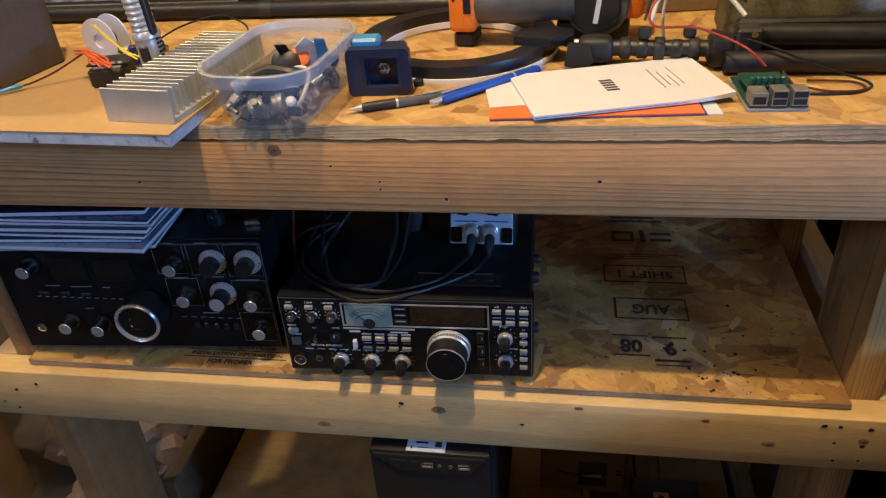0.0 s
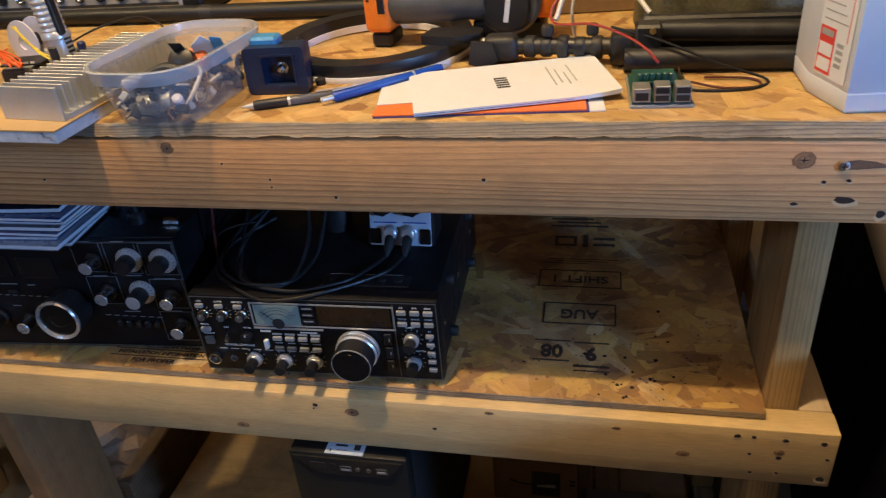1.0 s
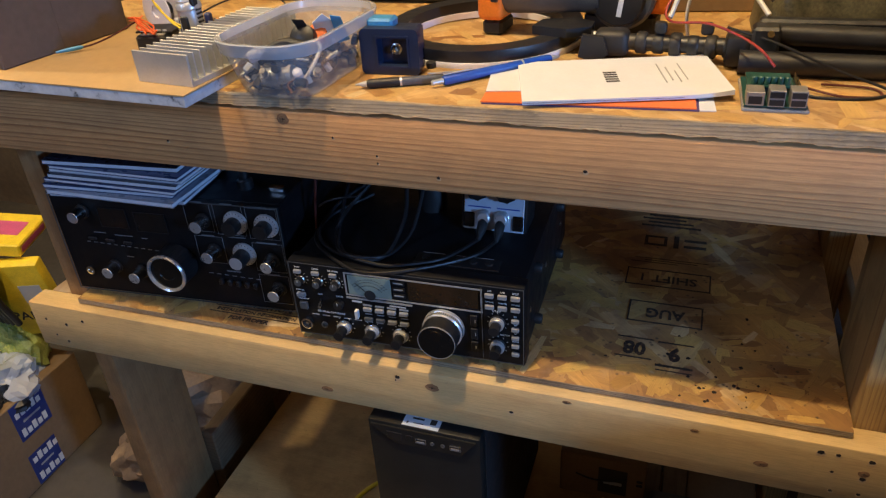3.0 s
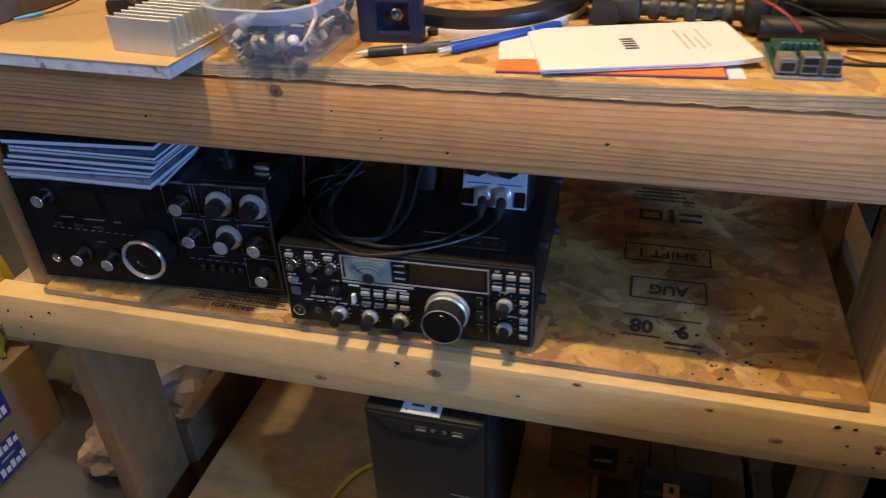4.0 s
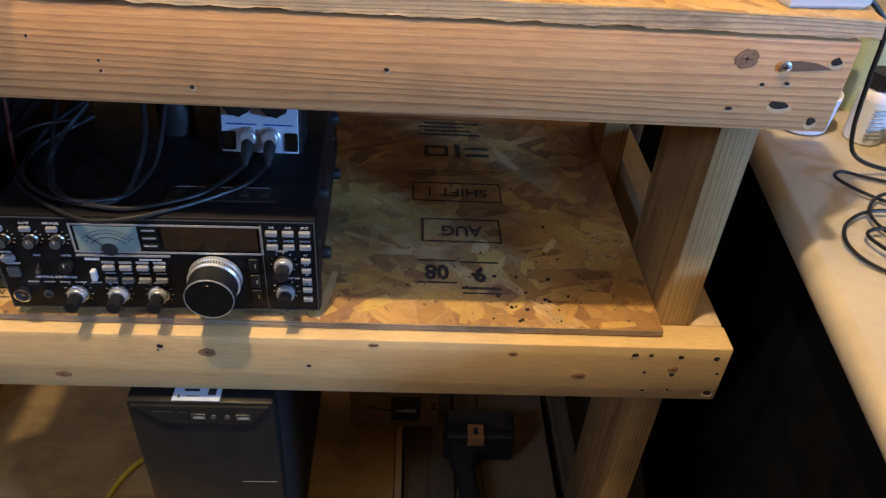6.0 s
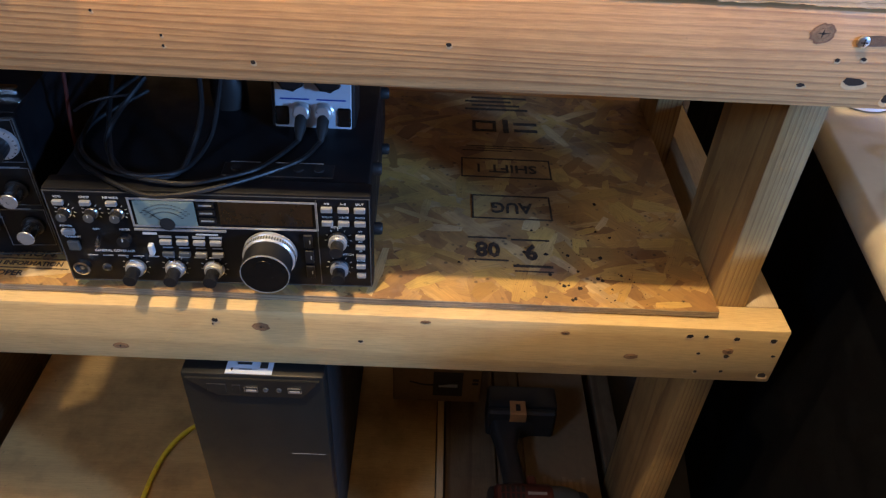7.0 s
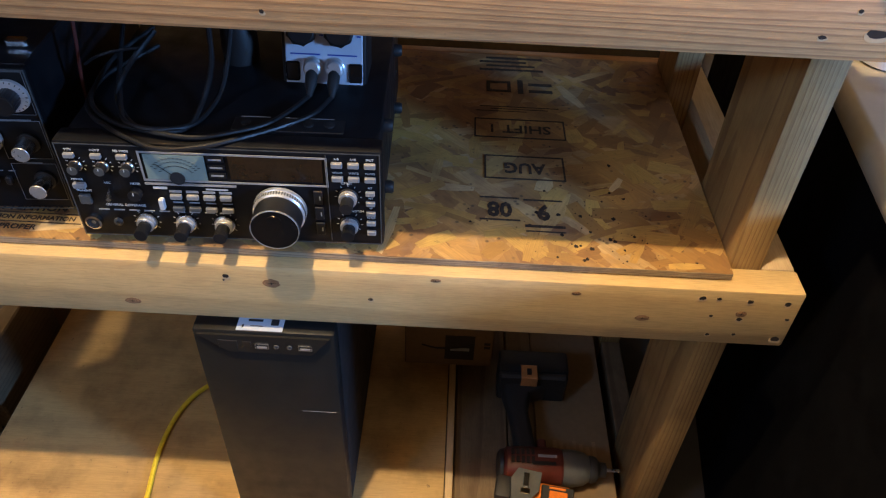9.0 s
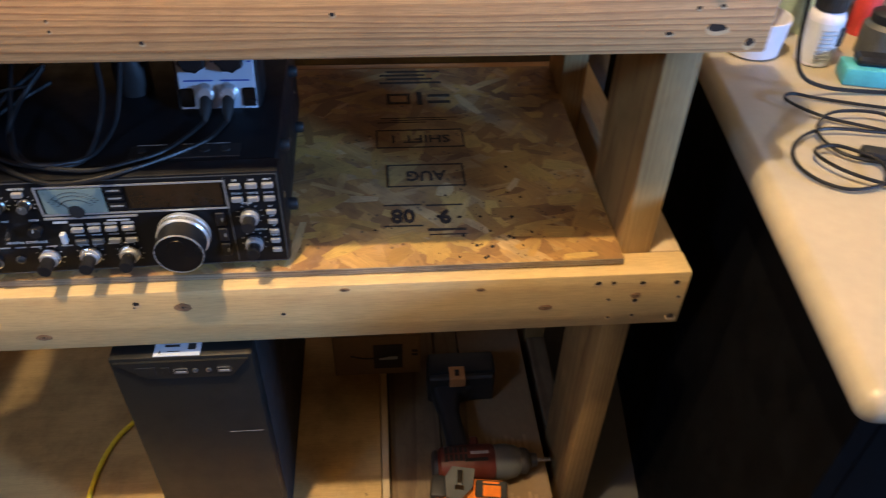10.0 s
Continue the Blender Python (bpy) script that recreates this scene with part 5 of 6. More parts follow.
clump("crumpled_paper", (-0.86, 0.62, 0.16), (0.18, 0.13, 0.18), SACK, "crumpled brown packing paper on the floor", "paper", 9.0, 4, 0.5)
clump("crumpled_paper", (-0.88, 0.21, 0.055), (0.085, 0.075, 0.065), SACK, "crumpled brown packing paper on the floor", "paper", 12.0, 4, 0.5)

# ---------- on the worktop ----------
tb = thing("tan_board", pose(-0.358, -0.054, 0.9853, 0, 0, -3.0), "tan faced board with scuffed foil edge lying on the worktop", "board")
part("face", box(solid(), -0.455, 0, 0, 0.285, 0.0125, 0.0142), BOARD, tb)
part("core", box(solid(), -0.4545, -0.0004, 0.0004, 0.2846, 0.0, 0.0124, 0.0008), MELAMINE, tb)


def build_heat_sink():
    ob = thing("heat_sink", pose(-0.443, -0.018, 0.9997, 0, 0, -7), "silver finned aluminium heat sink on the tan board", "heat sink")
    W, L, H = 0.081, 0.205, 0.036
    part("base", box(solid(), 0, W, 0, L, 0, 0.006, 0.0004), ALU, ob)
    part("end_plate", box(solid(), 0, W, -0.0008, 0.0022, 0.0, H, 0.0004), ALU, ob)
    for i in range(1, 20):
        y = i * (L - 0.003) / 19
        part("fin", box(solid(), 0.001, W - 0.001, y, y + 0.0018, 0.0062, H, 0.0004), ALU, ob)


build_heat_sink()


def build_tub():
    ob = thing("food_tub", pose(-0.2715, 0.066, 0.9852, 0, 0, -4), "clear plastic food tub half full of electronic parts", "container")
    loops_o, loops_i = [], []
    for z, w, d, r in ((0.0, 0.088, 0.150, 0.030), (0.004, 0.098, 0.162, 0.036), (0.030, 0.110, 0.180, 0.040), (0.058, 0.120, 0.196, 0.043)):
        loops_o.append([Vector((x, y, z)) for x, y in rounded(w, d, r, 8)])
    for z, w, d, r in ((0.058, 0.1184, 0.1944, 0.042), (0.030, 0.1084, 0.1784, 0.039), (0.0052, 0.096, 0.160, 0.035), (0.0014, 0.086, 0.148, 0.029)):
        loops_i.append([Vector((x, y, z)) for x, y in rounded(w, d, r, 8)])
    wall = part("tub_wall", loft(solid(), loops_o + loops_i), TUBPLASTIC, ob, "clear thin plastic wall")
    rimb = loft(solid(), [[Vector((x, y, z)) for x, y in rounded(w, d, r, 8)] for z, w, d, r in ((0.052, 0.1240, 0.2000, 0.0445), (0.0655, 0.130, 0.206, 0.047), (0.0668, 0.128, 0.204, 0.046), (0.0665, 0.1205, 0.1965, 0.043), (0.0585, 0.1187, 0.1947, 0.042))], None, False, False)
    part("tub_rim", rimb, MILKRIM, ob, "milky thick rim")
    for o in (wall,):
        o.visible_shadow = True
    return ob


MILKRIM = clear("milky_rim_plastic", (0.9, 0.92, 0.95), 0.15, 0.48)
build_tub()
random.seed(11)
TUBM = pose(-0.2715, 0.066, 0.9866, 0, 0, -4)


def bit_of(name, bm, material, label, x, y, z, rx=0, ry=0, rz=0, category="component"):
    return lone(name, bm, material, label, category, TUBM @ pose(x, y, z, rx, ry, rz), "loose parts in the tub")


for k in range(110):
    x, y = random.uniform(-0.038, 0.038), random.uniform(-0.070, 0.068)
    z = random.uniform(0.005, 0.030)
    rx, ry, rz = random.uniform(-70, 70), random.uniform(-70, 70), random.uniform(0, 360)
    kind = k % 7
    if kind == 0:
        bit_of("metal_connector", spin(solid(), [(0.004, 0), (0.004, 0.006), (0.0052, 0.006), (0.0052, 0.010), (0.0036, 0.010), (0.0036, 0.018)], None, 12), TIN, "small nickel plated connector in the tub", x, y, z, rx, ry, rz)
    elif kind in (1, 4):
        bit_of("black_part", box(solid(), -0.007, 0.007, -0.005, 0.005, -0.004, 0.005, 0.0015), KNOB, "small black plastic part in the tub", x, y, z, rx, ry, rz)
    elif kind == 2:
        bit_of("capacitor", spin(solid(), [(0.004, 0), (0.0045, 0.001), (0.0045, 0.011), (0.004, 0.012)], None, 14), random.choice((BLACK, LABELBLUE, GREYPLASTIC)), "small cylindrical capacitor in the tub", x, y, z, rx, ry, rz)
    elif kind == 3:
        bit_of("pale_part", box(solid(), -0.005, 0.005, -0.0035, 0.0035, -0.003, 0.003, 0.001), random.choice((GREYWIRE, WHITE, GREY)), "small pale plastic part in the tub", x, y, z, rx, ry, rz)
    elif kind == 5:
        bit_of("short_lead", hose(solid(), [(-0.014, 0, 0), (-0.004, 0.006, 0.004), (0.006, -0.004, 0.005), (0.015, 0.003, 0)], 0.0011, 5, 6), random.choice((CORD, GREYWIRE, MAROON)), "short wire end in the tub", x, y, z, rx * 0.3, ry * 0.3, rz)
    else:
        bit_of("metal_fitting", spin(solid(), [(0.003, 0), (0.003, 0.010), (0.005, 0.010), (0.005, 0.013)], None, 6), random.choice((BRASS, TIN, TIN)), "small metal fitting in the tub", x, y, z, rx, ry, rz)
bit_of("black_speaker", spin(solid(), [(0.012, 0), (0.015, 0.003), (0.015, 0.014), (0.010, 0.017)], None, 24), KNOB, "round black part on top of the tub's contents", 0.000, 0.010, 0.040, 60, 10, 0)
bit_of("orange_plug", spin(solid(), [(0.011, 0), (0.012, 0.002), (0.011, 0.014), (0.007, 0.016)], None, 20), ORANGE_CARD, "orange plastic cap among the tub's contents", 0.008, 0.024, 0.040, 50, 30, 0)
pk = thing("foil_packet", TUBM @ pose(0.018, 0.030, 0.030, 24, -12, 30), "torn blue and white packet sticking out of the tub", "packet", "loose parts in the tub")
part("white_side", outline(solid(), [(-0.012, 0), (0.014, 0), (0.013, 0.030), (0.004, 0.044), (-0.010, 0.036)], -0.0006, 0.0006, pose(0, 0, 0, 90, 0, 0)), WHITE, pk)
part("blue_side", outline(solid(), [(0.010, 0), (0.024, 0.0), (0.023, 0.034), (0.012, 0.040)], 0.0012, 0.0024, pose(0, 0, 0, 90, 0, 0)), SKY, pk)
part("black_flap", outline(solid(), [(-0.024, 0.01), (-0.012, 0.006), (-0.018, 0.045), (-0.030, 0.050)], 0.0015, 0.0027, pose(0, 0, 0, 90, 0, 0)), KNOB, pk)
bit_of("white_lead", hose(solid(), [(0.020, -0.050, 0.006), (0.034, -0.045, 0.022), (0.036, -0.020, 0.042), (0.018, -0.012, 0.044), (0.006, -0.026, 0.034)], 0.0022), GREYWIRE, "short pale lead curled in the tub", 0, 0, 0, category="cable")
bit_of("silver_canister", spin(solid(), [(0.011, 0), (0.012, 0.002), (0.012, 0.020), (0.010, 0.021), (0.010, 0.030), (0.012, 0.031), (0.012, 0.036)], None, 24), CAPSILVER, "silver screw connector lying in the tub", -0.018, -0.060, 0.0145, 0, 84, 14)
bit_of("black_bundle", hose(solid(), [(-0.030, -0.040, 0.030), (-0.018, -0.046, 0.036), (0.000, -0.036, 0.038), (0.012, -0.040, 0.034), (0.024, -0.032, 0.028)], 0.0075, 6, 10), RUBBER, "thick black lead coiled in the tub", 0, 0, 0, category="cable")
bit_of("black_bundle", hose(solid(), [(-0.034, -0.020, 0.034), (-0.010, -0.016, 0.042), (0.014, -0.018, 0.040), (0.030, -0.006, 0.034)], 0.0070, 6, 10), RUBBER, "thick black lead coiled in the tub", 0, 0, 0, category="cable")
bit_of("white_plug", spin(solid(), [(0.006, 0), (0.007, 0.002), (0.007, 0.013), (0.0045, 0.016), (0.003, 0.022)], None, 18), DIFFUSER, "white cable plug in the tub", -0.036, -0.056, 0.036, 0, 70, 30)
bit_of("white_plug", spin(solid(), [(0.005, 0), (0.0055, 0.002), (0.0055, 0.010), (0.003, 0.012)], None, 18), DIFFUSER, "white cable plug in the tub", 0.028, -0.058, 0.020, 40, 20, 0)


def build_bracket():
    ob = thing("square_socket", pose(-0.209, 0.086, 0.9852, 0, 0, 3), "dark blue square plastic socket standing on edge", "fitting")
    W, H = 0.071, 0.053
    bm = solid()
    outer = [Vector((x, 0, z)) for x, z in rounded(W, H, 0.006, 4, W / 2, H / 2)]
    inner = [Vector((x, 0, z)) for x, z in rounded(0.036, 0.032, 0.003, 4, W / 2 + 0.004, H / 2)]
    deep = [Vector((p.x * 0.94 + 0.0024, 0.018, p.z * 0.94 + 0.0016)) for p in inner]
    back = [Vector((p.x, 0.014, p.z)) for p in outer]
    loft(bm, [back, outer, inner, deep])
    part("flange", bm, NAVY, ob)
    part("barrel", box(solid(), 0.015, 0.063, 0.0141, 0.050, 0.006, 0.048, 0.003), NAVY, ob)
    part("recess_frame", rim(solid(), 0.019, 0.0595, 0.0085, 0.0455, 0.0022, -0.0012), NAVY, ob)
    k = part("bolt", spin(solid(), [(0.0075, 0), (0.0075, 0.003), (0.005, 0.004), (0.005, 0.010), (0.003, 0.012)], facing(W / 2 + 0.004, 0.017, H / 2), 6), STEEL, ob)
    part("blue_tab", box(solid(), 0.004, 0.036, 0.016, 0.040, 0.047, 0.060, 0.003), SKY, ob)


build_bracket()


def build_pen(tip, end, barrel, grip, label, r=0.0052):
    L = (Vector(end) - Vector(tip)).length
    ob = thing("ballpoint_pen", along(tip, end), label, "pen")
    part("tip", spin(solid(), [(0.0006, 0), (0.0016, 0.004), (r * 0.75, 0.013)], None, 14), SILVER, ob)
    part("grip", spin(solid(), [(r * 0.8, 0.0131), (r, 0.018), (r, 0.048), (r * 0.95, 0.050)], None, 16), grip, ob)
    part("barrel", spin(solid(), [(r * 0.95, 0.0501), (r * 0.97, L - 0.016), (r * 0.8, L - 0.014)], None, 16), barrel, ob)
    part("band", spin(solid(), [(r * 1.03, 0.050), (r * 1.03, 0.0525)], None, 16), SILVER, ob)
    part("button", spin(solid(), [(r * 0.55, L - 0.0139), (r * 0.55, L - 0.001), (r * 0.4, L)], None, 12), SILVER, ob)
    part("clip", box(solid(), -0.0012, 0.0012, r + 0.0008, r + 0.002, L - 0.050, L - 0.015), SILVER, ob)


build_pen((-0.195, 0.034, 0.9905), (-0.073, 0.083, 0.9905), DARKCLEAR, RUBBER, "black ballpoint pen with clear barrel on the worktop")
build_pen((0.010, 0.163, 0.9915), (-0.110, 0.050, 0.9915), BLUE, BLUE, "blue ballpoint pen lying on the worktop", 0.0056)


def build_booklet(x, y, z, w, d, h, turn, cover, label, name="booklet"):
    ob = thing(name, pose(x, y, z, 0, 0, turn), label, "booklet", "papers on the worktop")
    bm = solid()
    n = 12
    top, bot = [], []
    for i in range(n + 1):
        u = i / n
        lift = 0.004 * max(0, u - 0.75) ** 2 * 16 if h > 0.003 else 0
        top.append((u * w, h + lift))
        bot.append((u * w, lift * 0.7))
    loops = [[Vector((px, yy, pz)) for px, pz in top + bot[::-1]] for yy in (0, d)]
    loft(bm, loops)
    part("paper_block", bm, cover, ob)
    return ob


build_booklet(-0.043, 0.013, 0.9853, 0.215, 0.135, 0.0012, 4, PURPLE, "dark purple booklet under other papers")
build_booklet(-0.044, 0.014, 0.9868, 0.213, 0.12, 0.0012, 4, ORANGE_CARD, "orange card under white papers")
build_booklet(-0.046, 0.042, 0.9883, 0.10, 0.085, 0.0008, 10, WHITE, "white paper slip under the manual")
build_booklet(0.165, 0.028, 0.9853, 0.022, 0.06, 0.0010, 6, WHITE, "white paper corner under the manual")
man = build_booklet(0.002, 0.006, 0.9895, 0.208, 0.128, 0.0038, 15.5, WHITE, "white paper manual with a printed title", "manual")
part("fold_line", box(solid(), 0.001, 0.16, -0.0003, 0.0002, 0.0016, 0.0020), GREYPLASTIC, man)
for i, (w, off) in enumerate(((0.006, 0), (0.008, 0.0), (0.0075, 0.0), (0.009, 0.0), (0.0045, 0.0))):
    part("title_bar", box(solid(), 0.090, 0.090 + 0.014, 0.048 + i * 0.0072, 0.0522 + i * 0.0072, 0.0038, 0.0041), INK, man)
for i in range(5):
    part("print_line", box(solid(), 0.150 + i * 0.0075, 0.1512 + i * 0.0075, 0.04 + 0.006 * (i % 2), 0.10 - 0.012 * (i % 3), 0.0040, 0.0046), PRINT_DIM, man)


def build_pi():
    ob = thing("single_board_computer", pose(0.210, 0.036, 0.9852, 0, 0, 2), "small green single board computer on a clear base", "circuit board")
    part("clear_base", box(solid(), -0.001, 0.059, -0.001, 0.088, 0.0, 0.0035, 0.001), CASE, ob)
    part("circuit_board", box(solid(), 0.001, 0.057, 0.002, 0.086, 0.0045, 0.0060), GREEN, ob)
    for x0, x1, h in ((0.002, 0.018, 0.0195),):
        e = part("network_socket", box(solid(), x0, x1, 0.0, 0.021, 0.0061, h, 0.0004), TIN, ob)
        part("socket_mouth", box(solid(), x0 + 0.002, x1 - 0.002, -0.0006, 0.0004, 0.008, h - 0.004), BLACK, e)
    for x0 in (0.0215, 0.0405):
        u = part("usb_socket", box(solid(), x0, x0 + 0.0145, -0.001, 0.017, 0.0061, 0.0220, 0.0004), TIN, ob)
        part("upper_mouth", box(solid(), x0 + 0.001, x0 + 0.0135, -0.0016, -0.0006, 0.0150, 0.0205), BLACK, u)
        part("lower_mouth", box(solid(), x0 + 0.001, x0 + 0.0135, -0.0016, -0.0006, 0.0075, 0.0130), BLACK, u)
    part("chip", box(solid(), 0.022, 0.036, 0.048, 0.062, 0.0061, 0.0078), BLACK, ob)
    part("pin_block", box(solid(), 0.0505, 0.0555, 0.030, 0.081, 0.0061, 0.0085), BLACK, ob)
    for i in range(20):
        part("pin", box(solid(), 0.0515, 0.0523, 0.031 + i * 0.0025, 0.0318 + i * 0.0025, 0.0085, 0.0145), BRASS, ob)
    part("second_board", box(solid(), 0.004, 0.046, 0.030, 0.072, 0.0140, 0.0155), GREEN, ob)
    for i in range(6):
        part("coil", spin(solid(), [(0.003, 0), (0.003, 0.007), (0.002, 0.008)], at(0.010 + 0.006 * i, 0.036, 0.0156), 10), GREEN, ob)


build_pi()


def build_ring_light():
    ob = thing("ring_light", pose(-0.106, 0.250, 0.9852, 1.2, 0, 0), "black ring light with white diffuser lying on the worktop", "ring light")

    def annulus(r0, r1, z0, z1, bevel=0.001):
        bm = solid()
        prof = [(r0, z0), (r1, z0), (r1 + 0.0005, z0 + bevel), (r1 + 0.0005, z1 - bevel), (r1, z1), (r0, z1)]
        rings = []
        for r, z in prof:
            rings.append([Vector((r * math.cos(2 * math.pi * i / 80), r * math.sin(2 * math.pi * i / 80), z)) for i in range(80)])
        loft(bm, rings + [rings[0]], None, False, False)
        bmesh.ops.remove_doubles(bm, verts=bm.verts, dist=1e-6)
        return bm

    part("diffuser", annulus(0.099, 0.1285, 0.0, 0.0085, 0.002), DIFFUSER, ob, "white plastic diffuser ring")
    part("ring_body", annulus(0.101, 0.126, 0.0087, 0.0225, 0.002), BLACK, ob)
    part("mount_plate", outline(solid(), [(0.075, -0.052), (0.118, -0.062), (0.146, -0.050), (0.146, -0.026), (0.120, -0.010), (0.082, -0.022)], 0.0226, 0.033), BLACK, ob)
    part("mount_stem", rod(solid(), (0.140, -0.038, 0.020), (0.166, -0.043, 0.020), 0.005, 14), SILVER, ob)
    part("toggle", spin(solid(), [(0.006, 0), (0.006, 0.009), (0.004, 0.010)], at(-0.03, -0.128, 0.0), 14), RUBBER, ob)


build_ring_light()


def build_stand():
    ob = thing("light_stand", pose(0, 0, 0), "folded black light stand lying along the worktop", "stand")
    part("swivel_head", box(solid(), 0.046, 0.086, 0.176, 0.206, 0.988, 1.018, 0.008, seg=3), RUBBER, ob)
    part("swivel_lever", outline(solid(), [(0.030, -0.0), (0.052, -0.006), (0.064, 0.004), (0.058, 0.024), (0.034, 0.026)], 0.168, 0.175, at(0, 0, 0) @ Matrix(((1, 0, 0, 0), (0, 0, 1, 0), (0, 1, 0, 0.990), (0, 0, 0, 1)))), RUBBER, ob)
    part("neck", rod(solid(), (0.086, 0.190, 1.004), (0.240, 0.172, 1.006), 0.0095, 18), BLACK, ob)
    for i, r in enumerate((0.0125, 0.0115, 0.0135, 0.0115, 0.0130, 0.0115, 0.0140)):
        x = 0.094 + i * 0.019
        part("collar", spin(solid(), [(r * 0.9, 0), (r, 0.002), (r, 0.010), (r * 0.9, 0.012)], along((x, 0.190 - (x - 0.086) * 0.117, 1.004), (x + 0.1, 0.190 - (x + 0.1 - 0.086) * 0.117, 1.0045)), 20), BLACK if i % 2 else RUBBER, ob)
    for x in (0.118, 0.168):
        part("wing_nut", box(solid(), x - 0.005, x + 0.009, 0.178, 0.190, 1.016, 1.030, 0.004, seg=2), RUBBER, ob)
    part("upper_tube", rod(solid(), (0.228, 0.176, 1.022), (0.47, 0.168, 1.018), 0.0115, 22), BLACK, ob)
    part("lower_tube", rod(solid(), (0.205, 0.150, 0.998), (0.47, 0.146, 0.998), 0.0125, 22), BLACK, ob)
    part("flat_leg", box(solid(), 0.222, 0.47, 0.185, 0.202, 0.992, 1.034, 0.003), BLACK, ob)
    part("leg_bracket", box(solid(), 0.215, 0.243, 0.150, 0.176, 0.986, 1.034, 0.003), BLACK, ob)
    for z in (1.028, 0.9965):
        part("brass_eyelet", spin(solid(), [(0.0035, 0), (0.0035, 0.0012), (0.002, 0.0016), (0.0018, 0.0006)], facing(0.233, 0.1499, z), 16), BRASS, ob)
    part("joint_block", box(solid(), 0.190, 0.218, 0.156, 0.190, 0.988, 1.022, 0.006, seg=2), BLACK, ob)


build_stand()
cable("wire", [(0.238, 0.105, 1.008), (0.225, 0.115, 1.020), (0.205, 0.135, 1.028), (0.170, 0.155, 1.036), (0.130, 0.170, 1.034), (0.126, 0.19, 1.048), (0.150, 0.21, 1.066), (0.200, 0.22, 1.068), (0.225, 0.21, 1.05)], 0.0014, RED, "red wire looping to the circuit board")
cable("wire", [(0.128, 0.20, 1.03), (0.14, 0.22, 1.055), (0.175, 0.225, 1.063), (0.21, 0.22, 1.055), (0.232, 0.20, 1.035)], 0.0028, GREYWIRE, "thick pale grey wire loop")
cable("wire", [(0.122, 0.21, 1.03), (0.135, 0.235, 1.062), (0.165, 0.245, 1.078), (0.20, 0.24, 1.075), (0.235, 0.22, 1.045)], 0.0016, CORD, "black wire looped beside the red one")
cable("wire", [(0.15, 0.24, 0.99), (0.145, 0.235, 1.03), (0.155, 0.24, 1.07), (0.175, 0.25, 1.10), (0.19, 0.26, 1.09)], 0.0020, GREYWIRE, "pale grey wire loop")
cable("wire", [(0.19, 0.165, 1.03), (0.24, 0.145, 1.02), (0.30, 0.125, 1.000), (0.345, 0.110, 0.9875), (0.325, 0.085, 0.9870), (0.275, 0.082, 0.9870), (0.262, 0.095, 0.992)], 0.0015, CORD, "black wire trailing over the worktop")
cable("wire", [(0.268, 0.10, 0.990), (0.30, 0.088, 0.9870), (0.335, 0.092, 0.9870), (0.33, 0.115, 0.9872), (0.285, 0.118, 0.988)], 0.0013, MAROON, "dark red wire on the worktop")


def build_saw():
    ob = thing("pruning_saw", pose(-0.012, 0.272, 0.9852, 0, 0, -7), "orange and grey cordless tool lying behind the ring light", "power tool")
    part("barrel", spin(solid(), [(0.024, 0), (0.026, 0.004), (0.027, 0.05), (0.0255, 0.10), (0.029, 0.128)], along((-0.072, 0.0, 0.052), (0.07, 0.0, 0.060)), 30), GREYPLASTIC, ob)
    part("orange_grip", box(solid(), -0.104, -0.068, -0.028, 0.030, 0.020, 0.110, 0.008, seg=3), ORANGE, ob)
    part("grip_window", box(solid(), -0.0835, -0.0735, -0.0292, -0.0275, 0.045, 0.085, 0.001), BLACK, ob)
    for z in (0.06, 0.075):
        part("grip_slot", box(solid(), -0.0975, -0.094, -0.0288, -0.0275, z, z + 0.008), HOLEDARK, ob)
    part("gear_ring", spin(solid(), [(0.038, 0), (0.0395, 0.004), (0.0395, 0.016), (0.036, 0.020)], facing(0.082, 0.004, 0.055), 36), GREYPLASTIC, ob)
    part("gear_cover", spin(solid(), [(0.031, 0.0), (0.031, 0.025), (0.029, 0.028)], facing(0.080, 0.004, 0.053), 36), BLACK, ob)
    part("name_bar", box(solid(), -0.003, 0.003, -0.019, 0.016, 0.0281, 0.0286, m=facing(0.084, 0.004, 0.053) @ pose(0, 0, 0, 0, 0, -8)), PRINT, ob)
    for x, z in ((0.050, 0.085), (0.113, 0.075)):
        part("screw_boss", spin(solid(), [(0.006, 0), (0.006, 0.024), (0.004, 0.025)], facing(x, 0.004, z), 14), RUBBER, ob)
    part("orange_shell", box(solid(), 0.048, 0.138, 0.005, 0.050, 0.030, 0.112, 0.010, seg=3), ORANGE, ob)
    part("belly", box(solid(), 0.03, 0.12, 0.006, 0.045, 0.0, 0.0299, 0.004), RUBBER, ob)
    part("rear_foot", box(solid(), -0.100, -0.072, -0.020, 0.025, 0.0, 0.0199, 0.004), RUBBER, ob)


build_saw()
hz = thing("black_hose", pose(-0.42, 0.432, 0.999), "long black hose lying along the worktop", "hose")
part("hose", rod(solid(), (-0.44, 0, 0), (0.42, 0, 0), 0.0125, 20), CORD, hz)
part("end_sleeve", rod(solid(), (0.42, 0, 0), (0.45, 0, 0), 0.0138, 20), RUBBER, hz)
part("sleeve", rod(solid(), (-0.02, 0, 0), (0.0, 0, 0), 0.0132, 20), RUBBER, hz)
cable("cable", [(-0.26, 0.47, 0.992), (-0.235, 0.445, 1.015), (-0.20, 0.435, 1.0185), (-0.15, 0.445, 1.022), (-0.08, 0.49, 1.02), (0.0, 0.55, 1.0)], 0.006, CORD, "black cable crossing the hose")


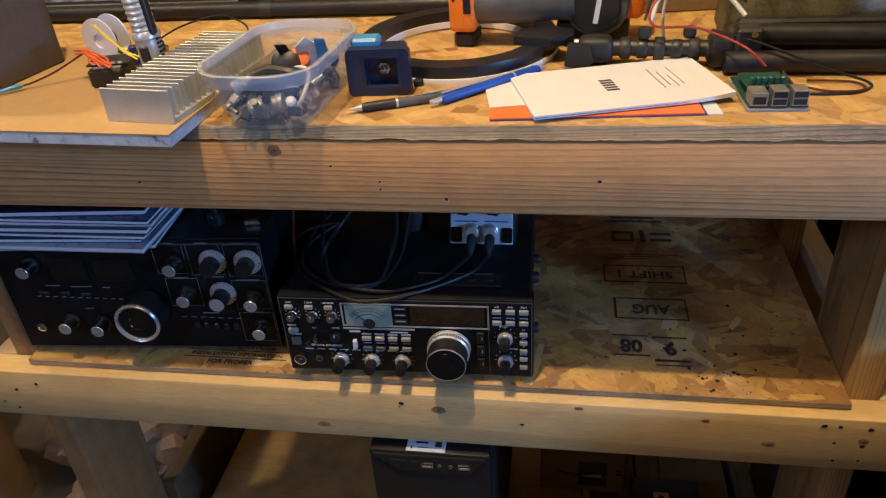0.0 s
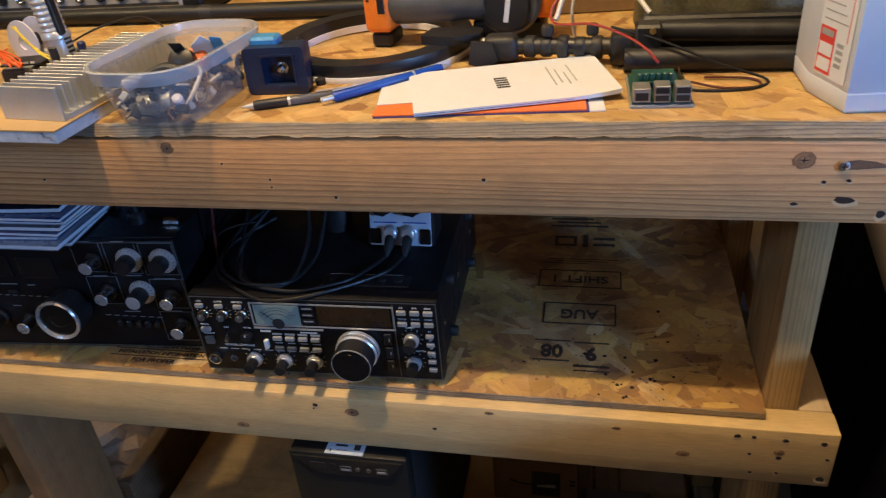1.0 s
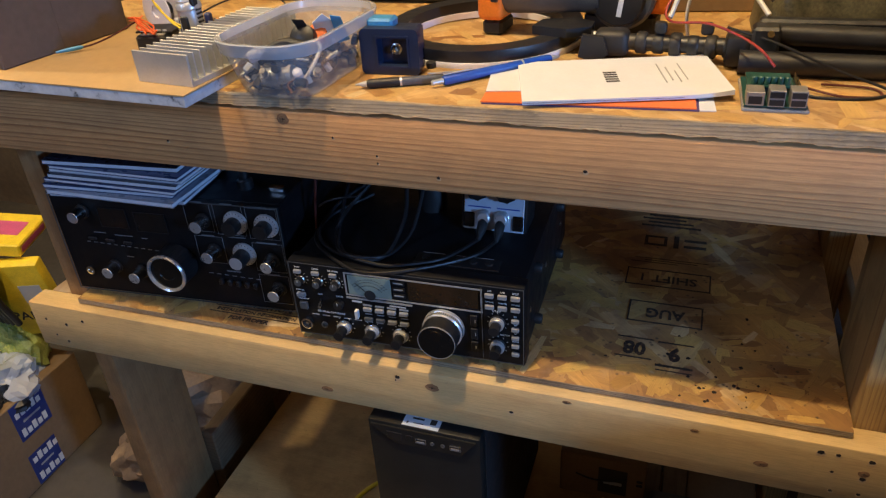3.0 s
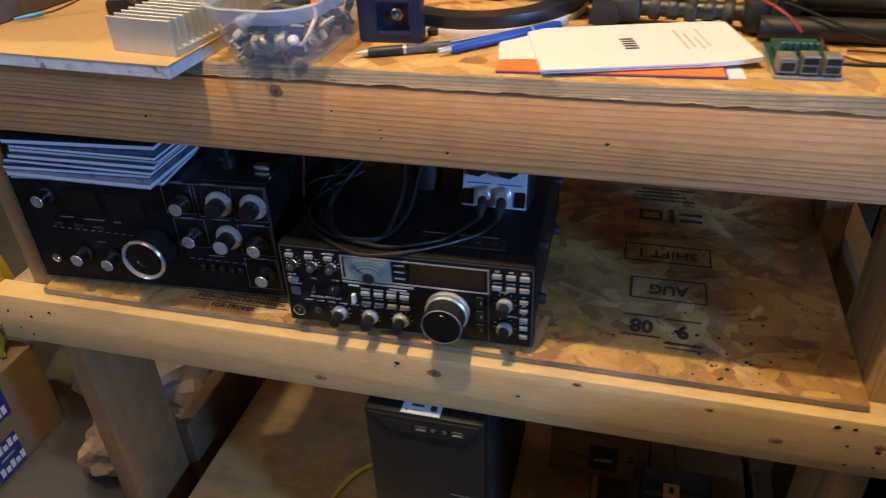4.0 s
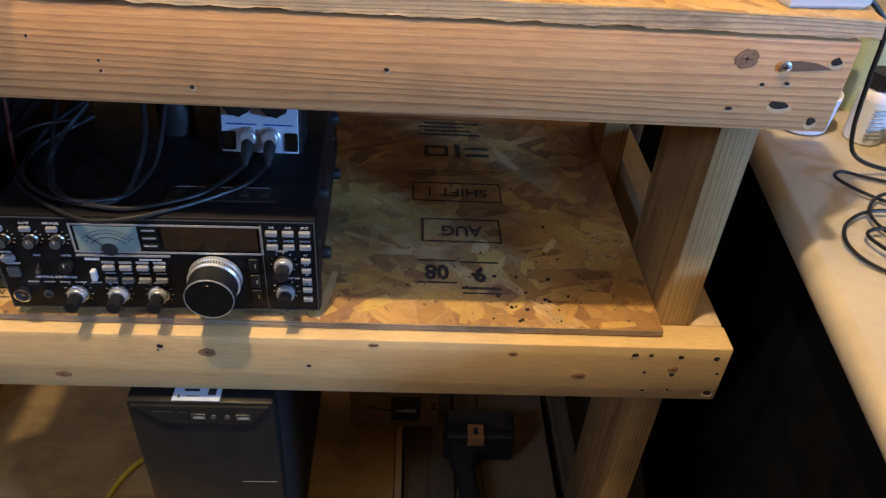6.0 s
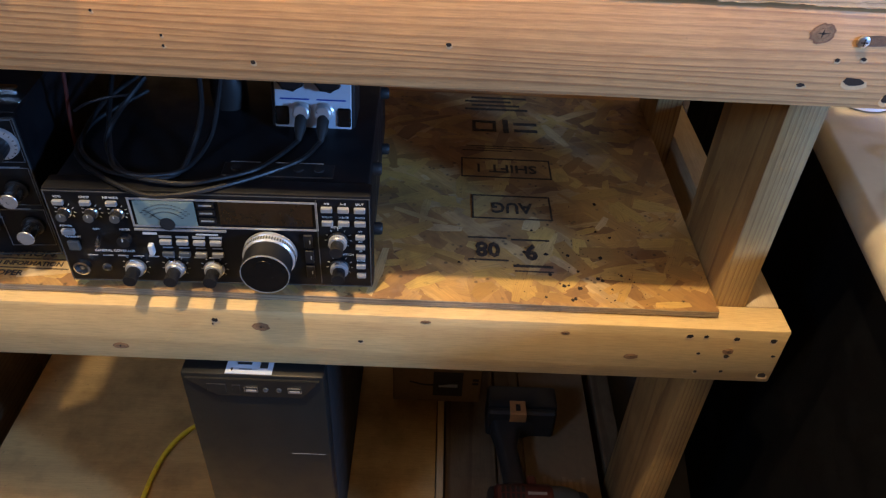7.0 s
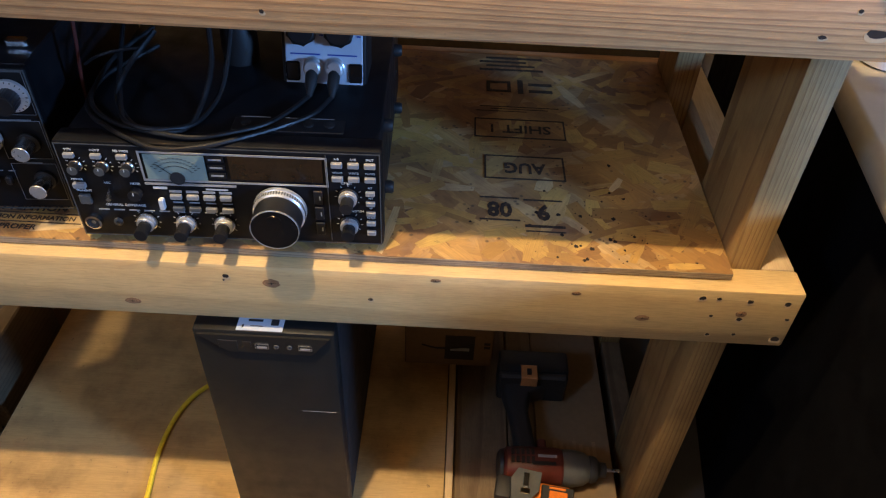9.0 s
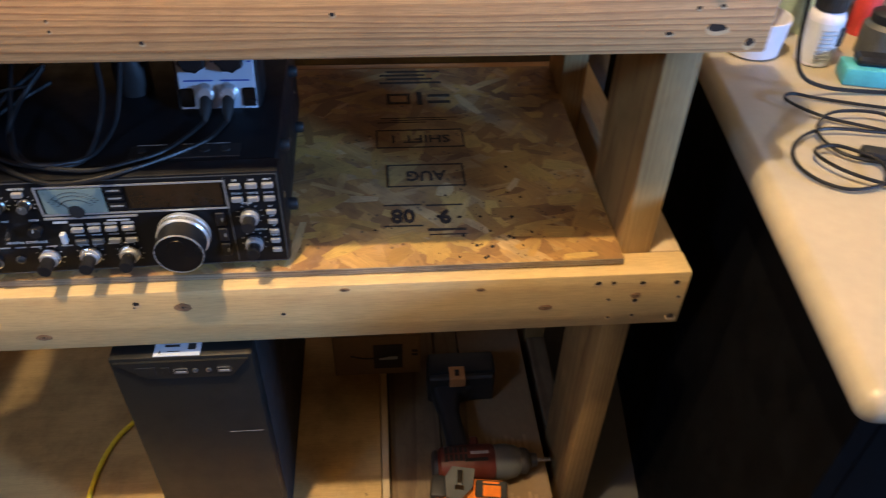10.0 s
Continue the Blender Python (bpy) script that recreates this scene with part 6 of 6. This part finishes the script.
def build_mixer():
    ob = thing("audio_mixer", pose(-0.86, 0.475, 0.9852), "grey rack device with rows of sockets and knobs behind the hose", "mixer")
    part("case", box(solid(), 0, 0.40, 0.0, 0.20, 0.0, 0.085, 0.004), BLACK_METAL, ob)
    part("front_plate", box(solid(), 0.006, 0.366, -0.003, -0.0002, 0.016, 0.080, 0.001), SILVER, ob)
    for i in range(9):
        x = 0.03 + i * 0.038
        part("socket", spin(solid(), [(0.010, 0), (0.010, 0.003), (0.007, 0.004), (0.0065, 0.001)], facing(x, -0.003, 0.038), 18), KNOB if i in (0, 5) else CHROME, ob)
        part("small_knob", spin(solid(), [(0.005, 0), (0.005, 0.009), (0.004, 0.010)], facing(x + 0.012, -0.003, 0.062), 14), KNOB, ob)
    part("grille", box(solid(), 0.367, 0.398, -0.003, -0.0002, 0.006, 0.080, 0.001), BLACK, ob)
    part("strip", box(solid(), 0.01, 0.36, -0.0034, -0.003, 0.0195, 0.024), INK, ob)


build_mixer()
pch = thing("printed_pouch", pose(0.375, 0.285, 0.9852, -6, 0, 0), "olive printed plastic pouch standing behind the stand", "pouch")
pouch = solid()
loops = []
for z, w, d in ((0, 0.30, 0.10), (0.02, 0.31, 0.12), (0.055, 0.308, 0.116), (0.09, 0.305, 0.11), (0.15, 0.30, 0.07), (0.19, 0.30, 0.02)):
    loops.append([Vector((x + 0.006 * noise.noise(Vector((x * 30, z * 30, 1))), y + 0.012 * noise.noise(Vector((x * 25, z * 25, 4))), z)) for x, y in rounded(w, d, min(w, d) * 0.4, 8)])
loft(pouch, loops)
part("body", pouch, CAMO, pch, "", 1.2)
part("top_seal", box(solid(), -0.15, 0.15, -0.004, 0.004, 0.1895, 0.215, 0.001), CAMO, pch)
for x in (-0.02, 0.06, 0.11):
    part("dark_print", outline(solid(), [(px, py) for px, py in rounded(0.035, 0.045, 0.015)], 0.0, 0.0022, facing(x, -0.055, 0.085) @ pose(0, 0, 0, -9, 0, 0)), RUBBER, pch)
br = build_carton(pose(0.10, 0.40, 0.9852, 0, 0, 6), 0.16, 0.12, 0.14, "brown cardboard box at the back of the worktop")


def build_jug():
    ob = thing("plastic_jug", pose(0.374, 0.018, 0.9852), "milky white plastic jug with red and white label", "jug")

    def ring(z, k):
        pts = [(0.020, 0.0), (0.088, 0.006), (0.096, 0.014), (0.096, 0.118), (0.088, 0.126), (0.008, 0.126), (0.0, 0.118), (0.0, 0.062)]
        cx, cy = 0.048, 0.063
        return [Vector((cx + (x - cx) * k, cy + (y - cy) * k, z)) for x, y in pts]

    bm = loft(solid(), [ring(0.0, 0.94), ring(0.003, 0.985), ring(0.018, 1.0), ring(0.0195, 0.985), ring(0.021, 1.0), ring(0.17, 1.0), ring(0.21, 0.8), ring(0.235, 0.35), ring(0.25, 0.28)])
    part("body", bm, POLY, ob)
    # label on the slanting corner face
    a, b = Vector((0.0195, 0.0005, 0)), Vector((0.0005, 0.0615, 0))
    d = (a - b).normalized()
    m = Matrix.Translation(b + Vector((-0.0004, -0.0002, 0))) @ Matrix(((d.x, 0, d.y, 0), (d.y, 0, -d.x, 0), (0, 1, 0, 0), (0, 0, 0, 1)))
    W = (a - b).length

    def patch(name, x0, x1, z0, z1, depth, material, parent):
        return part(name, box(solid(), x0, x1, z0, z1, -0.0004, 0.0004 + depth, m=m), material, parent)

    lb = patch("label", 0.008, W - 0.006, 0.024, 0.15, 0.0, WHITE, ob)
    patch("label_frame", 0.010, 0.034, 0.026, 0.068, 0.0002, REDPRINT, lb)
    patch("label_panel", 0.012, 0.032, 0.029, 0.040, 0.0004, WHITE, lb)
    patch("label_panel", 0.012, 0.032, 0.0425, 0.0535, 0.0004, WHITE, lb)
    patch("label_panel", 0.013, 0.031, 0.060, 0.0655, 0.0004, PRINT_DIM, lb)
    patch("label_edge", W - 0.0125, W - 0.0115, 0.060, 0.15, 0.0002, REDPRINT, lb)
    for i in range(9):
        patch("label_print", 0.013, W - 0.015 - 0.004 * (i % 3), 0.074 + i * 0.0075, 0.0752 + i * 0.0075, 0.0002, PRINT_DIM, lb)
    for i in range(4):
        patch("barcode_bar", 0.038, 0.048, 0.036 + i * 0.006, 0.0395 + i * 0.006, 0.0002, PRINT_DIM, lb)
    part("cap", spin(solid(), [(0.018, 0), (0.018, 0.016), (0.016, 0.018)], at(0.048, 0.063, 0.2502), 24), WHITE, ob)


build_jug()

# ---------- electronics by the box ----------
big = build_carton(pose(-0.8008, 0.0123, 0.9995, 0, 0, -9), 0.150, 0.20, 0.26, "large plain grey-brown cardboard box standing on the tan board", card=SHADED_CARD)
part("tape", box(solid(), 0.150, 0.1506, 0.09, 0.11, 0.0, 0.258), SHADED_CARD, big)


def build_torch():
    ob = thing("torch", pose(-0.446, 0.106, 1.0003, 0, -3, 0), "silver metal torch standing on its head", "torch")
    part("head", spin(solid(), [(0.0155, 0), (0.0165, 0.003), (0.0165, 0.006), (0.0150, 0.008), (0.0165, 0.011), (0.0165, 0.014), (0.0152, 0.018)], None, 32), SILVER, ob)
    part("barrel", spin(solid(), [(0.0150, 0.018), (0.0150, 0.050), (0.0165, 0.052), (0.0165, 0.056), (0.0140, 0.060)], None, 32), SILVER, ob)
    for i in range(8):
        part("ring", spin(solid(), [(0.0135, 0.060 + i * 0.0065), (0.0145, 0.062 + i * 0.0065), (0.0135, 0.0645 + i * 0.0065)], None, 28), SILVER, ob)
    part("core", spin(solid(), [(0.0132, 0.060), (0.0132, 0.118)], None, 24), SILVER, ob)
    part("switch_pad", box(solid(), -0.006, 0.006, -0.0165, -0.0125, 0.026, 0.045, 0.002), RUBBER, ob)
    part("pocket_clip", box(solid(), 0.010, 0.016, -0.010, 0.0, 0.055, 0.11, 0.001), BLACK, ob)
    for i in range(6):
        part("side_slot", box(solid(), 0.0138, 0.0154, -0.006, 0.004, 0.024 + i * 0.005, 0.0265 + i * 0.005), RUBBER, ob)


build_torch()


def build_fan():
    ob = thing("cooling_fan", pose(-0.520, 0.078, 0.9997, 0, 0, 10), "small black cooling fan with tangled wires on top", "fan")
    part("frame", box(solid(), 0, 0.042, 0, 0.042, 0, 0.022, 0.003), BLACK, ob)
    part("label", box(solid(), 0.006, 0.038, 0.004, 0.012, 0.0219, 0.0225), PRINT_DIM, ob)
    part("board", box(solid(), -0.004, 0.046, 0.012, 0.050, 0.0226, 0.0245), BLACK, ob)
    for i in range(5):
        part("pin_bar", box(solid(), 0.002 + i * 0.008, 0.007 + i * 0.008, 0.0125, 0.0135, 0.0246, 0.027), PRINT, ob)


build_fan()
sp = thing("wire_spool", pose(-0.555, 0.175, 1.0, 0, 0, -15), "white plastic wire spool standing on edge", "spool")
part("flange", spin(solid(), [(0.0285, 0), (0.0285, 0.002), (0.009, 0.0022), (0.009, -0.0002)], facing(0, 0, 0.0287), 36), DIFFUSER, sp)
part("hub", spin(solid(), [(0.009, 0.0), (0.009, 0.018)], facing(0, 0.019, 0.0287), 20), BLACK, sp)
part("back_flange", spin(solid(), [(0.0285, 0), (0.0285, 0.002)], facing(0, 0.022, 0.0287), 36), DIFFUSER, sp)
pcb = thing("bare_circuit", pose(-0.50, 0.150, 1.0, 0, 0, 20), "bare circuit board with capacitors behind the fan", "circuit board")
part("board", box(solid(), -0.03, 0.035, 0, 0.05, 0.0, 0.002), GREYPLASTIC, pcb)
for i in range(6):
    part("capacitor", spin(solid(), [(0.0055, 0), (0.0055, 0.014 + 0.004 * (i % 3)), (0.004, 0.016 + 0.004 * (i % 3))], at(-0.022 + i * 0.0105, 0.012 + 0.012 * (i % 2), 0.002), 14), (SILVER, GREYWIRE, LABELBLUE)[i % 3], pcb)
    part("coil", spin(solid(), [(0.008, 0), (0.008, 0.012), (0.005, 0.013)], at(-0.02 + i * 0.010, 0.038, 0.002), 14), (GREYPLASTIC, BRASS)[i % 2], pcb)
pcb2 = thing("connector_block", pose(-0.405, 0.172, 1.0, 0, 0, 25), "small connector block with red and yellow leads", "connector")
part("block", box(solid(), 0, 0.045, 0, 0.02, 0.012, 0.024, 0.002), GREYPLASTIC, pcb2)
part("stem", box(solid(), 0.005, 0.04, 0.004, 0.016, 0.0, 0.012), KNOB, pcb2)
part("red_plug", box(solid(), -0.020, -0.001, 0.004, 0.014, 0.012, 0.022, 0.003), RED, pcb2)
random.seed(21)
for i in range(7):
    j = [random.uniform(-0.008, 0.008) for _ in range(9)]
    cable("wire", [(-0.545 + j[0], 0.118 + j[1], 1.030 + abs(j[2])), (-0.525 + j[3], 0.100 + j[4], 1.033 + abs(j[5])), (-0.505 + j[6], 0.085 + j[7], 1.028 + abs(j[8])), (-0.488 + j[1], 0.080 + j[4], 1.027)], 0.0011, ORANGE_WIRE, "tangled orange wire over the fan", 6)
for i in range(3):
    j = [random.uniform(-0.006, 0.006) for _ in range(6)]
    cable("wire", [(-0.545 + j[0], 0.15, 1.055), (-0.515 + j[1], 0.13, 1.045 + j[2]), (-0.485 + j[3], 0.115, 1.032), (-0.468, 0.11 + j[4], 1.026)], 0.0010, YELLOW, "thin yellow wire running from the spool", 6)
cable("wire", [(-0.545, 0.118, 1.030), (-0.572, 0.10, 1.016), (-0.60, 0.085, 1.006), (-0.62, 0.07, 1.004)], 0.0012, MAROON, "dark red lead with a blue crimp")
lone("crimp", spin(solid(), [(0.0015, 0), (0.0028, 0.004), (0.0028, 0.016), (0.0016, 0.034)], along((-0.608, 0.079, 1.005), (-0.65, 0.035, 1.003)), 12), SKY, "blue crimp connector on the red lead", "connector")
cable("wire", [(-0.470, 0.12, 1.03), (-0.44, 0.17, 1.045), (-0.40, 0.20, 1.05), (-0.37, 0.20, 1.04), (-0.36, 0.19, 1.03)], 0.0012, CORD, "thin black lead arching behind the heat sink")

# ---------- on the desk ----------
D = 0.7302
dish = thing("white_dish", pose(0.618, 0.318, D), "white plastic dish on the desk", "dish")
part("bowl", spin(solid(), [(0.030, 0), (0.036, 0.003), (0.040, 0.045), (0.0405, 0.052), (0.038, 0.052), (0.036, 0.04), (0.030, 0.006)], None, 30), DIFFUSER, dish)


def build_bottle():
    ob = thing("pill_bottle", pose(0.690, 0.285, D), "white pill bottle with a black cap and printed label", "bottle")
    part("body", spin(solid(), [(0.021, 0), (0.0235, 0.003), (0.0235, 0.062), (0.021, 0.070), (0.016, 0.074)], None, 28), DIFFUSER, ob)
    part("cap", knurl(solid(), 0.0200, 0.0742, 0.094, None, 30, 0.04), BLACK, ob)
    lb = part("label", spin(solid(), [(0.0237, 0.006), (0.0237, 0.060)], None, 28, False), WHITE, ob)
    for i in range(8):
        part("print_bar", box(solid(), -0.012, 0.008 - 0.003 * (i % 3), -0.0244, -0.0200, 0.012 + i * 0.0056, 0.0132 + i * 0.0056), PRINT_DIM, lb)
    part("barcode", box(solid(), 0.012, 0.019, -0.0215, -0.0150, 0.03, 0.055), INK, lb)


build_bottle()
tube = lone("grey_tube", spin(solid(), [(0.007, 0), (0.007, 0.13), (0.0085, 0.131), (0.0085, 0.138), (0.006, 0.150)], along((0.615, 0.315, D + 0.0065), (0.665, 0.335, D + 0.16)), 18), GREYWIRE, "grey plastic tube standing in the dish", "tube")
gb = thing("green_container", pose(0.735, 0.40, D), "pale green plastic container on the desk", "container")
part("wall", spin(solid(), [(0.045, 0), (0.05, 0.11), (0.053, 0.112), (0.050, 0.115), (0.044, 0.01)], None, 30), paint("pale_green_plastic", (0.45, 0.52, 0.34), 0.4), gb)
tq = thing("teal_holder", pose(0.735, 0.225, D, 0, 0, -15), "teal plastic holder with black top on the desk", "holder")
part("base", box(solid(), -0.035, 0.045, -0.02, 0.02, 0, 0.024, 0.004, seg=2), paint("teal_plastic", (0.08, 0.42, 0.47), 0.4), tq)
part("black_top", box(solid(), -0.022, 0.03, -0.012, 0.014, 0.0241, 0.036, 0.004), BLACK, tq)
clutter = ((0.79, 0.30, 0.030, 0.060, GREYPLASTIC), (0.83, 0.26, 0.022, 0.085, WHITE), (0.80, 0.37, 0.018, 0.10, REDPRINT), (0.86, 0.33, 0.025, 0.05, BRASS), (0.90, 0.27, 0.03, 0.07, DIFFUSER), (0.69, 0.47, 0.02, 0.12, SILVER), (0.64, 0.42, 0.025, 0.10, GREYWIRE), (0.83, 0.44, 0.03, 0.12, DIFFUSER))
for x, y, r, h, mat in clutter:
    ob = thing("small_jar", pose(x, y, D), "small jar among clutter on the desk", "jar", "jars on the desk")
    part("body", spin(solid(), [(r * 0.9, 0), (r, 0.003), (r, h * 0.7), (r * 0.75, h * 0.8)], None, 22), mat, ob)
    part("lid", spin(solid(), [(r * 0.8, h * 0.8002), (r * 0.82, h * 0.98), (r * 0.75, h)], None, 22), BLACK if mat is not BRASS else SILVER, ob)
cable("desk_cable", [(0.505, 0.10, 0.975), (0.535, 0.10, 0.945), (0.548, 0.11, 0.89), (0.575, 0.14, 0.82), (0.61, 0.17, 0.77), (0.66, 0.19, 0.742), (0.72, 0.19, 0.7345), (0.80, 0.18, 0.7345)], 0.0026, CORD, "black cable hanging down to the desk")
cable("desk_cable", [(0.80, 0.13, 0.7345), (0.72, 0.15, 0.7345), (0.65, 0.175, 0.7345), (0.615, 0.185, 0.737), (0.60, 0.165, 0.739), (0.63, 0.13, 0.7365), (0.68, 0.105, 0.7345), (0.72, 0.085, 0.7345), (0.70, 0.125, 0.741), (0.64, 0.13, 0.742), (0.605, 0.095, 0.739), (0.615, 0.05, 0.737), (0.67, 0.03, 0.7345), (0.78, 0.01, 0.7345)], 0.0021, CORD, "black cable in loose loops on the desk")
cable("desk_cable", [(0.78, 0.10, 0.7345), (0.70, 0.09, 0.7365), (0.62, 0.10, 0.7385), (0.575, 0.08, 0.7365), (0.556, 0.045, 0.735), (0.562, 0.010, 0.735), (0.59, -0.012, 0.735), (0.63, -0.005, 0.7365), (0.645, 0.03, 0.739), (0.61, 0.06, 0.7415), (0.58, 0.05, 0.7405), (0.60, 0.01, 0.740), (0.66, -0.02, 0.736), (0.76, -0.05, 0.7345)], 0.0021, CORD, "black cable in loose loops on the desk")
lone("inline_plug", box(solid(), -0.022, 0.022, -0.009, 0.009, 0.0, 0.014, 0.004, seg=2), RUBBER, "black inline plug on the desk cable", "plug", pose(0.655, 0.045, 0.7302, 0, 0, -20))
pl = thing("worktop_plug", pose(0.478, 0.098, 0.9852, 0, 0, -10), "black plug with a metal end at the worktop edge", "plug")
part("plug", box(solid(), -0.028, 0.012, -0.011, 0.011, 0.0, 0.018, 0.004, seg=2), RUBBER, pl)
part("metal_end", box(solid(), 0.0121, 0.022, -0.007, 0.007, 0.004, 0.013, 0.0005), STEEL, pl)
